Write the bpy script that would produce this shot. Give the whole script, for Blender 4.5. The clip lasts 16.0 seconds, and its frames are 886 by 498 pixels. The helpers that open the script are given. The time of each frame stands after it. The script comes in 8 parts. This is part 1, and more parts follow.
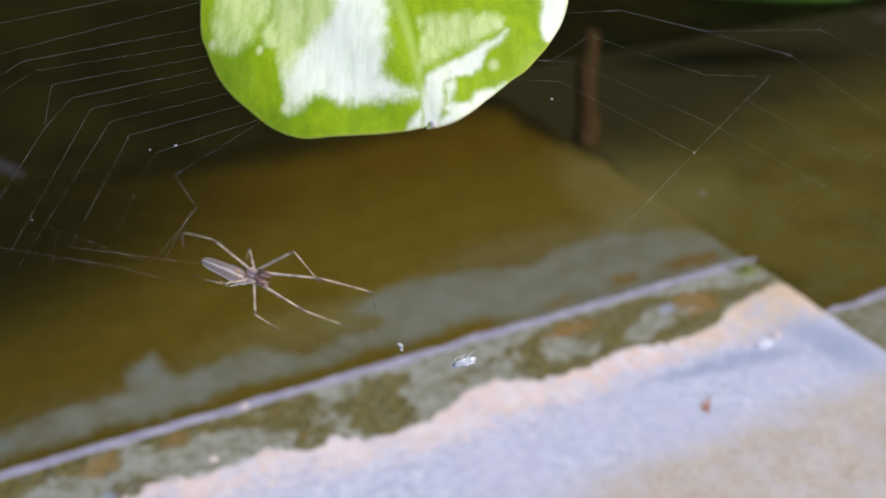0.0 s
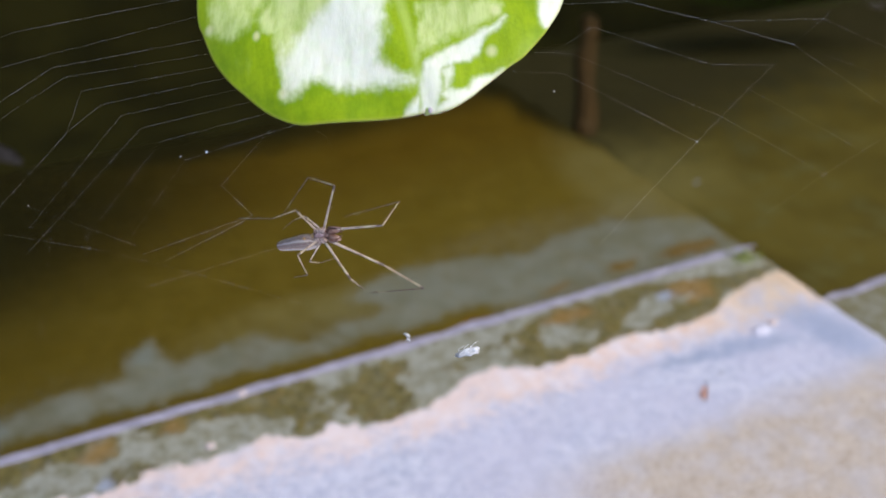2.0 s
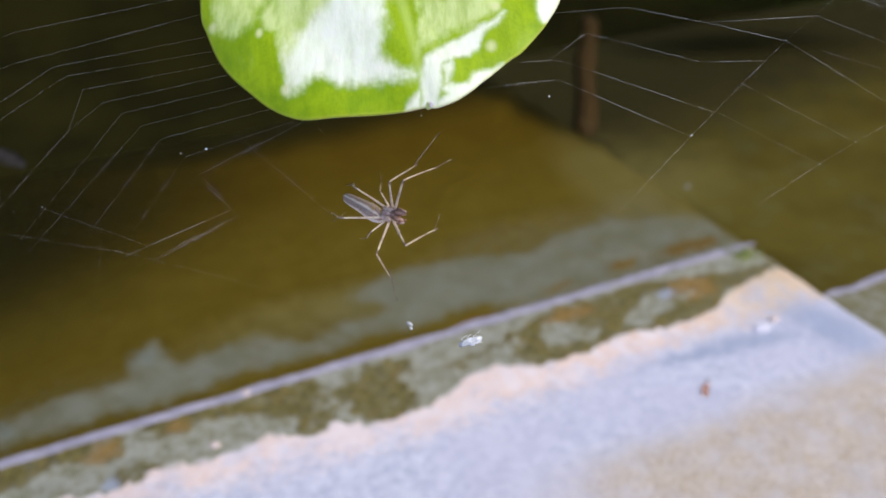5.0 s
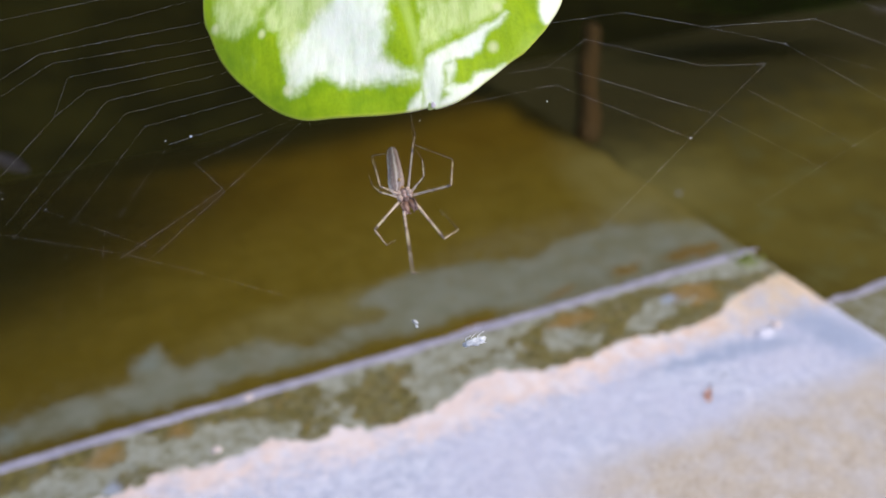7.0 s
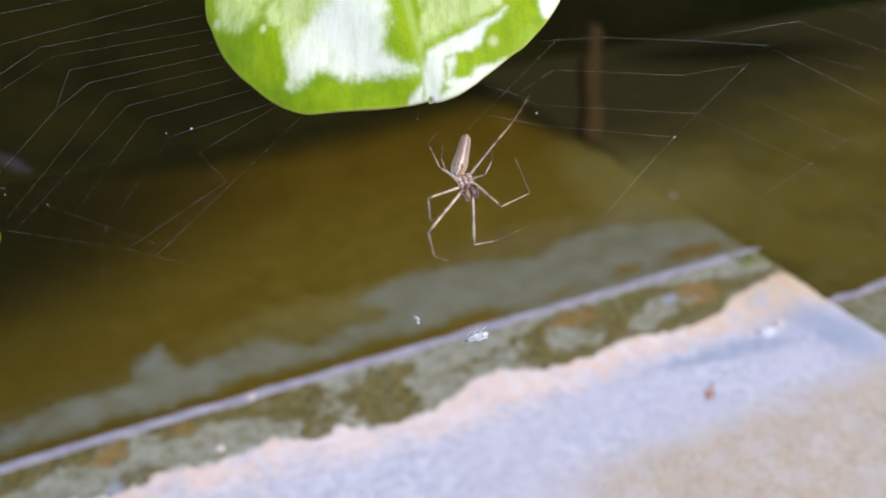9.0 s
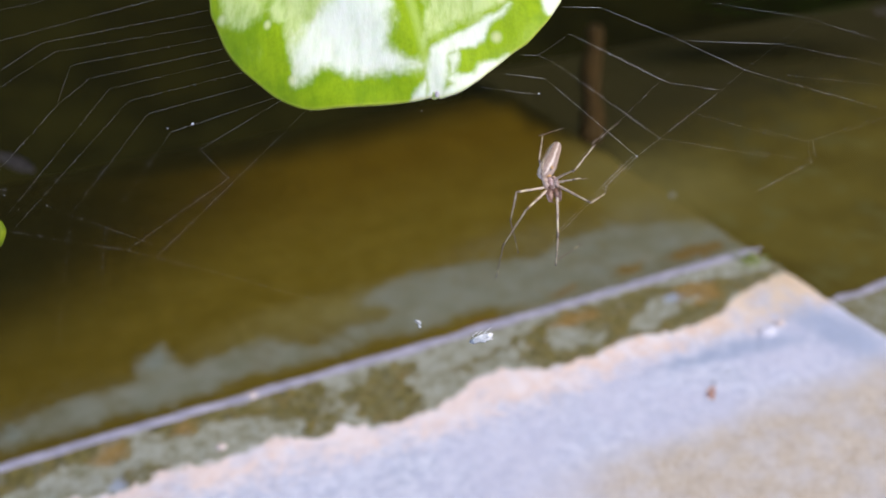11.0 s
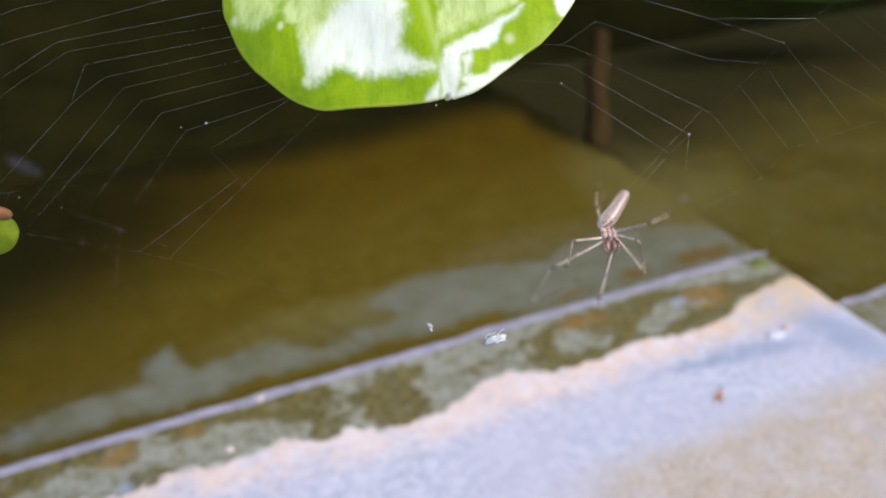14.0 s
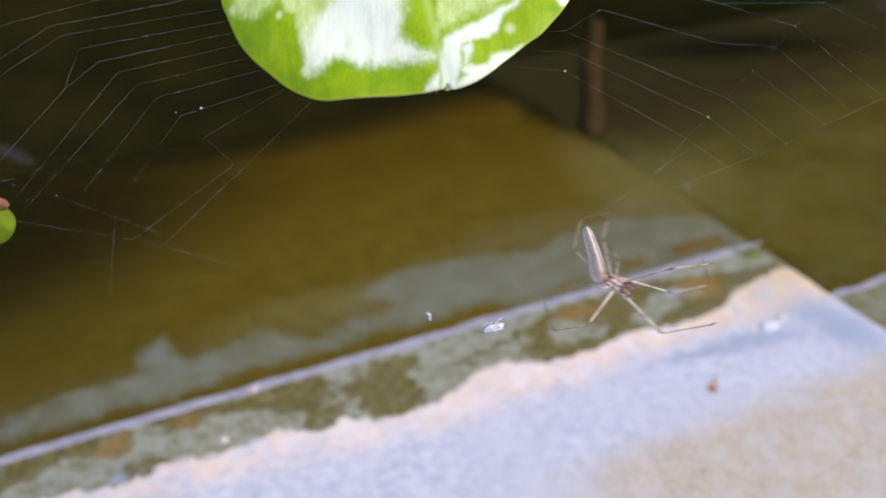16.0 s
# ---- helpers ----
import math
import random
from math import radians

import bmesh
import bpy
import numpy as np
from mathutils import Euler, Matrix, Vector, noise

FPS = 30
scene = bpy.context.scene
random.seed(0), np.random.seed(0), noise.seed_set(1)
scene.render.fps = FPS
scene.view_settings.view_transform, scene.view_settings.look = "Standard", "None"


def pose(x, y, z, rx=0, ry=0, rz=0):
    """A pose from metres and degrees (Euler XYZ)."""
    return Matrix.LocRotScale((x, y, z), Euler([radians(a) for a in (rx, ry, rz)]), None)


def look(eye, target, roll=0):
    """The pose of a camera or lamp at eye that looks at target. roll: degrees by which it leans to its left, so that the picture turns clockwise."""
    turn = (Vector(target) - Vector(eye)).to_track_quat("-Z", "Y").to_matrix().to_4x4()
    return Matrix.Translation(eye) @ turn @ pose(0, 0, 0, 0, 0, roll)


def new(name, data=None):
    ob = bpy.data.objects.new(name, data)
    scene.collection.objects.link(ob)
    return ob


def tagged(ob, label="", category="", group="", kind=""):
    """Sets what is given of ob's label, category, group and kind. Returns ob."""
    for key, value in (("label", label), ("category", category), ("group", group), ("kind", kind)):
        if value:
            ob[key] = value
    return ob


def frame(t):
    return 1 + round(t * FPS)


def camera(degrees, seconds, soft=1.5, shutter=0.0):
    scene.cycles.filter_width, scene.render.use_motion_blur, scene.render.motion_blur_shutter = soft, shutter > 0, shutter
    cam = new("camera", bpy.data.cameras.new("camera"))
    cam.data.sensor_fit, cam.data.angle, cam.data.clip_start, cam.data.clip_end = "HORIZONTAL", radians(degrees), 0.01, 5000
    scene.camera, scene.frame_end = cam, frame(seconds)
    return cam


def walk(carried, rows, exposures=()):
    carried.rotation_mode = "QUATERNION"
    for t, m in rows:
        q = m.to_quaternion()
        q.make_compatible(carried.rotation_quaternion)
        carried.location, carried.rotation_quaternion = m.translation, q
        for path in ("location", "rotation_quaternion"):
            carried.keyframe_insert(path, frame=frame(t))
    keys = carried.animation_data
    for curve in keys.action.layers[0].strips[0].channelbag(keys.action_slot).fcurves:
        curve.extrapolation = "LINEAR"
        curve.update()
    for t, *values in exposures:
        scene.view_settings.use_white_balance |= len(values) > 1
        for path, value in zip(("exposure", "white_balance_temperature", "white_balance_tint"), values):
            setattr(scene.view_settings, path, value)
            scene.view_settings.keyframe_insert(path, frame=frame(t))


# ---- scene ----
cam = camera(45, 16.0, soft=1.65, shutter=0.6)
cam.data.dof.use_dof = True
cam.data.dof.focus_distance = 0.140
cam.data.dof.aperture_fstop = 24.0
walk(cam, [
    (0, pose(-0.11074, -0.22259, 0.24786, 51.522, -4.874, -26.654)),
    (0.5, pose(-0.11084, -0.22282, 0.24802, 51.351, -4.853, -26.694)),
    (1, pose(-0.11071, -0.22287, 0.24796, 51.163, -4.842, -26.704)),
    (1.5, pose(-0.11075, -0.22319, 0.24814, 50.969, -4.887, -26.664)),
    (2, pose(-0.11059, -0.22247, 0.24769, 50.837, -4.940, -26.725)),
    (2.5, pose(-0.11085, -0.22297, 0.24795, 50.786, -4.954, -26.717)),
    (3, pose(-0.11110, -0.22340, 0.24807, 50.780, -4.790, -26.804)),
    (3.5, pose(-0.11137, -0.22383, 0.24806, 50.831, -4.653, -26.908)),
    (4, pose(-0.11141, -0.22395, 0.24794, 50.861, -4.631, -26.920)),
    (6.5, pose(-0.11181, -0.22506, 0.24753, 51.348, -4.513, -26.798)),
    (7, pose(-0.11171, -0.22504, 0.24720, 51.419, -4.538, -26.749)),
    (7.5, pose(-0.11178, -0.22513, 0.24710, 51.462, -4.495, -26.789)),
    (8, pose(-0.11199, -0.22575, 0.24709, 51.544, -4.452, -26.778)),
    (8.5, pose(-0.11218, -0.22626, 0.24685, 51.626, -4.430, -26.753)),
    (9, pose(-0.11202, -0.22623, 0.24665, 51.576, -4.374, -26.703)),
    (11.5, pose(-0.11285, -0.22699, 0.24618, 51.738, -4.371, -26.608)),
    (12, pose(-0.11299, -0.22695, 0.24594, 51.836, -4.281, -26.606)),
    (12.5, pose(-0.11284, -0.22652, 0.24568, 51.864, -4.325, -26.486)),
    (13, pose(-0.11295, -0.22619, 0.24556, 51.871, -4.347, -26.476)),
    (13.5, pose(-0.11324, -0.22622, 0.24558, 51.872, -4.374, -26.416)),
    (14, pose(-0.11367, -0.22658, 0.24589, 51.863, -4.333, -26.415)),
    (14.5, pose(-0.11377, -0.22654, 0.24598, 51.813, -4.305, -26.410)),
    (15, pose(-0.11387, -0.22625, 0.24601, 51.674, -4.360, -26.445)),
    (15.5, pose(-0.11426, -0.22621, 0.24576, 51.588, -4.511, -26.589)),
    (16, pose(-0.11429, -0.22574, 0.24562, 51.348, -4.664, -26.707)),
], exposures=[(0, 1.08), (4, 1.13), (9, 1.17), (16, 1.21)])

# ---- world, sun, exposure ----
SUN_EL, SUN_AZ = radians(56), radians(128)
world = bpy.data.worlds.new("sky")
scene.world = world
world.use_nodes = True
wn = world.node_tree.nodes
sky = wn.new("ShaderNodeTexSky")
sky.sky_type = "NISHITA"
sky.sun_disc = False
sky.sun_elevation, sky.sun_rotation = SUN_EL, SUN_AZ
world.node_tree.links.new(sky.outputs[0], wn["Background"].inputs[0])
wn["Background"].inputs[1].default_value = 0.13
sun = new("sun", bpy.data.lights.new("sun", "SUN"))
sun.data.energy, sun.data.angle, sun.data.color = 1.2, radians(40), (1.0, 0.94, 0.86)
sun.matrix_world = look((math.sin(SUN_AZ) * math.cos(SUN_EL) * 3, math.cos(SUN_AZ) * math.cos(SUN_EL) * 3, math.sin(SUN_EL) * 3), (0, 0, 0))

SLOPE = radians(10)          # fall of the ramp into the water
TAN = math.tan(SLOPE)
WEB = Matrix.Translation((-0.05628, -0.13042, 0.16017)) @ pose(0, 0, 0, 51.419, -4.538, -26.749)   # plane of the web


# ---- materials ----
class Mat:
    """A small builder of node materials."""

    def __init__(self, name):
        self.m = bpy.data.materials.new(name)
        self.m.use_nodes = True
        self.t = self.m.node_tree
        self.bsdf = self.t.nodes["Principled BSDF"]
        self.out = self.t.nodes["Material Output"]
        self.co = self.node("ShaderNodeTexCoord").outputs["Object"]

    def node(self, kind, **values):
        n = self.t.nodes.new(kind)
        for key, value in values.items():
            n.inputs[key].default_value = value
        return n

    def link(self, a, b):
        self.t.links.new(a, b)

    def put(self, sock, v):
        if isinstance(v, bpy.types.NodeSocket):
            self.link(v, sock)
        else:
            sock.default_value = v

    def noise(self, scale, detail=4.0, rough=0.55, co=None, color=False):
        n = self.node("ShaderNodeTexNoise", Scale=scale, Detail=detail, Roughness=rough)
        self.link(co or self.co, n.inputs["Vector"])
        return n.outputs["Color" if color else "Fac"]

    def math(self, op, a, b=0.0, clamp=False):
        n = self.node("ShaderNodeMath")
        n.operation, n.use_clamp = op, clamp
        self.put(n.inputs[0], a)
        self.put(n.inputs[1], b)
        return n.outputs[0]

    def ramp(self, v, lo, hi, a=0.0, b=1.0):
        n = self.node("ShaderNodeMapRange")
        n.interpolation_type = "SMOOTHSTEP"
        self.put(n.inputs[0], v)
        for i, x in enumerate((lo, hi, a, b)):
            n.inputs[i + 1].default_value = x
        return n.outputs[0]

    def mix(self, f, a, b):
        n = self.node("ShaderNodeMix")
        n.data_type = "RGBA"
        self.put(n.inputs[0], f)
        for sock, v in ((n.inputs[6], a), (n.inputs[7], b)):
            self.put(sock, (*v, 1) if isinstance(v, tuple) and len(v) == 3 else v)
        return n.outputs[2]

    def axis(self, i, co=None):
        n = self.node("ShaderNodeSeparateXYZ")
        self.link(co or self.co, n.inputs[0])
        return n.outputs[i]

    def warped(self, scale, amount):
        """Coordinates pushed about by noise, for ragged outlines."""
        n = self.node("ShaderNodeVectorMath")
        n.operation = "MULTIPLY_ADD"
        self.link(self.noise(scale, 5.0, 0.6, color=True), n.inputs[0])
        n.inputs[1].default_value = (amount,) * 3
        s = self.node("ShaderNodeVectorMath")
        s.operation = "SUBTRACT"
        self.link(self.co, s.inputs[0])
        s.inputs[1].default_value = (amount / 2,) * 3
        self.link(s.outputs[0], n.inputs[2])
        return n.outputs[0]

    def patch(self, co, x, y, rx, ry, turn=0.0, soft=0.35):
        """1 inside a soft ellipse on the xy plane."""
        m = self.node("ShaderNodeMapping")
        m.vector_type = "TEXTURE"
        self.link(co, m.inputs[0])
        m.inputs["Location"].default_value = (x, y, 0)
        m.inputs["Rotation"].default_value = (0, 0, radians(turn))
        m.inputs["Scale"].default_value = (rx, ry, 1e3)
        n = self.node("ShaderNodeVectorMath")
        n.operation = "LENGTH"
        self.link(m.outputs[0], n.inputs[0])
        return self.ramp(n.outputs["Value"], 1.0 - soft, 1.0 + soft, 1.0, 0.0)

    def patches(self, co, rows, soft=0.35):
        v = None
        for row in rows:
            p = self.patch(co, *row, soft=soft)
            v = p if v is None else self.math("MAXIMUM", v, p)
        return v

    def bump(self, h, dist, strength=1.0):
        n = self.node("ShaderNodeBump", Strength=strength, Distance=dist)
        self.link(h, n.inputs["Height"])
        self.link(n.outputs[0], self.bsdf.inputs["Normal"])

    def set(self, **kw):
        for key, v in kw.items():
            sock = self.bsdf.inputs[key.replace("_", " ")]
            self.put(sock, (*v, 1) if isinstance(v, tuple) and sock.type == "RGBA" else v)
        return self.m


# marbled patches and painted sky sheen of the leaf: outlines on its blade, millimetres from the tip
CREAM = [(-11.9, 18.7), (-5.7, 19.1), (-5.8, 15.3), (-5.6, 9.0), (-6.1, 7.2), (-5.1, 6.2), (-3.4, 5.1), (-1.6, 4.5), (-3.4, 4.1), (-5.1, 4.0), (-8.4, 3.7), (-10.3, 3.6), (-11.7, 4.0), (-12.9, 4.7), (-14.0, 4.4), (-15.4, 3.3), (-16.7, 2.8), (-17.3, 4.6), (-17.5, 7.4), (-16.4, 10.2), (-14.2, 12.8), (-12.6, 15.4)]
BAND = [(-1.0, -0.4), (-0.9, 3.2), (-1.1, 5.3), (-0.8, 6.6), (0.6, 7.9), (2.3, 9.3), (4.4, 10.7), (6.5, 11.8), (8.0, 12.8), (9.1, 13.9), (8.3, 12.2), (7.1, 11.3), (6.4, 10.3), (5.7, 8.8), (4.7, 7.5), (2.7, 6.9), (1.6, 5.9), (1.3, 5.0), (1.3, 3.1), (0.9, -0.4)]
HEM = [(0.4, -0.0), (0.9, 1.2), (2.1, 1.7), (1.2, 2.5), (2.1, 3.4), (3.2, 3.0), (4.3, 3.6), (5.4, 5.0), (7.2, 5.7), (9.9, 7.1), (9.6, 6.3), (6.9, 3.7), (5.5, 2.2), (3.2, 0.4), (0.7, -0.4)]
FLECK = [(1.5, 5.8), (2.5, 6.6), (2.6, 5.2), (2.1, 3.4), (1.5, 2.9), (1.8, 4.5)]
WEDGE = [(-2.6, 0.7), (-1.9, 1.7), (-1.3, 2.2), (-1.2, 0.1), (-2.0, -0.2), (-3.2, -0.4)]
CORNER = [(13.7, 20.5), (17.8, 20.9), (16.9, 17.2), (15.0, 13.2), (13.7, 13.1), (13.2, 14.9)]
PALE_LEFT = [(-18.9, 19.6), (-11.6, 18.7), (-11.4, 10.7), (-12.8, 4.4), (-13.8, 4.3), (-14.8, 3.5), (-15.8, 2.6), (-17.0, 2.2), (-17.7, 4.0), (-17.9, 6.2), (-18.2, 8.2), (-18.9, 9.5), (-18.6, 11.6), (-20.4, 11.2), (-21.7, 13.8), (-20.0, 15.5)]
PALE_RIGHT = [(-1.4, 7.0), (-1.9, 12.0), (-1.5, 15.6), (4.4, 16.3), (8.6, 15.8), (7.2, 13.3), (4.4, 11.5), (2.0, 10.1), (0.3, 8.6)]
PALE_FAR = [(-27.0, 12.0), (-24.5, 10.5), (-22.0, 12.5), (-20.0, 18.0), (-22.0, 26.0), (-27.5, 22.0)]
VEIN = [(-4.9, 19.1), (-4.1, 19.1), (-3.1, 15.5), (-1.8, 10.3), (-1.0, 6.2), (-0.5, 3.2), (-0.9, 2.1), (-1.4, 4.4), (-2.1, 7.0), (-3.0, 11.1), (-4.3, 15.5)]

# outlines of the stains and the underwater haze on the ramp, millimetres on its plan
# bare grey streaks; FAINT and VEIL add the water's haze as colour
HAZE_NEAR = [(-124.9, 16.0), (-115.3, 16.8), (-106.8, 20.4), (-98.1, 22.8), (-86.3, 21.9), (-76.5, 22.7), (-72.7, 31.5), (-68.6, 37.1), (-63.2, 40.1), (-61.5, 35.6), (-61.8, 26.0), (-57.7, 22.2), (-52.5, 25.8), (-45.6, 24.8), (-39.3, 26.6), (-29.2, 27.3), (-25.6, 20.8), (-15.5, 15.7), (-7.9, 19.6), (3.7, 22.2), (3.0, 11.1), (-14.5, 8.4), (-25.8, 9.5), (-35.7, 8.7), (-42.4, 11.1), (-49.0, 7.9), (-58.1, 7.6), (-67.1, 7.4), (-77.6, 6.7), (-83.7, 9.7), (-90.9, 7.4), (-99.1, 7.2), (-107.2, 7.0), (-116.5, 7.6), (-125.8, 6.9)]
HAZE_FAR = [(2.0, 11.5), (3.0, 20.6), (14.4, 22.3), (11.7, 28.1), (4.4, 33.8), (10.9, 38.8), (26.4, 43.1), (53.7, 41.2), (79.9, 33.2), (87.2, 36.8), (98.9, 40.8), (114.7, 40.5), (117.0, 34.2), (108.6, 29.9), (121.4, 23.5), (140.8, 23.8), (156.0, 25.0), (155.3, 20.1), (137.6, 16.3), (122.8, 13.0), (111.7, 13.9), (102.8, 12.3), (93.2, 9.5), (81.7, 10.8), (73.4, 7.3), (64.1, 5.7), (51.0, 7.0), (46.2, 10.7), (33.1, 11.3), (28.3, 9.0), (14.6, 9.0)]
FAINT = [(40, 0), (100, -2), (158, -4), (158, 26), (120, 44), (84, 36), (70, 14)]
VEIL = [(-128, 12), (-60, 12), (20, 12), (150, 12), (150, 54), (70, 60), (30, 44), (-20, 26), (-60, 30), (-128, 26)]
GROWTH = [
    [(-126.6, -0.6), (-117.7, -1.5), (-108.3, -0.1), (-97.3, -0.2), (-87.9, -2.1), (-83.5, -5.7), (-85.5, -9.4), (-90.5, -14.1), (-94.3, -13.5), (-95.7, -8.8), (-101.7, -6.9), (-109.7, -9.1), (-113.3, -12.9), (-119.1, -11.9), (-127.9, -12.4)],
    [(-89.4, -19.9), (-85.7, -17.6), (-80.8, -16.9), (-78.2, -20.8), (-78.9, -24.7), (-81.9, -23.4), (-84.2, -21.0), (-86.4, -23.9), (-88.9, -24.1)],
    [(-79.9, -3.0), (-62.6, -1.8), (-44.9, -2.1), (-33.7, -1.5), (-21.4, -5.1), (-24.9, -9.1), (-23.1, -13.8), (-31.7, -18.3), (-39.2, -16.9), (-46.1, -11.0), (-54.1, -8.5), (-63.2, -6.9), (-69.5, -9.4), (-73.5, -7.4)],
]
GROWTH += [
    [(-20.9, -11.1), (-10.4, -10.0), (-5.9, -4.2), (3.2, -6.1), (9.4, -7.2), (5.2, -12.9), (0.4, -18.7), (1.4, -27.1), (0.2, -31.0), (-5.3, -32.2), (-10.8, -31.8), (-16.8, -28.8), (-19.0, -23.2), (-15.7, -20.3), (-21.1, -17.2)],
    [(-37.7, -24.3), (-32.9, -19.2), (-27.0, -20.3), (-21.5, -19.5), (-26.0, -25.6), (-31.8, -25.6), (-37.1, -27.4)],
    [(18.9, -15.4), (30.1, -14.1), (43.4, -11.5), (50.1, -9.6), (45.9, -12.8), (33.4, -15.8), (24.1, -17.3), (17.2, -18.6)],
]
GROWTH += [[(50.4, -9.0), (60.1, -4.3), (72.8, -2.7), (83.1, -5.1), (93.3, -4.4), (105.6, -4.6), (115.7, -8.0), (129.7, -9.8), (137.7, -13.0), (149.4, -13.4), (159.0, -12.8), (148.1, -20.0), (137.2, -23.2), (127.6, -24.6), (116.2, -29.1), (103.6, -32.4), (98.4, -29.8), (86.7, -29.6), (76.0, -31.5), (66.7, -28.7), (54.1, -31.1), (44.9, -28.5), (38.4, -25.2), (40.8, -18.8), (46.6, -14.5)]]
BARE = [
    [(79.5, -24.5), (89.5, -15.6), (100.9, -10.8), (110.7, -14.9), (104.5, -21.2), (95.7, -24.6), (86.8, -26.3)],
    [(52.2, -14.4), (59.0, -9.6), (64.6, -11.6), (65.8, -16.8), (73.0, -19.7), (72.9, -24.1), (64.3, -25.6), (56.7, -23.6), (52.6, -19.8)],
    [(122.8, -24.3), (131.5, -19.5), (136.9, -23.8), (127.2, -28.6)],
    [(110.8, -15.7), (115.0, -15.8), (111.4, -22.2), (107.8, -21.6)],
]
RUST_SPOTS = [
    [(-94.4, -12.2), (-93.8, -7.1), (-89.1, -3.5), (-84.2, -5.9), (-86.0, -9.5), (-90.5, -14.1)],
    [(112.0, -8.8), (121.8, -8.5), (128.0, -12.5), (123.3, -21.2), (112.7, -21.2), (109.0, -16.5)],
    [(58.0, -9.8), (65.0, -5.6), (77.5, -6.3), (78.5, -11.7), (68.6, -12.5), (61.4, -13.1)],
    [(-71.9, -7.9), (-67.8, -3.3), (-62.7, -5.3), (-68.6, -9.9)],
    [(28.2, 2.1), (37.5, 5.1), (47.0, 4.2), (42.2, -0.3), (30.7, -1.4)],
    [(65.0, 5.3), (75.0, 9.9), (82.0, 9.4), (77.0, 5.5)],
    [(94.7, 8.7), (104.0, 12.2), (115.5, 12.0), (106.2, 6.5)],
    [(120.7, 10.2), (132.9, 13.7), (150.0, 11.0), (147.8, 5.2), (128.8, 5.2)],
]
# patches on the ramp: middle, half-axes and turn of each, on its plan
WISP = [(0.1489, 0.0527, 0.0382, 0.0120, 82), (0.1475, 0.0215, 0.0194, 0.0083, 76), (0.1420, 0.0692, 0.0390, 0.0149, 80), (0.1501, 0.0446, 0.0213, 0.0080, -78), (-0.0088, 0.0327, 0.0323, 0.0103, -0)]
DARK_BLUE = [(0.1442, -0.0564, 0.0211, 0.0087, -79), (0.1130, -0.0498, 0.0187, 0.0041, -10), (0.0912, -0.0477, 0.0143, 0.0028, -7)]
BLUE = [(-0.0668, 0.0330, 0.0059, 0.0039, 87), (-0.1143, 0.0152, 0.0049, 0.0035, -65), (0.1067, -0.0140, 0.0037, 0.0026, -16), (-0.0899, -0.0219, 0.0029, 0.0020, -86)]
SAND_EDGE = [(0.142, 0.642), (0.197, 0.585), (0.221, 0.594), (0.245, 0.618), (0.296, 0.582), (0.333, 0.613), (0.357, 0.591), (0.372, 0.502), (0.398, 0.570), (0.417, 0.467), (0.465, 0.452), (0.499, 0.509), (0.529, 0.582), (0.563, 0.623), (0.580, 0.546), (0.623, 0.480), (0.665, 0.506), (0.703, 0.546), (0.744, 0.491), (0.801, 0.489), (0.859, 0.628), (0.916, 0.698)]
DRY_EDGE = [(0.175, 0.450), (0.253, 0.404), (0.294, 0.382), (0.347, 0.360), (0.401, 0.327), (0.462, 0.291), (0.525, 0.305), (0.576, 0.286), (0.668, 0.350), (0.731, 0.345), (0.791, 0.345), (0.829, 0.355), (0.885, 0.360), (0.930, 0.369)]
# darkness of depth and shade under water, put into the ramp's colour
DEEP_MURK = [(-0.160, 0.137, 0.162, 0.079, 14), (0.02, 0.206, 0.26, 0.047, 5), (0.165, 0.195, 0.040, 0.034, 0), (0.165, 0.155, 0.020, 0.052, 0)]


def spot_field(x, y, rows, soft):
    """1 inside any of the patches in rows, fading out over their rims."""
    best = np.zeros_like(x)
    for cx, cy, rx, ry, turn in rows:
        c, n = math.cos(radians(turn)), math.sin(radians(turn))
        u, v = ((x - cx) * c + (y - cy) * n) / rx, ((y - cy) * c - (x - cx) * n) / ry
        f = np.clip((1 + soft - np.hypot(u, v)) / (2 * soft), 0, 1)
        best = np.maximum(best, f * f * (3 - 2 * f))
    return best


def outline_field(x, y, outlines, soft):
    """1 inside any of the outlines, fading over soft on both sides of their edges."""
    best = np.zeros_like(x)
    for points in outlines:
        near, inside = np.full_like(x, 1e9), np.zeros(x.shape, bool)
        for (x0, y0), (x1, y1) in zip(points, points[1:] + points[:1]):
            dx, dy = x1 - x0, y1 - y0
            f = np.clip(((x - x0) * dx + (y - y0) * dy) / (dx * dx + dy * dy), 0, 1)
            near = np.minimum(near, np.hypot(x - x0 - f * dx, y - y0 - f * dy))
            if dy:
                inside ^= ((y0 > y) != (y1 > y)) & (x < x0 + (y - y0) / dy * dx)
        f = np.clip(0.5 + np.where(inside, near, -near) / (2 * soft), 0, 1)
        best = np.maximum(best, f * f * (3 - 2 * f))
    return best


def above_edge(x, y, points):
    """How far y lies beyond a wandering edge, in centimetres."""
    f = (x + 0.16) / 0.34
    return (y - (np.interp(f, [p[0] for p in points], [p[1] for p in points]) * 0.06 - 0.06)) * 100


def strewn(x, y, scale, seed):
    """Noise at each place, about -1 to 1."""
    return np.array([noise.noise(Vector((a * scale, b * scale, seed))) for a, b in zip(x, y)])


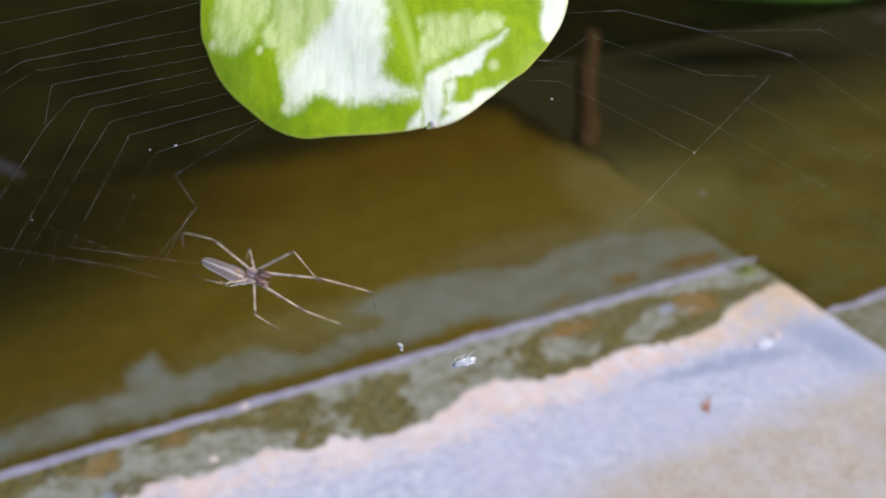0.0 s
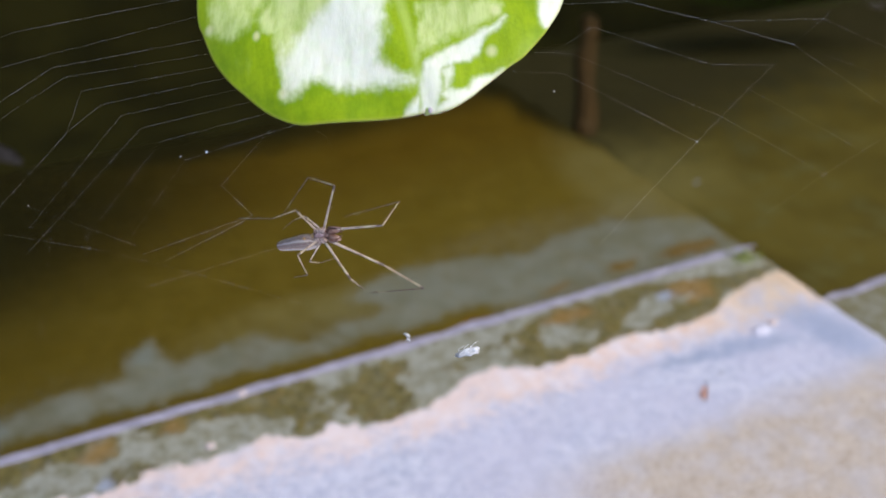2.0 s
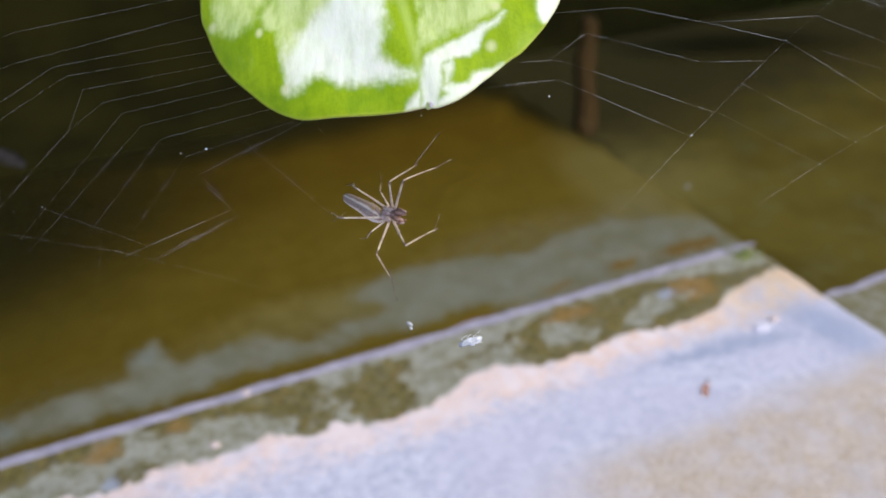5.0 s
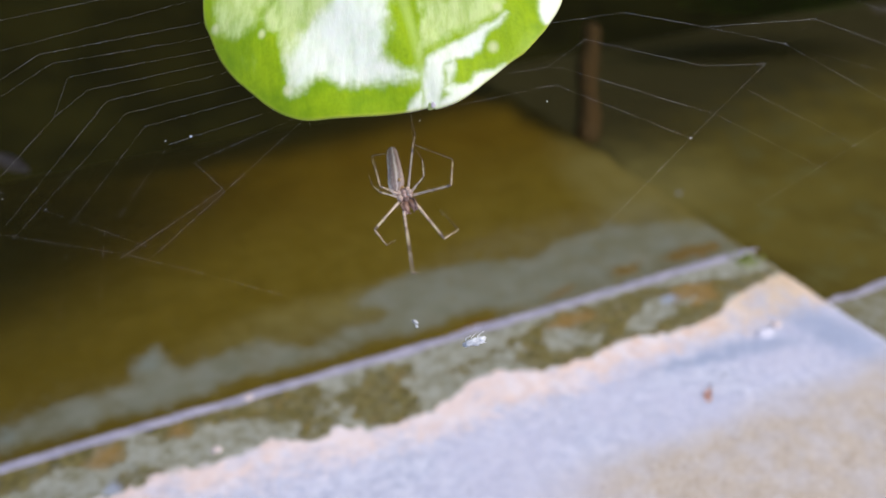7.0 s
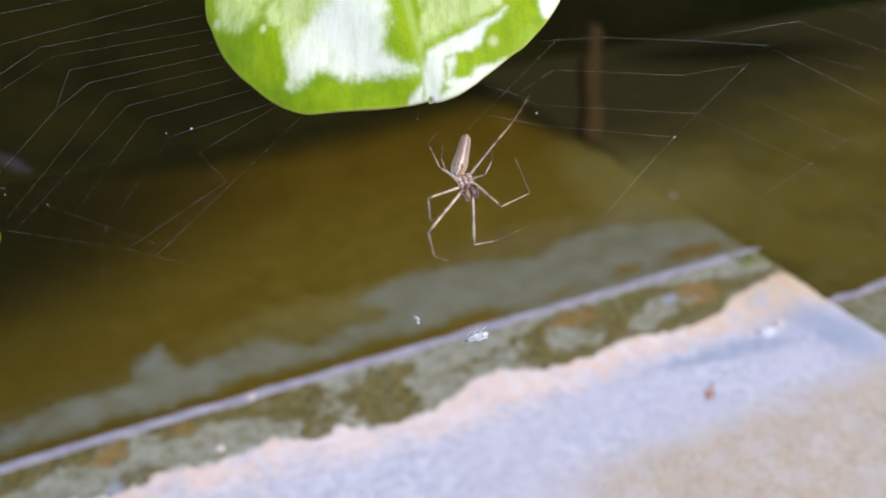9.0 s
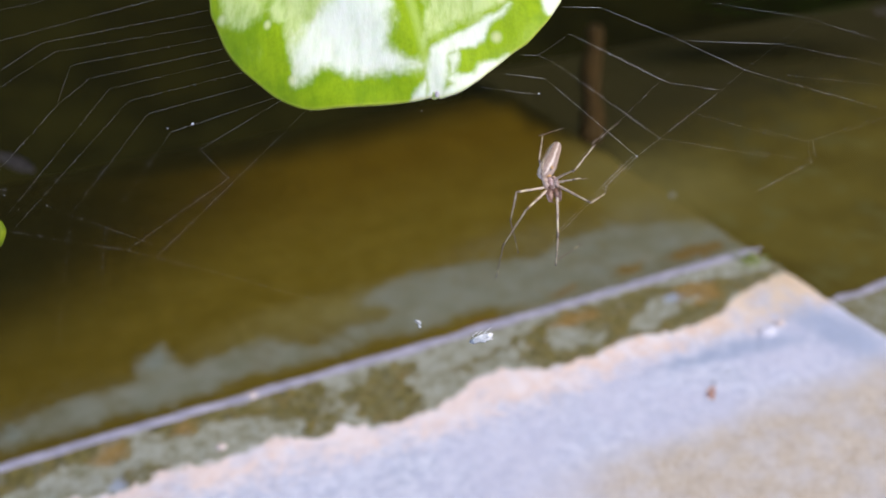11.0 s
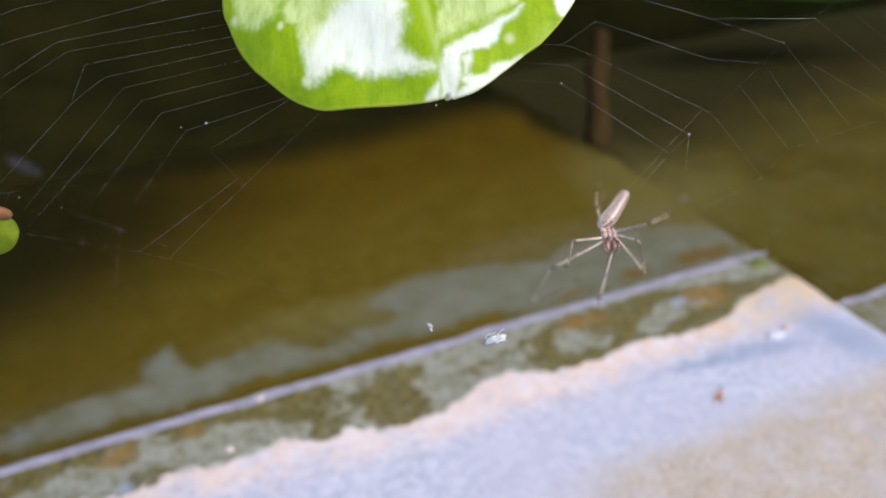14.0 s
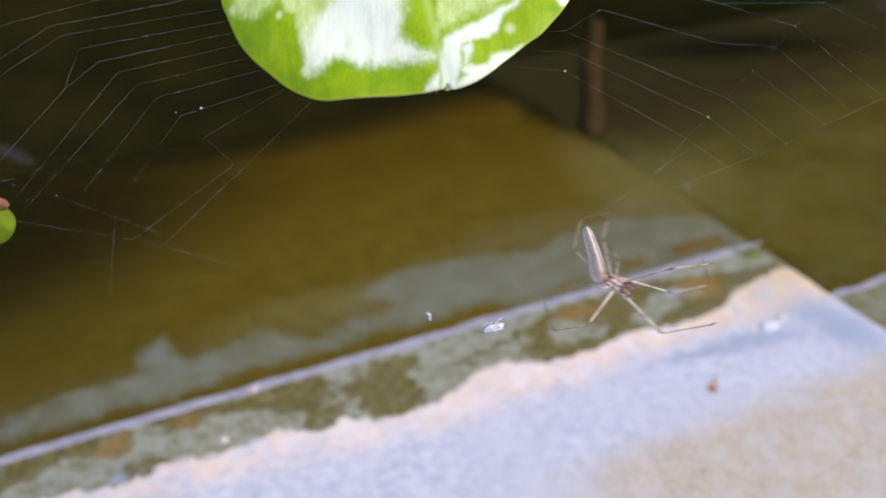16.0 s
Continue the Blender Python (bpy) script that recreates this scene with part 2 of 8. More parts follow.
def ramp_stains_murk(x, y):
    """Two sets of four amounts of stain, haze and painted darkness for each place on the ramp."""
    wx = x + 0.0028 * strewn(x, y, 150, 3) + 0.0019 * strewn(x, y, 390, 5)
    wy = y + 0.0022 * strewn(x, y, 170, 8) + 0.0017 * strewn(x, y, 390, 9)
    mx, my = wx * 1e3, wy * 1e3
    gx = mx + 3.0 * strewn(x * 0.6, y, 300, 12) + 1.6 * strewn(x * 0.6, y, 700, 14)
    gy = my + 2.2 * strewn(x * 0.6, y, 320, 17) + 1.2 * strewn(x * 0.6, y, 700, 19)
    growth = outline_field(gx, gy, GROWTH, 2.2) * (1 - 0.9 * outline_field(mx, my, BARE, 1.6))
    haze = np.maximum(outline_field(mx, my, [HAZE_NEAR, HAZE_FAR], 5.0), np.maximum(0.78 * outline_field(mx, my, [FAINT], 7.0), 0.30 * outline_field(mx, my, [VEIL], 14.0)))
    murk_dark = np.where(y > 0, spot_field(wx, wy, DEEP_MURK, 0.6), spot_field(wx, wy, DARK_BLUE, 0.7))
    return (np.stack((above_edge(wx, wy, SAND_EDGE), above_edge(wx, wy, DRY_EDGE), growth, haze), 1),
            np.stack((outline_field(mx, my, RUST_SPOTS, 2.2), spot_field(wx, wy, BLUE, 0.5), spot_field(wx, wy, WISP, 0.7), murk_dark), 1))


def ramp_material():
    """Cast concrete that runs down into a pond: dry and blue-grey above, a sandy tide mark, algae at and under the water."""
    k = Mat("wet_concrete")

    def stains(name):
        a = k.node("ShaderNodeAttribute")
        a.attribute_name = name
        c = k.node("ShaderNodeSeparateColor")
        k.link(a.outputs["Color"], c.inputs[0])
        return c.outputs[0], c.outputs[1], c.outputs[2], a.outputs["Alpha"]

    sand_d, dry_d, growth, haze_m = stains("tide")
    rusty, blue, wisp, murk_dark = stains("silt")
    fine, grit, mid, big = k.noise(1500, 6, 0.75), k.noise(700, 3, 0.5), k.noise(320, 5, 0.6), k.noise(45, 4, 0.5)
    rag = k.math("SUBTRACT", k.noise(480, 5, 0.65), 0.5)
    y = k.axis(1)

    def torn(v, amount, lo, hi):
        return k.ramp(k.math("ADD", v, k.math("MULTIPLY", rag, amount)), lo, hi)

    grey = k.mix(k.ramp(mid, 0.3, 0.7), (0.425, 0.430, 0.522), (0.615, 0.603, 0.670))
    grey = k.mix(k.ramp(big, 0.35, 0.65, 0.0, 0.6), grey, (0.525, 0.495, 0.58))
    grey = k.mix(k.ramp(fine, 0.54, 0.68), grey, (0.74, 0.72, 0.76))
    grey = k.mix(k.ramp(grit, 0.30, 0.38, 0.35, 0.0), grey, (0.24, 0.25, 0.32))
    beige = k.mix(k.ramp(k.noise(1000, 6, 0.75), 0.36, 0.64), (0.38, 0.28, 0.195), (0.62, 0.535, 0.45))
    beige = k.mix(k.ramp(k.noise(110, 5, 0.6), 0.42, 0.64, 0.0, 0.5), beige, (0.54, 0.50, 0.51))
    worn = k.math("ADD", y, k.math("MULTIPLY", big, 0.02))
    # darker blue patches on the dry part
    grey = k.mix(k.math("MULTIPLY", murk_dark, 0.75), grey, (0.30, 0.34, 0.45))
    dry = k.mix(k.math("MULTIPLY", k.ramp(worn, -0.076, -0.056, 1.0, 0.0), k.ramp(k.math("ADD", k.axis(0), k.math("MULTIPLY", big, 0.03)), 0.012, 0.060), True), grey, beige)
    sand = k.mix(k.ramp(mid, 0.32, 0.68), (0.74, 0.515, 0.395), (0.78, 0.60, 0.51))
    sand = k.mix(k.ramp(k.noise(140, 5, 0.65), 0.42, 0.62, 0.0, 0.75), sand, (0.79, 0.70, 0.69))
    sand = k.mix(k.ramp(k.math("ADD", k.axis(0), k.math("MULTIPLY", rag, 0.05)), 0.00, 0.09, 0.45, 0.0), sand, (0.75, 0.635, 0.62))
    sand = k.mix(k.ramp(k.math("ADD", k.axis(0), k.math("MULTIPLY", rag, 0.05)), 0.085, 0.145, 0.0, 0.75), sand, (0.66, 0.48, 0.29))
    col = k.mix(k.math("MULTIPLY", torn(dry_d, 2.6, -0.7, 0.6), k.ramp(k.noise(90, 5, 0.65), 0.32, 0.55, 0.35, 1.0), True), dry, sand)
    # the wet belt: bare grey film with olive and rusty growth on it
    film = k.mix(k.ramp(k.noise(230, 6, 0.7), 0.32, 0.62), (0.185, 0.17, 0.095), (0.33, 0.32, 0.255))
    algae = k.mix(k.ramp(k.noise(420, 5, 0.65), 0.35, 0.65), (0.082, 0.063, 0.008), (0.165, 0.128, 0.026))
    algae = k.mix(k.ramp(k.noise(260, 6, 0.72), 0.52, 0.66, 0.0, 0.65), algae, (0.225, 0.135, 0.024))
    algae = k.mix(k.ramp(k.noise(340, 6, 0.72), 0.56, 0.68, 0.0, 0.6), algae, (0.24, 0.235, 0.15))
    algae = k.mix(k.ramp(k.noise(210, 6, 0.7), 0.34, 0.46, 0.6, 0.0), algae, (0.050, 0.042, 0.006))
    rust = k.mix(k.ramp(mid, 0.35, 0.65), (0.22, 0.110, 0.016), (0.33, 0.185, 0.045))
    grown = k.math("MULTIPLY", torn(growth, 1.5, 0.08, 0.70), k.ramp(k.noise(180, 5, 0.65), 0.28, 0.55, 0.65, 1.0))
    belt = k.mix(k.math("MULTIPLY", grown, 0.92), film, k.mix(k.math("MULTIPLY", rusty, 0.8), algae, rust))
    belt = k.mix(k.math("MULTIPLY", blue, 0.8), belt, (0.34, 0.37, 0.46))
    col = k.mix(torn(sand_d, 0.35, -0.09, 0.09), col, belt)
    # under water: brown silt with long bare streaks and painted haze beside the edge
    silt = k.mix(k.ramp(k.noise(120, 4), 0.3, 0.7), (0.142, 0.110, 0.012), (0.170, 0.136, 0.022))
    # darker towards low x: shade put into the silt's colour
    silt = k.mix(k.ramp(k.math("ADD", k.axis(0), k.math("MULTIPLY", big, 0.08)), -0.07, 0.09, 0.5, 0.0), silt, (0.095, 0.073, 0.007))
    # deeper brown further down: the water's depth put into the colour
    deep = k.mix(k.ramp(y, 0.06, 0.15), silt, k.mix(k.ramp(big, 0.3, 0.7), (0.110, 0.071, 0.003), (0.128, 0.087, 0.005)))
    # near-black murk of the deep end, painted on
    deep = k.mix(torn(murk_dark, 0.25, -0.1, 1.1), deep, (0.012, 0.0115, 0.0015))
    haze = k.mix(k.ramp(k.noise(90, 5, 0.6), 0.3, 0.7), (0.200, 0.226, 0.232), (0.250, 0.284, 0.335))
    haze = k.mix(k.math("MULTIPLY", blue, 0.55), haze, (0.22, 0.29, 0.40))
    # wisps and haze of the water, painted onto silt and streaks
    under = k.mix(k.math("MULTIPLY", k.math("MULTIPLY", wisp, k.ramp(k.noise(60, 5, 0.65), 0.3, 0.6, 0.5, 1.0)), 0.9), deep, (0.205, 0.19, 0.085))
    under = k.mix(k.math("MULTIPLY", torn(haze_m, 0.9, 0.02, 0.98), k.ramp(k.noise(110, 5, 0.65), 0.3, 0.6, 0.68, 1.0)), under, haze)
    under = k.mix(k.math("MULTIPLY", torn(rusty, 1.0, 0.1, 0.9), 0.75), under, (0.20, 0.120, 0.018))
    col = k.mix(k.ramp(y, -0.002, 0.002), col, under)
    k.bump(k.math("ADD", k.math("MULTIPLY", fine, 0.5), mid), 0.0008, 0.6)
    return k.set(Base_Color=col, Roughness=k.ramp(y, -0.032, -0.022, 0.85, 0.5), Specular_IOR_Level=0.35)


def ledge_material():
    """The lower neighbour slab, mostly under water and furred with green silt."""
    k = Mat("silty_concrete")
    mid, big = k.noise(260, 5), k.noise(28, 4)
    y = k.axis(1, k.warped(70, 0.012))
    cloud = k.noise(70, 5, 0.6)
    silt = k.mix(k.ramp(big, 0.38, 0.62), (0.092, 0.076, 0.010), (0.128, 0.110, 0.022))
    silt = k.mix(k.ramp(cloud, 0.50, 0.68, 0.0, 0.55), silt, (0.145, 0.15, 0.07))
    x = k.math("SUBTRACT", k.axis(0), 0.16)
    # pale greenish haze of the water by the ramp, put into the colour
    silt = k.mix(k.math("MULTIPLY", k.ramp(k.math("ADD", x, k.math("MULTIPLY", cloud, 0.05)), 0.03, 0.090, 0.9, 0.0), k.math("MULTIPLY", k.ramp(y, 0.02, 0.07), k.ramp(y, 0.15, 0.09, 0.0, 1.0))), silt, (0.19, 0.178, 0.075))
    # far end fades to near-black: darkness of depth painted on
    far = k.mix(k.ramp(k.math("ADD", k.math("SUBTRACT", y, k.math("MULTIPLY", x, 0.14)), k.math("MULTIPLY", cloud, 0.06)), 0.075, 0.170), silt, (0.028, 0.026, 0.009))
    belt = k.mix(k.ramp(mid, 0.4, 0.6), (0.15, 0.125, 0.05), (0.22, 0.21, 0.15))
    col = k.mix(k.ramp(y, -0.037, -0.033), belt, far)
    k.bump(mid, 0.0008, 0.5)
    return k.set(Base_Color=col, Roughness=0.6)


def water_material():
    """Clear brownish pond water: what lies below shows through tinted, what stands above is mirrored by its gloss."""
    k = Mat("pond_water")
    clear = k.node("ShaderNodeBsdfTransparent", Color=(0.92, 0.87, 0.70, 1))
    gloss = k.node("ShaderNodeBsdfGlossy", Roughness=0.03)
    fres = k.node("ShaderNodeFresnel", IOR=1.33)
    b = k.node("ShaderNodeBump", Strength=0.25, Distance=0.0015)
    k.link(k.noise(30, 2), b.inputs["Height"])
    k.link(b.outputs[0], gloss.inputs["Normal"])
    mixn = k.node("ShaderNodeMixShader")
    k.link(fres.outputs[0], mixn.inputs[0])
    k.link(clear.outputs[0], mixn.inputs[1])
    k.link(gloss.outputs[0], mixn.inputs[2])
    k.link(mixn.outputs[0], k.out.inputs[0])
    return k.m


def plain(name, a, b, scale, rough=0.6, relief=0.0, **more):
    k = Mat(name)
    n = k.noise(scale, 5)
    if relief:
        k.bump(n, relief, 0.7)
    return k.set(Base_Color=k.mix(k.ramp(n, 0.35, 0.65), a, b), Roughness=rough, **more)


def leaf_material():
    """Waxy green blade with cream marbled patches and sky sheen in its colour, drawn out along the side veins."""
    k = Mat("marbled_sheen_leaf")
    stretch = k.node("ShaderNodeMapping")
    k.link(k.co, stretch.inputs[0])
    stretch.inputs["Rotation"].default_value = (0, 0, radians(8))
    stretch.inputs["Scale"].default_value = (1.0, 0.28, 1.0)
    streak = k.noise(700, 5, 0.6, co=stretch.outputs[0])
    a = k.node("ShaderNodeAttribute")
    a.attribute_name = "marbled_sheen"
    c = k.node("ShaderNodeSeparateColor")
    k.link(a.outputs["Color"], c.inputs[0])
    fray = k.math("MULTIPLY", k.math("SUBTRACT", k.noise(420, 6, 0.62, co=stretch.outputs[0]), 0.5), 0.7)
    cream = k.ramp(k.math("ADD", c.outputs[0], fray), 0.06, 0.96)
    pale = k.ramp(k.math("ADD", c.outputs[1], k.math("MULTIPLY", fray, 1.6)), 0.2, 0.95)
    vein, rim = c.outputs[2], k.ramp(a.outputs["Alpha"], 0.45, 0.85, 1.0, 0.0)
    leafy = k.mix(k.ramp(streak, 0.3, 0.7), (0.210, 0.315, 0.0008), (0.285, 0.395, 0.002))
    leafy = k.mix(k.ramp(k.noise(2500, 3), 0.35, 0.65, 0.0, 0.35), leafy, (0.30, 0.43, 0.004))
    leafy = k.mix(k.ramp(k.noise(130, 4, 0.6), 0.45, 0.66, 0.0, 0.6), leafy, (0.135, 0.25, 0.0008))
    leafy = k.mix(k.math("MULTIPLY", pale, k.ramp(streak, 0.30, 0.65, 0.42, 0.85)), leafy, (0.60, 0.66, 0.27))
    leafy = k.mix(k.math("MULTIPLY", vein, 0.45), leafy, (0.52, 0.62, 0.16))
    spots = k.patches(k.co, [(0.0073, 0.0089, 0.0006, 0.0007, 0), (0.0079, 0.0145, 0.0006, 0.0007, 0), (-0.0270, 0.0129, 0.0005, 0.0006, 0), (-0.0173, 0.0032, 0.0005, 0.0006, 0), (-0.0209, 0.0112, 0.0004, 0.0006, 0)], 0.7)
    leafy = k.mix(k.math("MULTIPLY", spots, 0.8), leafy, (0.62, 0.62, 0.30))
    # cream stands for pale leaf tissue and for sky glare, as base colour
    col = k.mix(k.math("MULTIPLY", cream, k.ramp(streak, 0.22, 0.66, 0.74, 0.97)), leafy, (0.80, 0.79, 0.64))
    col = k.mix(k.math("MULTIPLY", rim, 0.55), col, (0.46, 0.44, 0.07))
    k.bump(streak, 0.00025, 0.5)
    return k.set(Base_Color=col, Roughness=0.38, Specular_IOR_Level=0.18, Subsurface_Weight=0.15, Subsurface_Radius=(0.3, 0.6, 0.1), Subsurface_Scale=0.001)


def abdomen_material():
    """Silvery pink hide: a white flank, a grey-brown middle band and a dark line along the hollow side."""
    k = Mat("silver_abdomen")
    a = k.node("ShaderNodeAttribute")
    a.attribute_name = "girth"
    across = k.math("ADD", a.outputs["Fac"], k.math("MULTIPLY", k.math("SUBTRACT", k.noise(700, 4), 0.5), 0.34))
    scales = k.ramp(k.noise(3500, 4, 0.7), 0.3, 0.7)
    blotch = k.ramp(k.noise(1100, 4, 0.6), 0.38, 0.62)
    silver = k.mix(scales, (0.40, 0.275, 0.210), (0.62, 0.465, 0.385))
    col = k.mix(k.math("MULTIPLY", blotch, 0.22), silver, (0.40, 0.27, 0.23))
    white = k.mix(scales, (0.74, 0.60, 0.50), (0.86, 0.74, 0.64))
    col = k.mix(k.ramp(across, -0.80, -0.55, 0.85, 0.0), col, white)

    def line(lo, hi, soft, strength):
        return k.math("MULTIPLY", k.math("MULTIPLY", k.ramp(across, lo - soft, lo + soft), k.ramp(across, hi - soft, hi + soft, 1.0, 0.0)), strength)

    col = k.mix(line(0.18, 0.36, 0.08, 0.85), col, white)
    col = k.mix(line(-0.46, -0.34, 0.07, 0.6), col, (0.17, 0.095, 0.07))
    col = k.mix(line(-0.26, 0.06, 0.09, 0.5), col, (0.22, 0.13, 0.105))
    col = k.mix(line(0.50, 0.70, 0.10, 0.55), col, (0.17, 0.10, 0.075))
    k.bump(scales, 0.00005, 0.5)
    return k.set(Base_Color=col, Roughness=0.27, Specular_IOR_Level=0.5)


def leg_material(name, length, a, b):
    """Translucent tan with dark rings near both joints."""
    k = Mat(name)
    f = k.math("DIVIDE", k.axis(0), length)
    ring = k.math("MAXIMUM", k.ramp(f, 0.87, 0.93), k.math("MULTIPLY", k.math("MULTIPLY", k.ramp(f, 0.52, 0.56), k.ramp(f, 0.60, 0.64, 1.0, 0.0)), 0.4))
    olive = k.math("MULTIPLY", k.ramp(f, 0.62, 0.74), k.ramp(f, 0.82, 0.88, 1.0, 0.0))
    col = k.mix(k.ramp(k.noise(1500, 3), 0.35, 0.65), a, b)
    col = k.mix(k.math("MULTIPLY", olive, 0.35), col, (0.62, 0.56, 0.30))
    return k.set(Base_Color=k.mix(k.math("MULTIPLY", ring, 0.85), col, (0.07, 0.04, 0.03)), Roughness=0.3, Specular_IOR_Level=0.7)


CONCRETE, LEDGE, WATER = ramp_material(), ledge_material(), water_material()
MUD = plain("pond_mud", (0.010, 0.0105, 0.0025), (0.022, 0.022, 0.005), 12, 0.95, 0.004, Specular_IOR_Level=0.2)
# dark tone of the added, unseen ring that the water mirrors
SKY_BLOCK = plain("dark_sky_block", (0.006, 0.009, 0.002), (0.044, 0.050, 0.011), 6, 0.95, 0.05, Specular_IOR_Level=0.2)
EDGE_LINE = plain("waterline_strip", (0.27, 0.25, 0.30), (0.36, 0.33, 0.385), 160, 0.5, 0.0001)
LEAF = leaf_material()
RIB = plain("pale_midrib", (0.42, 0.54, 0.07), (0.56, 0.64, 0.20), 300, 0.5)
RIB_TIP = plain("white_leaf_tip", (0.44, 0.37, 0.38), (0.58, 0.50, 0.50), 900, 0.5)
GREEN = plain("leaf_green", (0.095, 0.135, 0.002), (0.165, 0.205, 0.006), 500, 0.6, Specular_IOR_Level=0.15)
DARK_GREEN = plain("floating_leaf_green", (0.06, 0.19, 0.010), (0.12, 0.29, 0.020), 90, 0.4)
RED = plain("reddish_tip", (0.17, 0.065, 0.03), (0.26, 0.12, 0.05), 900, 0.6, Specular_IOR_Level=0.2)
SILK = plain("silk", (0.64, 0.62, 0.58), (0.82, 0.79, 0.74), 900, 0.22)
DEW = plain("dew_white", (0.92, 0.92, 0.95), (0.98, 0.98, 1.0), 900, 0.1)
HUSK = plain("husk_white", (0.54, 0.52, 0.51), (0.78, 0.76, 0.75), 1500, 0.5, 0.0002)
STICK = plain("sodden_stick", (0.044, 0.025, 0.008), (0.064, 0.035, 0.011), 160, 0.8, 0.001)
LINT = plain("greyish_lint", (0.36, 0.35, 0.34), (0.52, 0.51, 0.50), 1500, 0.6)
PEBBLE = plain("pale_pebble", (0.58, 0.55, 0.62), (0.68, 0.64, 0.70), 500, 0.7, 0.0003)
PEBBLE_PINK = plain("pinkish_pebble", (0.56, 0.43, 0.38), (0.66, 0.54, 0.50), 500, 0.7, 0.0003)
RUSTY = plain("rusty_scrap", (0.72, 0.33, 0.18), (0.80, 0.52, 0.37), 900, 0.6, 0.0003)
FLUFF = plain("grey_fluff", (0.17, 0.17, 0.14), (0.26, 0.26, 0.22), 900, 0.8)
DARKBIT = plain("dark_bit", (0.05, 0.05, 0.06), (0.10, 0.10, 0.12), 900, 0.8)
GREY_SLIVER = plain("grey_sliver", (0.040, 0.034, 0.030), (0.075, 0.064, 0.058), 300, 0.8, Specular_IOR_Level=0.15)
MOSS = plain("moss_green", (0.20, 0.24, 0.035), (0.31, 0.34, 0.07), 900, 0.8)
BODY = plain("brown_cephalothorax", (0.13, 0.065, 0.05), (0.34, 0.21, 0.17), 1500, 0.3)
STERNUM = plain("pinkish_underside", (0.40, 0.22, 0.20), (0.70, 0.50, 0.47), 1700, 0.3)
COXA = plain("cream_leg_base", (0.48, 0.31, 0.25), (0.74, 0.56, 0.47), 1500, 0.28)
ORANGE = plain("orange_waist", (0.50, 0.27, 0.10), (0.65, 0.40, 0.20), 2500, 0.4)
CHELICERA = plain("dark_red_jaw", (0.19, 0.095, 0.065), (0.34, 0.19, 0.14), 1800, 0.3)
ABDOMEN = abdomen_material()


# ---- mesh helpers ----
def part(name, bm, material, parent=None, label="", smooth=True):
    me = bpy.data.meshes.new(name)
    if smooth:
        for f in bm.faces:
            f.smooth = True
    bm.to_mesh(me)
    bm.free()
    me.materials.append(material)
    ob = new(name, me)
    ob.parent = parent
    if label:
        tagged(ob, label)
    return ob


def empty(name, m=None):
    ob = new(name)
    ob.empty_display_size = 0.005
    if m is not None:
        ob.matrix_basis = m
    return ob


def tube(bm, pts, radii, sides=8):
    """A round tube through pts, closed at both ends."""
    pts = [Vector(p) for p in pts]
    rings = []
    for i, p in enumerate(pts):
        d = (pts[min(i + 1, len(pts) - 1)] - pts[max(i - 1, 0)]).normalized()
        a = d.cross(Vector((0, 0, 1)) if abs(d.z) < 0.9 else Vector((0, 1, 0))).normalized()
        b = d.cross(a)
        rings.append([bm.verts.new(p + (a * math.cos(q) + b * math.sin(q)) * radii[i]) for q in (2 * math.pi * j / sides for j in range(sides))])
    for r0, r1 in zip(rings, rings[1:]):
        for j in range(sides):
            bm.faces.new((r0[j], r0[(j + 1) % sides], r1[(j + 1) % sides], r1[j]))
    bm.faces.new(rings[0][::-1])
    bm.faces.new(rings[-1])
    return bm


def lump(bm, centre, radii, seed=0, rough=0.15, freq=1.2, detail=2):
    """An uneven rounded lump."""
    made = bmesh.ops.create_icosphere(bm, subdivisions=detail, radius=1.0)["verts"]
    for v in made:
        n = 1 + rough * noise.noise(v.co * freq + Vector((seed * 7.3, seed, 0)))
        v.co = Vector(centre) + Vector([c * r * n for c, r in zip(v.co, radii)])
    return bm


def steps(marks):
    """Places from marks of (from, to, step), end to end."""
    res = []
    for a, b, d in marks:
        n = max(1, round((b - a) / d))
        res += [a + (b - a) * i / n for i in range(n)]
    return res + [marks[-1][1]]


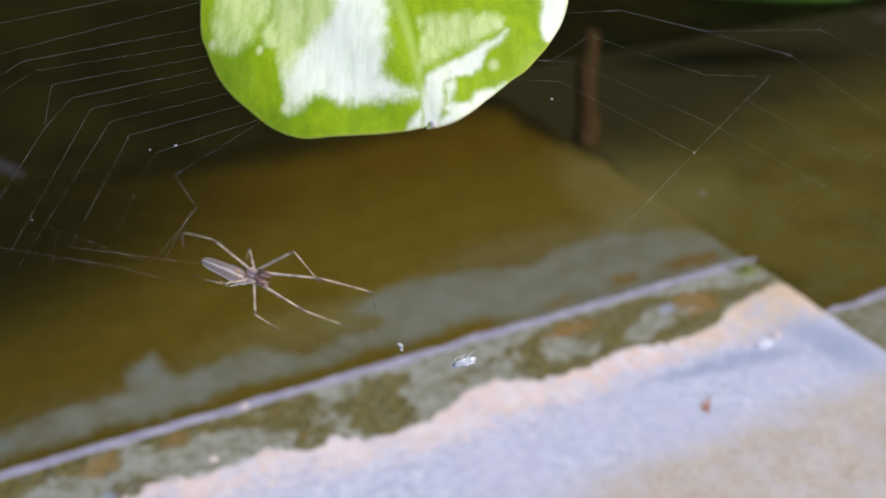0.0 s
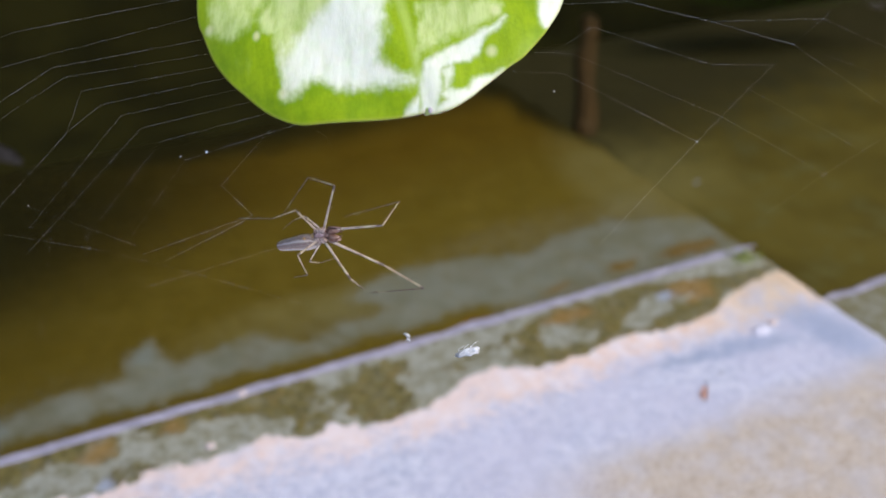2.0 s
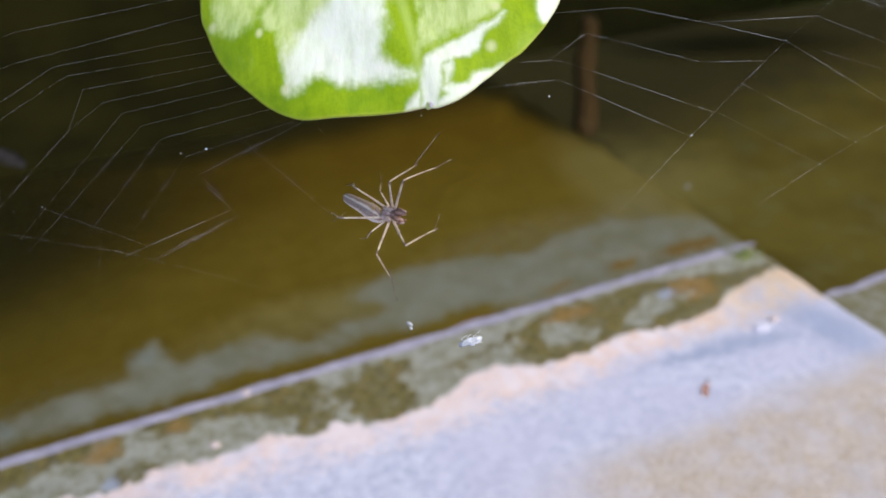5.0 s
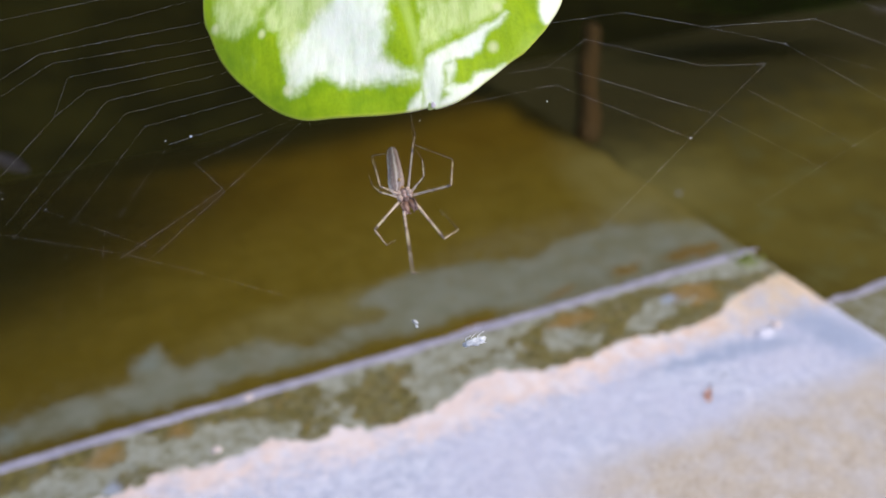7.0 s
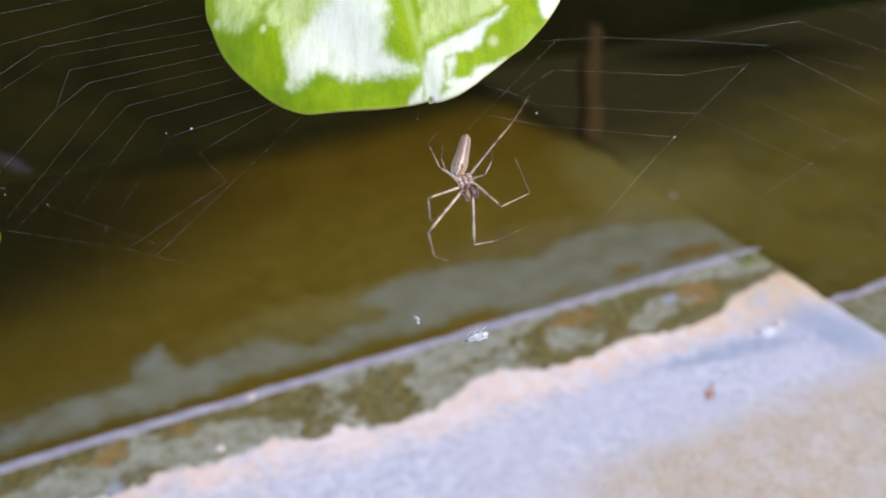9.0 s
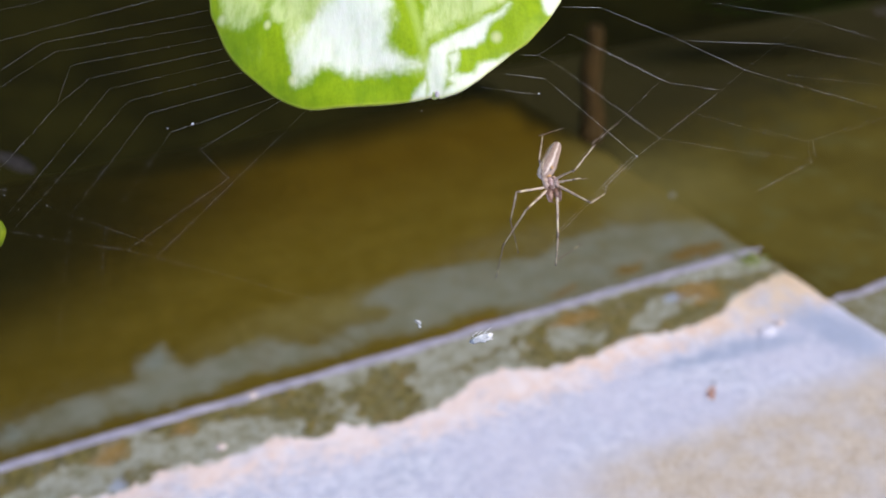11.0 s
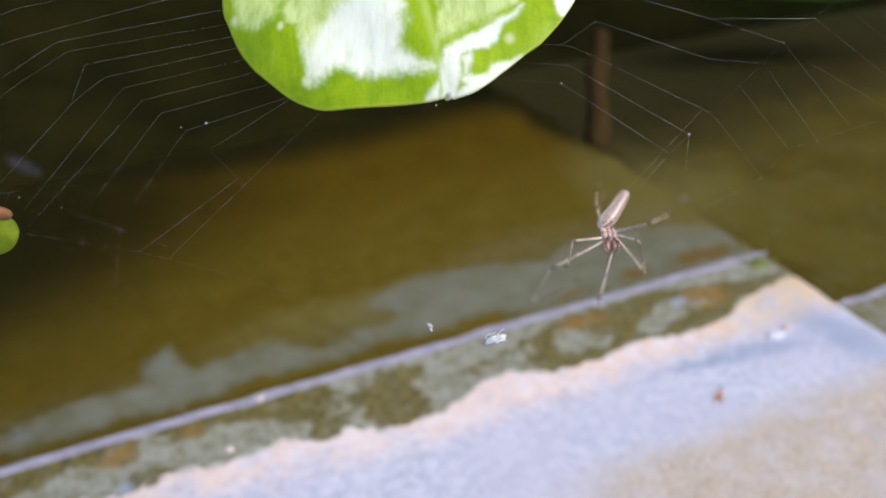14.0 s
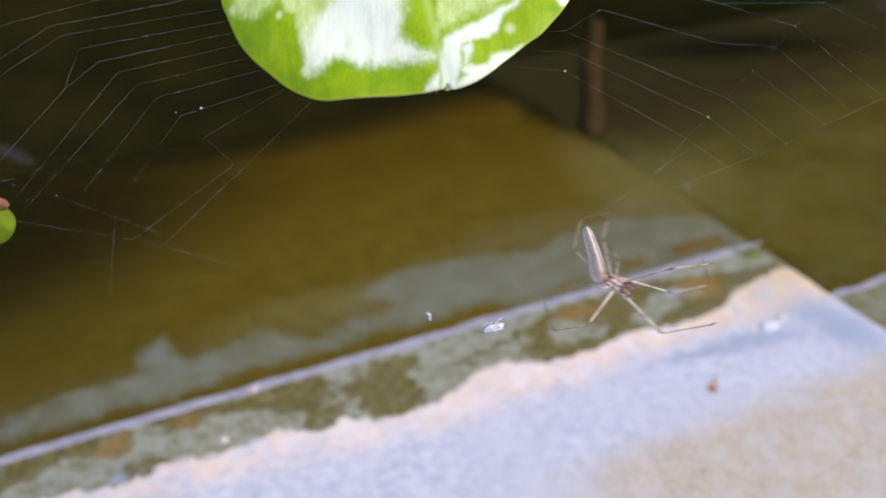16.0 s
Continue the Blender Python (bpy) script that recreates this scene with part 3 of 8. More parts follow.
def slab(name, xs, ys, lift, thick, material, seed, stains=None):
    """A sloping slab with worn, uneven edges. Its upper face falls towards +y."""
    bm = bmesh.new()
    x0, x1, y1 = xs[0], xs[-1], ys[-1]
    layers = [bm.verts.layers.float_color.new(n) for n in ("tide", "silt")] if stains else []
    grid = []
    for y in ys:
        row = []
        for x in xs:
            n = noise.noise(Vector((x * 60, y * 60, seed)))
            f = noise.noise(Vector((x * 260, y * 260, seed + 5)))
            z = -TAN * y + lift + 0.0006 * n + 0.0003 * f
            near = min(x - x0, x1 - x, y1 - y)
            if near < 0.004:
                z -= 0.0018 * (1 - near / 0.004) ** 2
            px = x + (0.0012 * noise.noise(Vector((y * 130, 3, seed))) + 0.0005 * noise.noise(Vector((y * 600, 3, seed))) if x in (x0, x1) else 0) + (0.0030 * noise.noise(Vector((y * 55, 7, seed))) * min(1.0, y / 0.03) if x == x1 and y > 0 else 0)
            row.append(bm.verts.new((px, y, z)))
        grid.append(row)
    if stains:
        places = np.array([(x, y) for y in ys for x in xs])
        for layer, values in zip(layers, stains(places[:, 0], places[:, 1])):
            for v, value in zip((v for row in grid for v in row), values.tolist()):
                v[layer] = value
    for r0, r1 in zip(grid, grid[1:]):
        for i in range(len(r0) - 1):
            bm.faces.new((r0[i], r0[i + 1], r1[i + 1], r1[i]))
    rim = grid[0] + [r[-1] for r in grid[1:]] + grid[-1][-2::-1] + [r[0] for r in grid[-2:0:-1]]
    low = [bm.verts.new((v.co.x, v.co.y, v.co.z - thick)) for v in rim]
    for i in range(len(rim)):
        j = (i + 1) % len(rim)
        bm.faces.new((rim[j], rim[i], low[i], low[j]))
    bm.faces.new(low)
    return part(name, bm, material)


# ---- the setting ----
def build_setting():
    # the bed of the pond and the ground beyond, one sheet
    bm = bmesh.new()
    rings = [(0.0, -0.32), (0.6, -0.32), (1.0, -0.26), (1.5, 0.02), (2.2, 0.06), (6, 0.05), (40, 0.0), (900, 0.0)]
    prev = None
    for r, z in rings:
        n = 40
        ring = [bm.verts.new((r * math.cos(2 * math.pi * i / n), 0.2 + r * math.sin(2 * math.pi * i / n), z)) for i in range(n)] if r else [bm.verts.new((0, 0.2, z))]
        if prev:
            for i in range(n):
                if len(prev) == 1:
                    bm.faces.new((prev[0], ring[i], ring[(i + 1) % n]))
                else:
                    bm.faces.new((prev[i], ring[i], ring[(i + 1) % n], prev[(i + 1) % n]))
        prev = ring
    tagged(part("ground", bm, MUD), "dark muddy pond bed and bank", "ground", kind="structure")
    bm = bmesh.new()
    n = 48
    bm.faces.new([bm.verts.new((1.35 * math.cos(2 * math.pi * i / n), 0.2 + 1.35 * math.sin(2 * math.pi * i / n), 0)) for i in range(n)])
    tagged(part("water", bm, WATER, smooth=False), "still brownish clear pond water", "water", kind="structure")
    # unseen dark ring added to block mirrored sky, tall on the far side
    bm = bmesh.new()
    rows, n = [], 96
    for j in range(15):
        row = []
        for i in range(n):
            a = 2 * math.pi * i / n
            off = abs((math.degrees(a) - 62 + 180) % 360 - 180)
            tall = 0.45 + 1.85 * min(1.0, max(0.0, (75 - off) / 22))
            r = 1.45 + 0.07 * noise.noise(Vector((math.cos(a) * 8, math.sin(a) * 8, j * 0.7)))
            row.append(bm.verts.new((r * math.cos(a), 0.2 + r * math.sin(a), tall * j / 14 * (1 + 0.05 * noise.noise(Vector((math.cos(a) * 9, math.sin(a) * 9, 4)))))))
        rows.append(row)
    outer = [[bm.verts.new((v.co.x * 1.25, 0.2 + (v.co.y - 0.2) * 1.25, v.co.z)) for v in row] for row in (rows[-1], rows[0])]
    rows += outer
    for r0, r1 in zip(rows, rows[1:]):
        for i in range(n):
            bm.faces.new((r0[i], r0[(i + 1) % n], r1[(i + 1) % n], r1[i]))
    tagged(part("backdrop", bm, SKY_BLOCK), "unseen dark green ring round the pond, added to block mirrored sky", "hedge", kind="structure")
    tagged(slab("pavement", steps(((-0.90, -0.42, 0.06), (-0.42, -0.16, 0.02), (-0.16, 0.1585, 0.0014))), steps(((-1.15, -0.55, 0.06), (-0.55, -0.14, 0.02), (-0.14, 0.192, 0.0014))), 0.0, 0.30, CONCRETE, 1.0, ramp_stains_murk),
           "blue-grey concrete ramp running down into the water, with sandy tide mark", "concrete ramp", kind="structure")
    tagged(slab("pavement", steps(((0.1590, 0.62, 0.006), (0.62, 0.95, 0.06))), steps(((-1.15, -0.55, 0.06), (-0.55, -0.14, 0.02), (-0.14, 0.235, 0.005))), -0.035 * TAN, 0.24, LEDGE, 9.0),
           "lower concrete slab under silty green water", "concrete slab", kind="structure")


def waterline(x0, x1, y, seed, half=0.0018):
    """A thin pale strip that lies where the water meets the concrete."""
    bm = bmesh.new()
    prev = None
    n = round((x1 - x0) / 0.0015)
    for i in range(n + 1):
        x = x0 + (x1 - x0) * i / n
        w = half + 0.0007 * noise.noise(Vector((x * 60, seed, 0))) + 0.0005 * noise.noise(Vector((x * 500, seed, 4)))
        c = y + 0.0011 * noise.noise(Vector((x * 70, seed, 8))) + 0.0004 * noise.noise(Vector((x * 300, seed, 8)))
        ends = min(1.0, (i + 0.3) / 4, (n - i + 0.3) / 4)
        ring = [bm.verts.new((x, c + w * ends * math.cos(q), max(-TAN * (c + w * ends * math.cos(q) - y), 0.0) + 0.0003 + 0.0003 * math.sin(q))) for q in (math.pi * j / 6 for j in range(7))]
        if prev:
            for j in range(6):
                bm.faces.new((prev[j], ring[j], ring[j + 1], prev[j + 1]))
        prev = ring
    return tagged(part("waterline_strip", bm, EDGE_LINE), "pale grey line along the water's edge", "scum line", kind="structure")


build_setting()
waterline(-0.40, 0.160, -0.0005, 1)
waterline(0.1625, 0.45, -0.0355, 4, 0.0016)


# ---- loose bits on the ramp and in the water ----
def on_ramp(x, y, h=0.0):
    return (x, y, -TAN * y + h)


def pebble(x, y, radii, material, label, seed):
    bm = lump(bmesh.new(), (0, 0, 0), radii, seed, 0.25)
    ob = part("pebble", bm, material)
    ob.matrix_basis = pose(*on_ramp(x, y, radii[2] * 0.2))
    return tagged(ob, label, "pebble")


pebble(0.1226, -0.0455, (0.0036, 0.0024, 0.0005), PEBBLE, "flat pale bluish pebble lying on the concrete", 1)
pebble(0.1297, -0.0434, (0.0020, 0.0018, 0.0006), PEBBLE_PINK, "small pinkish pebble lying on the concrete", 2)
pebble(-0.0605, -0.0199, (0.0016, 0.0013, 0.0010), PEBBLE_PINK, "tiny sandy pebble at the tide mark", 3)
pebble(-0.0446, -0.0010, (0.0017, 0.0014, 0.0008), PEBBLE_PINK, "tiny pinkish pebble in the pale line at the water's edge", 4)


def scrap():
    """A curled rusty scrap with a short dark stalk."""
    base = empty("leaf_scrap", pose(*on_ramp(0.0835, -0.0640, 0.0001), -10, 0, 54))
    bm = bmesh.new()
    prev = None
    for i in range(9):
        f = i / 8
        w = 0.0008 * math.sin(math.pi * (0.12 + 0.83 * f)) + 0.0002
        row = [bm.verts.new(((f - 0.5) * 0.0068, w * s + 0.0006 * math.sin(f * 4), 0.0004 * abs(s) + 0.0003 * math.sin(f * 5))) for s in (-1, -0.5, 0, 0.5, 1)]
        if prev:
            for j in range(4):
                bm.faces.new((prev[j], row[j], row[j + 1], prev[j + 1]))
        prev = row
    bmesh.ops.solidify(bm, geom=bm.faces[:], thickness=0.00025)
    part("blade", bm, RUSTY, base)
    part("stalk", tube(bmesh.new(), [(0.0037, 0, 0.0004), (0.0045, -0.0006, 0.0006), (0.0052, -0.0016, 0.0003)], (0.00022, 0.00018, 0.00012), 6), DARKBIT, base, "thin dark stalk")
    tagged(base, "small rusty red leaf scrap lying on the concrete", "leaf scrap")


scrap()


def crumb(x, y, r, seed):
    ob = part("crumb", lump(bmesh.new(), (0, 0, 0), (r, r * 0.7, r * 0.5), seed, 0.4), DARKBIT)
    ob.matrix_basis = pose(*on_ramp(x, y, r * 0.4))
    tagged(ob, "small dark lump on the concrete", "crumb")


crumb(0.0945, -0.0580, 0.00055, 0)


def moss_tuft():
    rnd = random.Random(5)
    bm = bmesh.new()
    for i in range(60):
        x, y = rnd.gauss(0, 0.0030), rnd.gauss(0, 0.0020)
        h = rnd.uniform(0.0008, 0.0020)
        tube(bm, [(x, y, -0.0008), (x + rnd.uniform(-0.0006, 0.0006), y + rnd.uniform(-0.0006, 0.0006), h)], (0.00045, 0.00015), 5)
    ob = part("moss_tuft", bm, MOSS)
    ob.matrix_basis = pose(*on_ramp(0.149, -0.0065, 0.0003))
    tagged(ob, "tuft of yellow-green moss at the ramp's corner", "moss", kind="stuff")


moss_tuft()


def submerged_stick():
    bm = bmesh.new()
    pts, radii = [], []
    for i in range(12):
        f = i / 11
        # laid straight away from the camera, so it looks upright in its view
        pts.append((0.1660 + 0.0987 * f + 0.0012 * math.sin(f * 9), 0.1225 + 0.1412 * f, -0.0292 - 0.025 * f))
        radii.append(0.0058 * (1 + 0.12 * math.sin(f * 13)))
    tagged(part("stick", tube(bm, pts, radii, 10), STICK), "reddish brown stick under the water, laid to fit the camera's view", "stick")


submerged_stick()


def floating_leaf(m, length, width, material, label, name="floating_leaf"):
    """A low cupped leaf blade with a rib, floating on the water."""
    base = empty(name, m)
    bm = bmesh.new()
    prev = None
    for i in range(15):
        f = i / 14
        w = width * math.sin(math.pi * min(1, f * 0.93 + 0.05)) ** 0.7
        row = [bm.verts.new(((f - 0.5) * length, w * s, 0.0025 + 0.05 * width * math.sin(f * 6) + 0.12 * width * s * s)) for s in (-1, -0.6, -0.2, 0.2, 0.6, 1)]
        if prev:
            for j in range(5):
                bm.faces.new((prev[j], row[j], row[j + 1], prev[j + 1]))
        prev = row
    bmesh.ops.solidify(bm, geom=bm.faces[:], thickness=0.0006)
    part("blade", bm, material, base)
    part("midrib", tube(bmesh.new(), [((f - 0.5) * length, 0, 0.0028 + 0.05 * width * math.sin(f * 6)) for f in (0, 0.25, 0.5, 0.75, 1)], (0.0008, 0.0007, 0.0006, 0.0004, 0.0002), 6), material, base)
    tagged(base, label, "leaf")


floating_leaf(pose(0.333, 0.181, 0.002, 0, 0, -16), 0.13, 0.015, DARK_GREEN, "dark green leaf floating on the pond")
floating_leaf(pose(0.390, 0.160, 0.006, 10, 0, 10), 0.018, 0.006, PEBBLE, "small pale petal-like leaf floating on the pond")
floating_leaf(pose(-0.0895, 0.146, 0.002, 0, 0, -60), 0.020, 0.0038, GREY_SLIVER, "grey sliver floating on the pond")


def seed_fluff():
    rnd = random.Random(11)
    bm = lump(bmesh.new(), (0, 0, 0), (0.0011, 0.0008, 0.0006), 4, 0.5, 2.0, 2)
    for i in range(14):
        q = rnd.uniform(0, 2 * math.pi)
        d = rnd.uniform(0.0014, 0.0026)
        tube(bm, [(0, 0, 0.0003), (d * 0.5 * math.cos(q), d * 0.5 * math.sin(q), 0.0007), (d * math.cos(q), d * math.sin(q), 0.0001)], (0.00012, 0.00010, 0.00005), 4)
    return tagged(part("seed_fluff", bm, FLUFF), "small greyish tuft of seed fluff drifting on the pond", "seed fluff")


fluff = seed_fluff()


# ---- the hanging leaf ----
def spline(points, per):
    """A closed smooth curve through points."""
    n, res = len(points), []
    for i in range(n):
        p = [Vector(points[(i + k) % n]) for k in (-1, 0, 1, 2)]
        for j in range(per):
            t = j / per
            res.append(0.5 * (2 * p[1] + (p[2] - p[0]) * t + (2 * p[0] - 5 * p[1] + 4 * p[2] - p[3]) * t * t + (3 * p[1] - p[0] - 3 * p[2] + p[3]) * t ** 3))
    return res


def blade_height(x, y):
    """How far the blade stands out from its plane (millimetres in and out)."""
    d = x + 0.3 * y
    return -0.005 * d * d - 0.15 * math.exp(-(d / 1.2) ** 2) + 0.3 * math.sin(0.38 * d + 0.22 * y) - 0.002 * (y - 14) ** 2


LEAF_POSE = Matrix.Translation((-0.05960, -0.13030, 0.18232)) @ pose(0, 0, 0, 51.419, -4.538, -26.749) @ pose(0, 0, 0, -24, 0, 0)


def hanging_leaf():
    base = empty("leaf", LEAF_POSE)
    rim = spline([(-0.4, 0.4), (0.7, 0.2), (3.0, 1.0), (5.1, 2.7), (6.4, 4.1), (9.2, 6.8), (11.2, 8.4), (13.2, 11.1), (14.6, 13.6), (16.3, 17.4), (17.4, 23), (18, 31), (15, 46), (4, 58), (-10, 62), (-22, 54),
                  (-29, 40), (-30.0, 30), (-29.3, 21.5), (-28.7, 14.9), (-27.8, 12.4), (-26.2, 8.8), (-24.2, 6.0), (-22.0, 3.8), (-19.5, 1.5), (-17.1, 0.0), (-14.7, -0.8), (-11.6, -0.8), (-8.3, -0.6), (-5.0, -0.3), (-2.3, 0.0)], 12)
    bm = bmesh.new()
    cx, cy = -6.0, 17.0
    rings, n = 80, len(rim)
    prev = [bm.verts.new((cx / 1e3, cy / 1e3, blade_height(cx, cy) / 1e3))]
    for k in range(1, rings + 1):
        f = (k / rings) ** 0.8
        ring = []
        for p in rim:
            x, y = cx + (p.x - cx) * f, cy + (p.y - cy) * f
            droop = -0.25 * max(0, f - 0.9) ** 2 * 100
            ring.append(bm.verts.new((x / 1e3, y / 1e3, (blade_height(x, y) + droop) / 1e3)))
        for i in range(n):
            j = (i + 1) % n
            bm.faces.new((prev[0], ring[i], ring[j]) if k == 1 else (prev[i], ring[i], ring[j], prev[j]))
        prev = ring
    bmesh.ops.recalc_face_normals(bm, faces=bm.faces[:])
    bmesh.ops.solidify(bm, geom=bm.faces[:], thickness=0.00045)
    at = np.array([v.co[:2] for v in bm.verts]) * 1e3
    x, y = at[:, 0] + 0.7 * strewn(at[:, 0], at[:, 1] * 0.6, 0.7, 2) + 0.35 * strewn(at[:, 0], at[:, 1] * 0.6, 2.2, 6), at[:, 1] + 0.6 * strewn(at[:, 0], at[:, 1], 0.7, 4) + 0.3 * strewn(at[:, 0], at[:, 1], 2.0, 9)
    marbled_sheen = np.stack((np.maximum(outline_field(x, y, [CREAM], 1.9), outline_field(0.5 * (x + at[:, 0]), 0.5 * (y + at[:, 1]), [BAND, HEM, FLECK, WEDGE, CORNER], 0.85)), outline_field(x, y, [PALE_LEFT, PALE_RIGHT, PALE_FAR], 1.6),
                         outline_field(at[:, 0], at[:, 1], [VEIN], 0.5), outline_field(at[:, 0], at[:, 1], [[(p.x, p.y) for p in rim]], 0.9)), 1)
    layer = bm.verts.layers.float_color.new("marbled_sheen")
    for v, value in zip(bm.verts, marbled_sheen.tolist()):
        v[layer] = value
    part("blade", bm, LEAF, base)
    rib = [(-0.3 * y, y) for y in (0.4, 4, 9, 14, 20, 27, 40, 58)]
    part("midrib", tube(bmesh.new(), [(x / 1e3, y / 1e3, (blade_height(x, y) - 0.50) / 1e3) for x, y in rib], [r / 1e3 for r in (0.42, 0.40, 0.38, 0.40, 0.44, 0.52, 0.7, 0.9)], 8), RIB, base, "pale yellow-green midrib")
    part("leaf_tip", lump(bmesh.new(), (0.0001, 0.0004, -0.0002), (0.00028, 0.00045, 0.00014), 2, 0.1), RIB_TIP, base, "white swollen leaf tip")
    part("petiole", tube(bmesh.new(), [(-0.0170, 0.057, -0.004), (-0.018, 0.064, -0.005), (-0.021, 0.080, -0.010), (-0.022, 0.11, -0.03)], (0.0010, 0.0012, 0.0014, 0.0017), 10), RIB, base, "thick pale green leaf stalk")
    tagged(base, "glossy bright green leaf with cream marbled patches and painted sky sheen, hanging over the pond", "leaf")


hanging_leaf()


def bud_leaf():
    base = empty("young_leaf", Matrix.Translation((-0.1119, -0.1125, 0.1636)) @ pose(0, 0, 0, 51.419, -4.538, -26.749) @ pose(0, 0, 0, 0, 0, 82))
    bm = lump(bmesh.new(), (0, 0, 0), (0.0027, 0.0040, 0.0010), 3, 0.12, 1.0, 3)
    part("blade", bm, GREEN, base)
    part("tip", lump(bmesh.new(), (0.0026, -0.0008, 0.0006), (0.0009, 0.0024, 0.0009), 4, 0.2), RED, base, "reddish brown tip")
    part("stalk", tube(bmesh.new(), [(-0.001, 0.003, 0), (-0.002, 0.012, -0.001), (0.002, 0.03, -0.004), (0.01, 0.06, -0.012)], (0.0006, 0.0006, 0.0008, 0.001), 8), GREEN, base)
    tagged(base, "small young green leaf with a reddish tip beside the web", "leaf")


bud_leaf()


# ---- the web ----
web = tagged(empty("spider_web", WEB), "torn orb web of fine white silk threads with dew specks", "spider web")
PX = 0.07397e-3


def thread(points, r=0.034, sag=0.0):
    """One silk line through points of the web's plane, placed by pixels of the camera's view, each a fourteenth of a
    millimetre, from its middle.
    """
    pts = []
    for (x0, y0), (x1, y1) in zip(points, points[1:]):
        for i in range(4):
            f = i / 4
            pts.append(((x0 + (x1 - x0) * f) * PX, (y0 + (y1 - y0) * f) * PX - sag * 1e-3 * math.sin(math.pi * f), 0.0))
    pts.append((points[-1][0] * PX, points[-1][1] * PX, 0.0))
    return part("thread", tube(bmesh.new(), pts, [r * 1e-3] * len(pts), 5), SILK, web)


upper = [
    thread([(-364, 461), (-784, 350), (-844, 329)], 0.0047),
    thread([(-364, 419), (-423, 401), (-716, 344), (-784, 299), (-844, 259)], 0.0057),
    thread([(-344, 393), (-414, 375), (-693, 328), (-784, 269), (-844, 226)], 0.0040),
    thread([(-344, 367), (-406, 353), (-664, 304)], 0.0050),
    thread([(-334, 347), (-392, 333), (-629, 281)], 0.0060),
    thread([(-314, 328), (-376, 313), (-595, 262)], 0.0043),
    thread([(-284, 313), (-355, 291), (-561, 240)], 0.0053),
    thread([(-264, 291), (-335, 269), (-527, 217)], 0.0063),
    thread([(-224, 271), (-301, 245), (-484, 185)], 0.0072),
    thread([(-354, 493), (-784, 405), (-834, 386)], 0.0055),
    thread([(-252, 236), (-240, 229), (-233, 216)], 0.0060),
]
lower = [
    thread([(-784, 26), (-649, 4), (-564, -9), (-414, -46), (-224, -99)], 0.0032),
    thread([(-659, 53), (-666, 1), (-679, -119), (-682, -179)], 0.0013),
    thread([(-703, 68), (-599, 31), (-514, 1)], 0.0028),
    thread([(-599, 31), (-604, -39), (-608, -119)], 0.0020),
    thread([(-840, 96), (-794, 96), (-784, 100), (-777, 98)], 0.0070),
    thread([(-798, 95), (-807, 72), (-814, 52)], 0.0030),
    thread([(-64, -119), (-49, -130), (16, -154), (54, -165)], 0.0029),
]
hanging = []
hanging.append((thread([(0, 0), (-24, -68)], 0.0046), -664, 304))
hanging.append((thread([(0, 0), (-57, -46), (-160, -160), (-205, -210)], 0.0048), -629, 281))
hanging.append((thread([(0, 0), (-180, -222)], 0.0044), -595, 262))
hanging.append((thread([(0, 0), (-203, -226)], 0.0042), -561, 240))
hanging.append((thread([(0, 0), (-132, -172)], 0.0037), -527, 217))
hanging.append((thread([(0, 0), (-92, -132)], 0.0026), -484, 185))


def droplets(points, size):
    return [part("dewdrop", lump(bmesh.new(), (x * PX, y * PX, 0.0001), (size * 1e-3,) * 3, i, 0.2, 1.2, 1), DEW, web, "bright white dew speck") for i, (x, y) in enumerate(points)]


upper += droplets([(-446, 199)], 0.17) + droplets([(-491, 191)], 0.09)
lower += droplets([(-703, 70), (-779, 88)], 0.07) + droplets([(-599, 32), (-754, 62)], 0.04)

NODES = {}


def node(name, *rows):
    """A knot of the web that drifts: seconds and its place in the web's plane, row by row."""
    NODES[name] = rows


node("A0", (1, 204, 442), (3.5, 205, 436), (7, 186, 399), (9, 170, 358), (11.5, 206, 420), (12.5, 199, 425), (13.5, 231, 446), (14.5, 245, 439), (16, 208, 419))
node("A1", (1, 319, 449), (3.5, 340, 439), (7, 321, 419), (9, 275, 365), (11.5, 278, 417), (12.5, 314, 417), (13.5, 311, 426), (14.5, 342, 424), (16, 318, 444))
node("A2", (1, 469, 413), (3.5, 475, 409), (7, 464, 393), (9, 435, 359), (11.5, 416, 352), (12.5, 436, 375), (13.5, 446, 388), (14.5, 444, 395), (16, 463, 405))
node("D3", (1, 200, 292), (3.5, 198, 281), (7, 184, 261), (9, 165, 230), (11.5, 163, 262), (12.5, 174, 267), (13.5, 179, 273), (14.5, 181, 279), (16, 189, 284))
node("K0", (1, 164, 360), (3.5, 160, 348), (7, 116, 311), (9, 75, 280), (11.5, 136, 334), (12.5, 134, 340), (13.5, 141, 343), (14.5, 151, 349), (16, 160, 354))
node("K1", (1, 199, 360), (3.5, 200, 349), (7, 184, 321), (9, 130, 263), (11.5, 166, 334), (12.5, 174, 337), (13.5, 181, 341), (14.5, 181, 348), (16, 191, 356))
node("K2", (1, 266, 404), (3.5, 262, 396), (7, 251, 371), (9, 195, 307), (11.5, 222, 372), (12.5, 239, 378), (13.5, 241, 383), (14.5, 243, 391), (16, 253, 394))
node("K3", (1, 469, 336), (3.5, 470, 338), (7, 461, 324), (9, 425, 297), (11.5, 394, 275), (12.5, 424, 301), (13.5, 441, 318), (14.5, 444, 320), (16, 458, 335))
node("L1", (1, 239, 357), (3.5, 230, 344), (7, 209, 321), (9, 165, 245), (11.5, 186, 327), (12.5, 199, 330), (13.5, 204, 336), (14.5, 205, 343), (16, 206, 347))
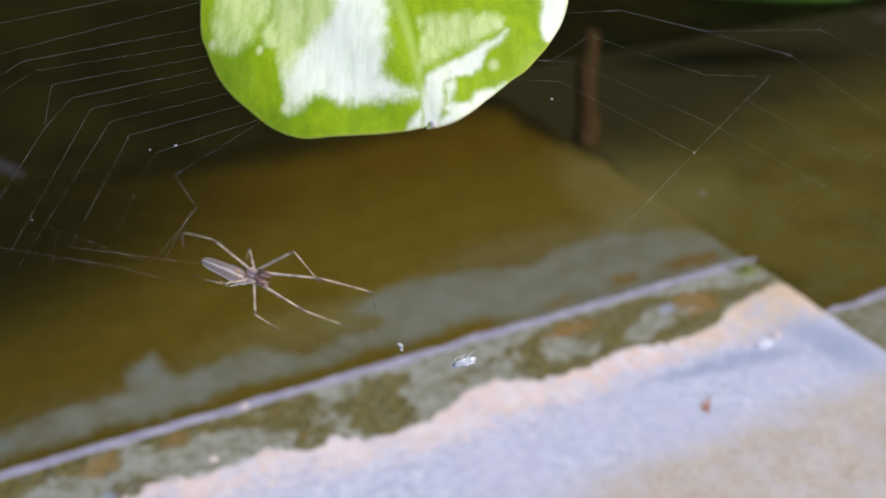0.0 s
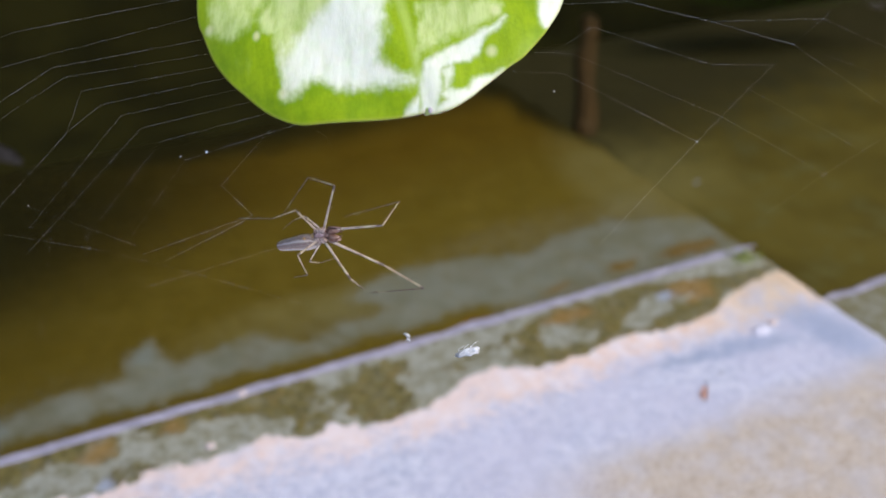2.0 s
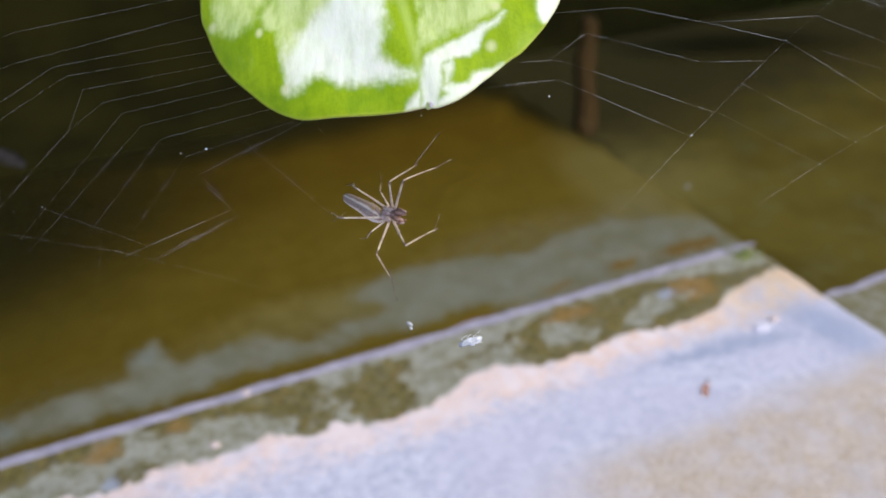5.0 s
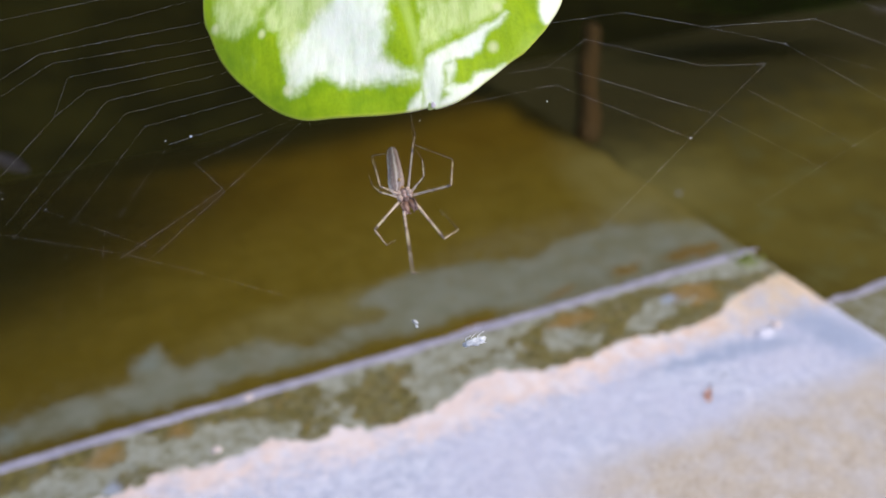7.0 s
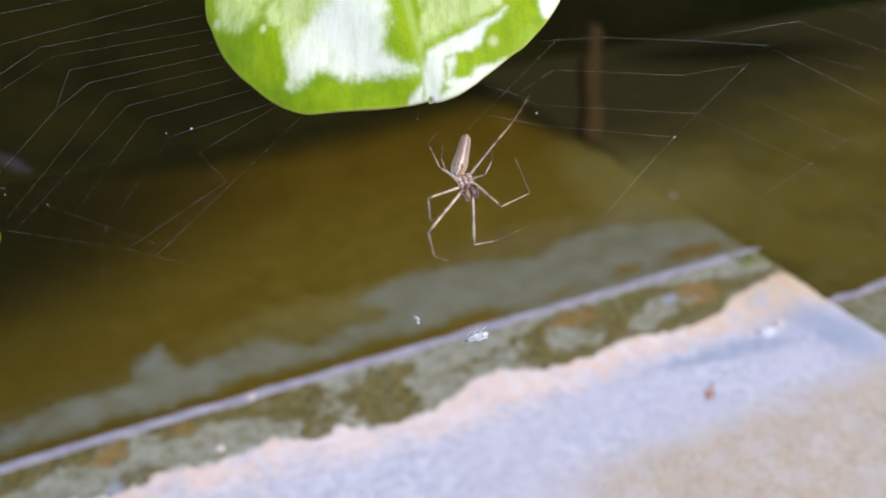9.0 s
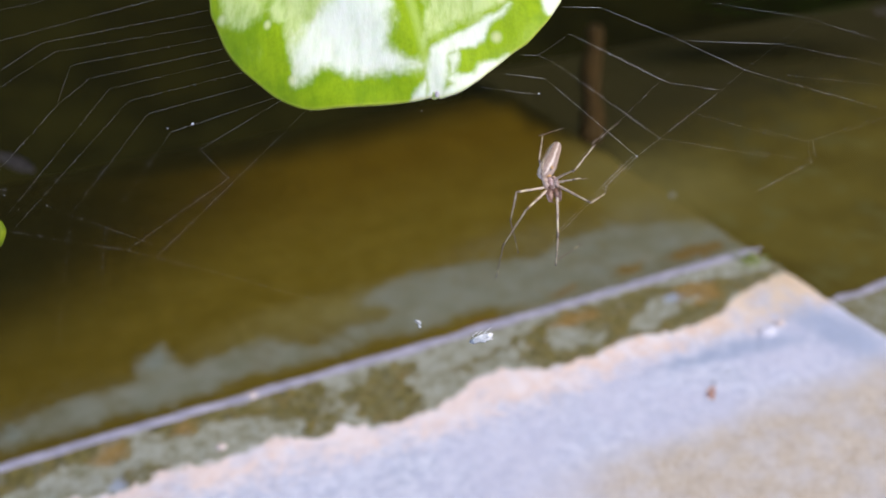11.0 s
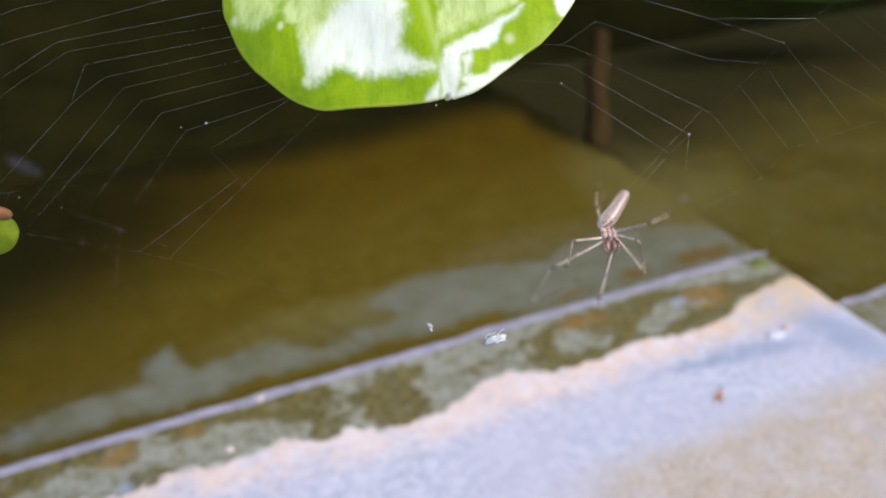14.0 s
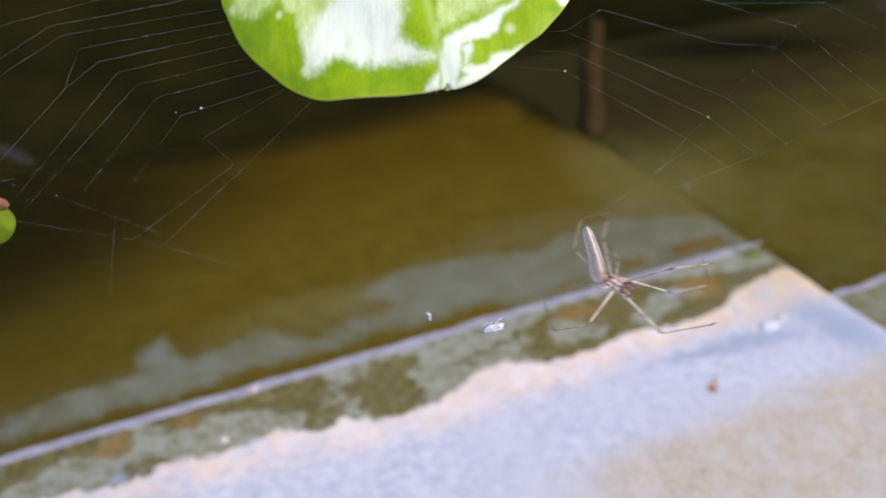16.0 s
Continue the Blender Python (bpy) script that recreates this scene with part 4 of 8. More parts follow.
node("L2", (1, 214, 324), (3.5, 213, 313), (7, 198, 291), (9, 175, 208), (11.5, 174, 295), (12.5, 184, 300), (13.5, 193, 304), (14.5, 195, 312), (16, 201, 316))
node("L3", (1, 214, 324), (3.5, 213, 313), (7, 198, 291), (9, 175, 208), (11.5, 163, 262), (12.5, 174, 267), (13.5, 179, 273), (14.5, 181, 279), (16, 189, 284))
node("L4", (1, 277, 18), (3.5, 276, 15), (7, 261, 15), (9, 244, -0), (11.5, 173, -4), (12, 166, 264), (12.5, 174, 267), (13.5, 179, 273), (14.5, 181, 279), (16, 189, 284))
node("M2", (1, 129, 326), (3.5, 125, 315), (7, 28, 254), (9, 65, 230), (11.5, 101, 302), (12.5, 104, 307), (13.5, 109, 309), (14.5, 117, 318), (16, 128, 322))
node("M3", (1, 129, 326), (3.5, 125, 315), (7, 28, 254), (9, 65, 230), (11.5, 61, 275), (12.5, 59, 280), (13.5, 66, 280), (14.5, 80, 289), (16, 93, 292))
node("P1", (1, 671, 352), (3.5, 670, 356), (7, 666, 346), (9, 635, 334), (11.5, 596, 287), (12.5, 619, 310), (13.5, 611, 317), (14.5, 622, 314), (16, 648, 342))
node("P2", (1, 787, 314), (3.5, 788, 319), (7, 784, 313), (9, 783, 299), (11.5, 774, 270), (12.5, 767, 270), (13.5, 759, 242), (14.5, 740, 232), (16, 756, 300))
node("R1", (1, 787, 361), (3.5, 788, 369), (7, 784, 361), (9, 783, 339), (11.5, 774, 305), (12.5, 767, 315), (13.5, 759, 302), (14.5, 753, 281), (16, 756, 355))
node("R2", (1, 788, 259), (3.5, 788, 256), (7, 784, 263), (9, 783, 242), (11.5, 774, 227), (12.5, 767, 222), (13.5, 721, 190), (14.5, 669, 204), (16, 746, 245))
node("R3", (1, 450, 200), (3.5, 445, 201), (7, 436, 194), (9, 405, 183), (11.5, 333, 144), (12.5, 382, 166), (13.5, 668, 154), (14.5, 609, 184), (15.5, 697, 196), (16, 696, 215))
node("R4", (1, 740, 186), (3.5, 737, 191), (7, 729, 184), (9, 715, 181), (11.5, 636, 164), (12.5, 694, 153), (13.5, 621, 130), (14.5, 545, 189), (15.5, 641, 169), (16, 652, 190))
node("R5", (1, 675, 144), (3.5, 672, 151), (7, 667, 146), (9, 652, 139), (11.5, 646, 132), (12.5, 629, 112), (13.5, 548, 91), (14.5, 525, 124), (15.5, 568, 138), (16, 582, 156))
node("R6", (1, 391, 138), (3.5, 391, 141), (7, 378, 135), (9, 353, 124), (11.5, 268, 84), (12.5, 316, 106), (13.5, 441, 126), (14.5, 362, 126), (15.5, 515, 113), (16, 532, 135))
node("R7", (1, 357, 101), (3.5, 353, 100), (7, 341, 97), (9, 319, 87), (11.5, 258, 74), (12.5, 276, 68), (13.5, 307, 88), (14.5, 326, 86), (15.5, 464, 86), (16, 481, 112))
node("RE", (1, 840, 250), (3.5, 840, 246), (7, 836, 246), (9, 815, 234), (11.5, 774, 212), (12.5, 767, 197), (13.5, 759, 192), (14.5, 753, 234), (15.5, 754, 228), (16, 756, 238))
node("RF", (1, 561, 63), (3.5, 560, 76), (7, 556, 76), (9, 544, 69), (11.5, 546, 82), (12.5, 529, 55), (13.5, 451, 41), (14.5, 415, 64), (15.5, 296, 10), (16, 379, 75))
node("S0", (1, 719, 469), (3.5, 710, 456), (7, 706, 449), (9, 680, 434), (11.5, 643, 388), (12.5, 679, 420), (13.5, 680, 435), (14.5, 659, 419), (16, 698, 455))
node("S1", (1, 669, 417), (3.5, 667, 418), (7, 659, 407), (9, 629, 393), (11.5, 586, 342), (12.5, 624, 371), (13.5, 631, 389), (14.5, 632, 394), (15.5, 644, 399), (16, 648, 407))
node("S2", (1, 617, 372), (3.5, 614, 373), (7, 605, 363), (9, 572, 350), (11.5, 526, 295), (12.5, 566, 325), (13.5, 575, 345), (14.5, 576, 351), (15.5, 588, 356), (16, 598, 365))
node("S3", (1, 583, 335), (3.5, 578, 337), (7, 571, 328), (9, 540, 316), (11.5, 484, 259), (12.5, 526, 291), (13.5, 538, 309), (14.5, 541, 315), (15.5, 550, 319), (16, 563, 328))
node("S4", (1, 539, 294), (3.5, 536, 296), (7, 528, 287), (9, 498, 275), (11.5, 431, 219), (12.5, 479, 249), (13.5, 494, 269), (14.5, 501, 274), (15.5, 512, 280), (16, 522, 286))
node("S5", (1, 492, 245), (3.5, 489, 247), (7, 480, 239), (9, 449, 229), (11.5, 372, 173), (12.5, 424, 202), (13.5, 445, 221), (14.5, 451, 224), (15.5, 459, 230), (16, 476, 237))
node("S6", (1, 450, 200), (3.5, 448, 204), (7, 438, 196), (9, 410, 187), (11.5, 330, 142), (12.5, 379, 163), (13.5, 397, 181), (14.5, 418, 189), (15.5, 426, 195), (16, 443, 203))
node("S7", (1, 415, 163), (3.5, 410, 163), (7, 401, 158), (9, 375, 151), (11.5, 320, 132), (12.5, 339, 125), (13.5, 364, 151), (14.5, 381, 150), (15.5, 391, 155), (16, 404, 165))
node("S8", (1, 296, 37), (3.5, 290, 31), (7, 281, 36), (9, 274, 35), (11.5, 266, 82), (12.5, 229, 25), (13.5, 281, 58), (14.5, 319, 79), (15.5, 271, 15), (16, 299, 39))
node("T0", (1, 499, 483), (3.5, 500, 481), (7, 496, 471), (9, 495, 431), (11.5, 456, 422), (12.5, 489, 440), (13.5, 460, 456), (14.5, 475, 454), (16, 488, 480))
node("T1", (1, 787, 421), (3.5, 788, 431), (7, 784, 421), (9, 783, 389), (11.5, 774, 347), (12.5, 767, 368), (13.5, 759, 362), (14.5, 753, 349), (16, 756, 410))
node("TP", (1, 760, 513), (3.5, 755, 495), (7, 751, 489), (9, 727, 471), (11.5, 690, 425), (12.5, 723, 460), (13.5, 725, 475), (14.5, 703, 460), (16, 741, 497))
node("Y1", (0, -497, 16), (0.5, -491, 25), (1, -479, 14), (1.5, -482, -10), (2, -519, -3), (2.5, -522, -8), (3, -544, -6), (3.5, -542, -1), (4, -551, -16), (6.5, -562, -11), (7, -574, -19), (8, -565, -9), (9, -564, -10), (12.5, -573, -25), (14, -572, -23), (16, -575, -15))
node("Y2", (0, -482, 16), (0.5, -476, 20), (1, -469, 9), (1.5, -477, -11), (2, -478, -14), (2.5, -479, -17), (3, -489, -14), (3.5, -488, -14), (4, -495, -22), (6.5, -515, -16), (7, -514, -14), (8, -511, -22), (9, -514, -24), (12.5, -519, -36), (14, -519, -34), (16, -521, -25))
node("YD", (2.5, -27, 243), (9, -47, 220), (12.5, -44, 235), (14, -41, 240), (16, -39, 245))
node("YT", (2.5, -25, 265), (9, -45, 242), (12.5, -42, 257), (14, -39, 262), (16, -37, 267))
node("Z0", (0, -318, 254), (0.5, -317, 251), (1, -315, 254), (1.5, -299, 227), (2, -296, 217), (2.5, -284, 213), (3, -280, 243), (3.5, -263, 218), (4, -232, 217), (6.5, -261, 237), (7, -261, 232), (8, -311, 252), (9, -296, 244), (12.5, -298, 249), (14, -301, 252), (16, -311, 250))
node("Z1", (0, -468, 159), (0.5, -451, 161), (1, -442, 179), (1.5, -398, 101), (2, -381, 118), (2.5, -368, 92), (3, -399, 119), (3.5, -387, 131), (4, -413, 118), (6.5, -434, 150), (7, -441, 153), (8, -441, 167), (9, -435, 161), (12.5, -445, 159), (14, -446, 160), (16, -451, 165))
node("Z2", (0, -429, 103), (0.5, -405, 113), (1, -388, 134), (1.5, -363, 42), (2, -326, 67), (2.5, -316, 58), (3, -332, 68), (3.5, -328, 71), (4, -344, 58), (6.5, -386, 98), (7, -389, 106), (8, -389, 112), (9, -386, 110), (12.5, -393, 107), (14, -394, 109), (16, -398, 117))
node("ZB", (0, -437, 99), (0.5, -413, 106), (1, -395, 124), (1.5, -363, 40), (2, -328, 64), (2.5, -318, 55), (3, -329, 61), (3.5, -330, 65), (4, -344, 54), (6.5, -364, 112), (7, -244, 231), (8, -258, 224), (9, -253, 225), (12.5, -253, 229), (14, -249, 227), (16, -262, 228))

STRANDS = "TP-S0 S0-S1 S1-S2 S2-S3 S3-S4 S4-S5 S5-S6 S6-S7 S7-S8 A0-A1 A1-A2 A2-S2 A2-S1 S1-R1 S2-R2 P1-P2 K0-K1 K1-K2 K2-K3 K3-S3 K1-L1 L1-S5 M2-L2 L2-S6 M3-L3 L4-S7 T0-S0 S0-T1 S3-R3 S4-R4 S5-R5 S6-R6 S7-R7 R5-R4 R4-RE R5-RF Z0-Z1 Z1-Z2 Z2-Y1 ZB-Y2 YT-YD".split()
THIN = {"A1-A2": 1.3, "A2-S2": 1.25, "A2-S1": 1.2, "L4-S7": 1.0, "M3-L3": 0.8, "K2-K3": 1.3, "L1-S5": 1.15, "L2-S6": 1.15, "Z0-Z1": 1.5, "Z1-Z2": 1.3, "Z2-Y1": 1.25, "ZB-Y2": 1.25, "TP-S0": 0.4, "S0-S1": 0.4, "S1-S2": 0.4, "S2-S3": 0.35, "S3-S4": 0.4, "S4-S5": 0.45, "S5-S6": 0.6, "S6-S7": 0.6, "S1-R1": 0.8, "K1-L1": 0.7, "P1-P2": 0.6, "T0-S0": 0.6, "S0-T1": 0.7, "S3-R3": 0.6, "S4-R4": 0.7, "S5-R5": 0.65, "S6-R6": 0.7, "S7-R7": 0.8, "R5-R4": 0.7, "R4-RE": 0.6, "R5-RF": 0.6, "S7-S8": 0.5}


def straight(length, r):
    return part("thread", tube(bmesh.new(), [(length * PX * f, 0, 0) for f in (0, 0.5, 1)], [r * 1e-3] * 3, 5), SILK, web)


def strand(ends):
    """A line between two drifting knots, in pieces that slide along one another."""
    a, b = (NODES[n] for n in ends.split("-"))
    spans = [math.dist(p[1:], q[1:]) for p in a for q in b if p[0] == q[0]]
    length = 0.94 * max(min(spans), 0.17 * max(spans))
    count = max(2, math.ceil(1.06 * max(spans) / length))
    r = 0.0048 * THIN.get(ends, 1.0)
    return ends, length, [straight(length, r) for i in range(count)]


strands = [strand(ends) for ends in STRANDS]
knots = [(n, droplets([(0, 0)], size)[0]) for n, size in (("S1", 0.05), ("S2", 0.07), ("S4", 0.04), ("S6", 0.12), ("R5", 0.06), ("R4", 0.04), ("D3", 0.12), ("YD", 0.08))]


def anchor(x, y, u, v):
    """A line from the web to the underside of the hanging leaf, at u, v of its blade (millimetres)."""
    end = WEB.inverted() @ LEAF_POSE @ (Vector((u, v, blade_height(u, v) - 0.05)) / 1e3)
    start = Vector((x * PX, y * PX, 0))
    return part("thread", tube(bmesh.new(), [start.lerp(end, f) for f in (0, 0.5, 1)], [0.00003] * 3, 5), SILK, web)


for row in ((-344, 393, -24, 16), (-184, 330, -12, 9)):
    anchor(*row)

# the outer guy line, made fast to the ramp
foot = WEB.inverted() @ Vector((-0.200, -0.060, 0.060 * TAN - 0.0004))
part("thread", tube(bmesh.new(), [Vector((-845 * PX, 260 * PX, 0)).lerp(foot, f) for f in (0, 0.3, 0.6, 1)], [0.00003] * 4, 5), SILK, web)

dragline = part("dragline", tube(bmesh.new(), [(i * 0.0022, 0.0, 0.0) for i in range(9)], [0.0000048] * 9, 5), SILK, web, "single silk dragline behind the spider")


def husk():
    """A crumpled white insect husk caught in the lower threads."""
    bm = bmesh.new()
    rnd = random.Random(3)
    lump(bm, (0, 0, 0), (0.0014, 0.00046, 0.0004), 3, 0.7, 2.6, 3)
    lump(bm, (0.0008, 0.00022, 0.0001), (0.0008, 0.0003, 0.0003), 9, 0.8, 2.8, 2)
    base = empty("insect_husk")
    part("body", bm, HUSK, base)
    bm = bmesh.new()
    for i in range(4):
        x = -0.0009 + 0.0006 * i
        tube(bm, [(x, 0, 0), (x + rnd.uniform(-0.0003, 0.0009), 0.0007, 0.0002), (x + 0.0008, rnd.uniform(0.0006, 0.0013), 0)], (0.00006, 0.00005, 0.00003), 4)
    part("leg_remains", bm, HUSK, base, "thin broken white legs")
    return tagged(base, "crumpled white insect husk caught in the web", "insect husk")


def speck():
    ob = part("silk_speck", lump(lump(bmesh.new(), (0, 0, 0), (0.0006, 0.0003, 0.0003), 5, 0.4, 1.5, 1), (0.0005, -0.0004, 0), (0.0003, 0.0002, 0.0002), 6, 0.3, 1.5, 1), LINT)
    return tagged(ob, "small white silk speck hanging in the web", "silk speck")


husk_ob, speck_ob = husk(), speck()


# ---- the spider ----
SEGMENTS = {1: (8.0, 7.2, 7.6), 2: (7.0, 5.4, 5.8), 3: (3.0, 2.2, 2.4), 4: (6.2, 5.0, 5.6)}
LEG_SKIN = {}


def segment(name, length, r0, r1, parent, material, seed):
    """One leg piece along +x: a tapered tube with a swollen joint and fine bristles."""
    L = length * 1e-3
    rnd = random.Random(seed)
    bm = bmesh.new()
    shape = ((0, 0.75), (0.04, 1.0), (0.2, 1.0), (0.45, 0.94), (0.7, 0.9), (0.88, 0.95), (0.95, 1.2), (1.0, 0.9))
    tube(bm, [(f * L, 0, 0.012 * L * math.sin(math.pi * f)) for f, _ in shape], [(r0 + (r1 - r0) * f) * k * 1e-3 for f, k in shape], 8)
    for i in range(round(length * 3)):
        f, q = rnd.uniform(0.08, 0.95), rnd.uniform(0, 2 * math.pi)
        r = (r0 + (r1 - r0) * f) * 1e-3
        h = r + rnd.uniform(0.12, 0.30) * 1e-3
        tube(bm, [(f * L, r * 0.8 * math.cos(q), r * 0.8 * math.sin(q)), (f * L + 0.0002, h * math.cos(q), h * math.sin(q))], (0.00002, 0.000006), 3)
    return part(name, bm, material, parent)


def leg(kind, seed, parent):
    a, b, c = SEGMENTS[kind]
    if kind not in LEG_SKIN:
        LEG_SKIN[kind] = (leg_material("tan_femur", a * 1e-3, (0.50, 0.365, 0.275), (0.72, 0.57, 0.44)), leg_material("tan_tibia", b * 1e-3, (0.35, 0.24, 0.155), (0.60, 0.47, 0.33)),
                          leg_material("brown_metatarsus", c * 1e-3, (0.06, 0.034, 0.022), (0.19, 0.125, 0.085)))
    skin = LEG_SKIN[kind]
    thick = {1: 0.84, 2: 0.80, 3: 0.62, 4: 0.72}[kind]
    femur = segment("leg", a, 0.24 * thick, 0.15 * thick, parent, skin[0], seed)
    tibia = segment("tibia", b, 0.14 * thick, 0.09 * thick, femur, skin[1], seed + 20)
    meta = segment("metatarsus", c, 0.095 * thick, 0.05 * thick, femur, skin[2], seed + 40)
    return femur, tibia, meta


def build_spider():
    sp = empty("spider")
    # cephalothorax: a flattened pear with a raised head
    bm = bmesh.new()
    bmesh.ops.create_uvsphere(bm, u_segments=24, v_segments=14, radius=1.0)
    for v in bm.verts:
        x, y, z = v.co
        w = 0.92 - 0.22 * x - 0.12 * max(0, x - 0.3)
        dent = 0.12 * math.exp(-((x + 0.1) / 0.3) ** 2 - (y / 0.35) ** 2) if z < 0 else 0
        v.co = ((1.45 + x * 1.5) * 1e-3, y * w * 1e-3, (z * (0.55 + 0.1 * x) + dent) * 1e-3)
    head = part("cephalothorax", bm, BODY, sp, "brown hairy cephalothorax")
    part("sternum", lump(bmesh.new(), (0.0015, 0, 0.00042), (0.00095, 0.00034, 0.00020), 6, 0.08), STERNUM, sp, "pinkish breastplate between the leg bases")
    for s in (1, -1):
        for x, y in ((2.5, 0.65), (1.9, 0.85), (1.2, 0.85), (0.6, 0.65)):
            ends = [Vector((1.5 + (x - 1.5) * 0.62, s * 0.36, 0.46)), Vector((1.5 + (x - 1.5) * 0.85, s * (0.30 + 0.5 * y), 0.44)), Vector((x, s * y * 1.15, 0.12))]
            part("coxa", tube(bmesh.new(), [p * 1e-3 for p in ends], (0.00013, 0.00020, 0.00018), 10), COXA, sp, "cream swollen leg base")
    # eyes
    for x, y in ((2.55, 0.16), (2.55, -0.16), (2.75, 0.3), (2.75, -0.3), (2.85, 0.12), (2.85, -0.12)):
        part("eye", lump(bmesh.new(), (x * 1e-3, y * 1e-3, -0.00042), (0.00009,) * 3, 1, 0.0, 1, 1), CHELICERA, head, "tiny dark eye")
    for s in (1, -1):
        bm = bmesh.new()
        tube(bm, [(0.0026, s * 0.00025, -0.0001), (0.0031, s * 0.00042, -0.0002), (0.0037, s * 0.00052, -0.0004), (0.0042, s * 0.00046, -0.0006)], (0.00036, 0.00048, 0.00045, 0.0002), 10)
        jaw = part("chelicera", bm, CHELICERA, sp, "dark red-brown jaw")
        part("fang", tube(bmesh.new(), [(0.0041, s * 0.00046, -0.0006), (0.0043, s * 0.00025, -0.00085), (0.0040, s * 0.0001, -0.0010)], (0.00009, 0.00007, 0.00002), 6), CHELICERA, jaw)
        part("pedipalp", tube(bmesh.new(), [(0.0025, s * 0.0005, -0.0001), (0.0032, s * 0.0010, 0.0003), (0.0040, s * 0.0009, 0.0000), (0.0045, s * 0.0007, -0.0005)], (0.00013, 0.00012, 0.00012, 0.00014), 8), BODY, sp)
    part("waist", lump(bmesh.new(), (0, 0, 0.0001), (0.00045, 0.00042, 0.0003), 8, 0.1), ORANGE, sp, "orange-tinted waist")
    # abdomen: long and blunt, humped over the waist and bent like a shallow S
    bm = bmesh.new()
    layer = bm.verts.layers.float.new("girth")
    prof = ((0.42, 0.22, -0.84), (0.28, 0.56, -0.84), (-0.2, 0.92, -0.70), (-0.8, 1.16, -0.56), (-1.5, 1.22, -0.42), (-2.3, 1.14, -0.27), (-3.2, 1.03, -0.12), (-4.2, 0.95, 0.02), (-5.2, 0.88, 0.14), (-6.0, 0.79, 0.24), (-6.6, 0.64, 0.30), (-6.9, 0.42, 0.33), (-7.05, 0.10, 0.34))
    rings, n = [], 28
    for x, r, y in prof:
        rings.append([])
        for j in range(n):
            q = 2 * math.pi * j / n
            v = bm.verts.new((x * 1e-3, (y + 0.93 * r * math.cos(q)) * 1e-3, (0.30 * math.sin(max(0.0, -x) / 6.8 * math.pi) + 0.92 * r * math.sin(q)) * 1e-3))
            v[layer] = math.cos(q)
            rings[-1].append(v)
    for r0, r1 in zip(rings, rings[1:]):
        for j in range(n):
            bm.faces.new((r0[j], r1[j], r1[(j + 1) % n], r0[(j + 1) % n]))
    bm.faces.new(rings[0])
    bm.faces.new(rings[-1][::-1])
    bmesh.ops.recalc_face_normals(bm, faces=bm.faces[:])
    ab = part("abdomen", bm, ABDOMEN, sp, "long silvery abdomen with a white flank and dark lengthwise lines")
    part("belly_spot", lump(bmesh.new(), (-0.00075, 0.00005, 0.00112), (0.00030, 0.00022, 0.00014), 8, 0.2), ORANGE, ab, "orange spot at the front of the belly")
    part("spinnerets", lump(lump(bmesh.new(), (-0.0067, 0.00014, -0.00025), (0.0003, 0.00013, 0.00013), 1, 0.1, 1, 1), (-0.0067, -0.00014, -0.00025), (0.0003, 0.00013, 0.00013), 2, 0.1, 1, 1), BODY, ab)
    made = {s + str(i): leg(i, i + (10 if s == "b" else 0), sp) for s in "ab" for i in (1, 2, 3, 4)}
    tagged(sp, "slender long-jawed spider with silvery striped abdomen, climbing on silk", "spider")
    return sp, ab, made


spider, abdomen, legs = build_spider()


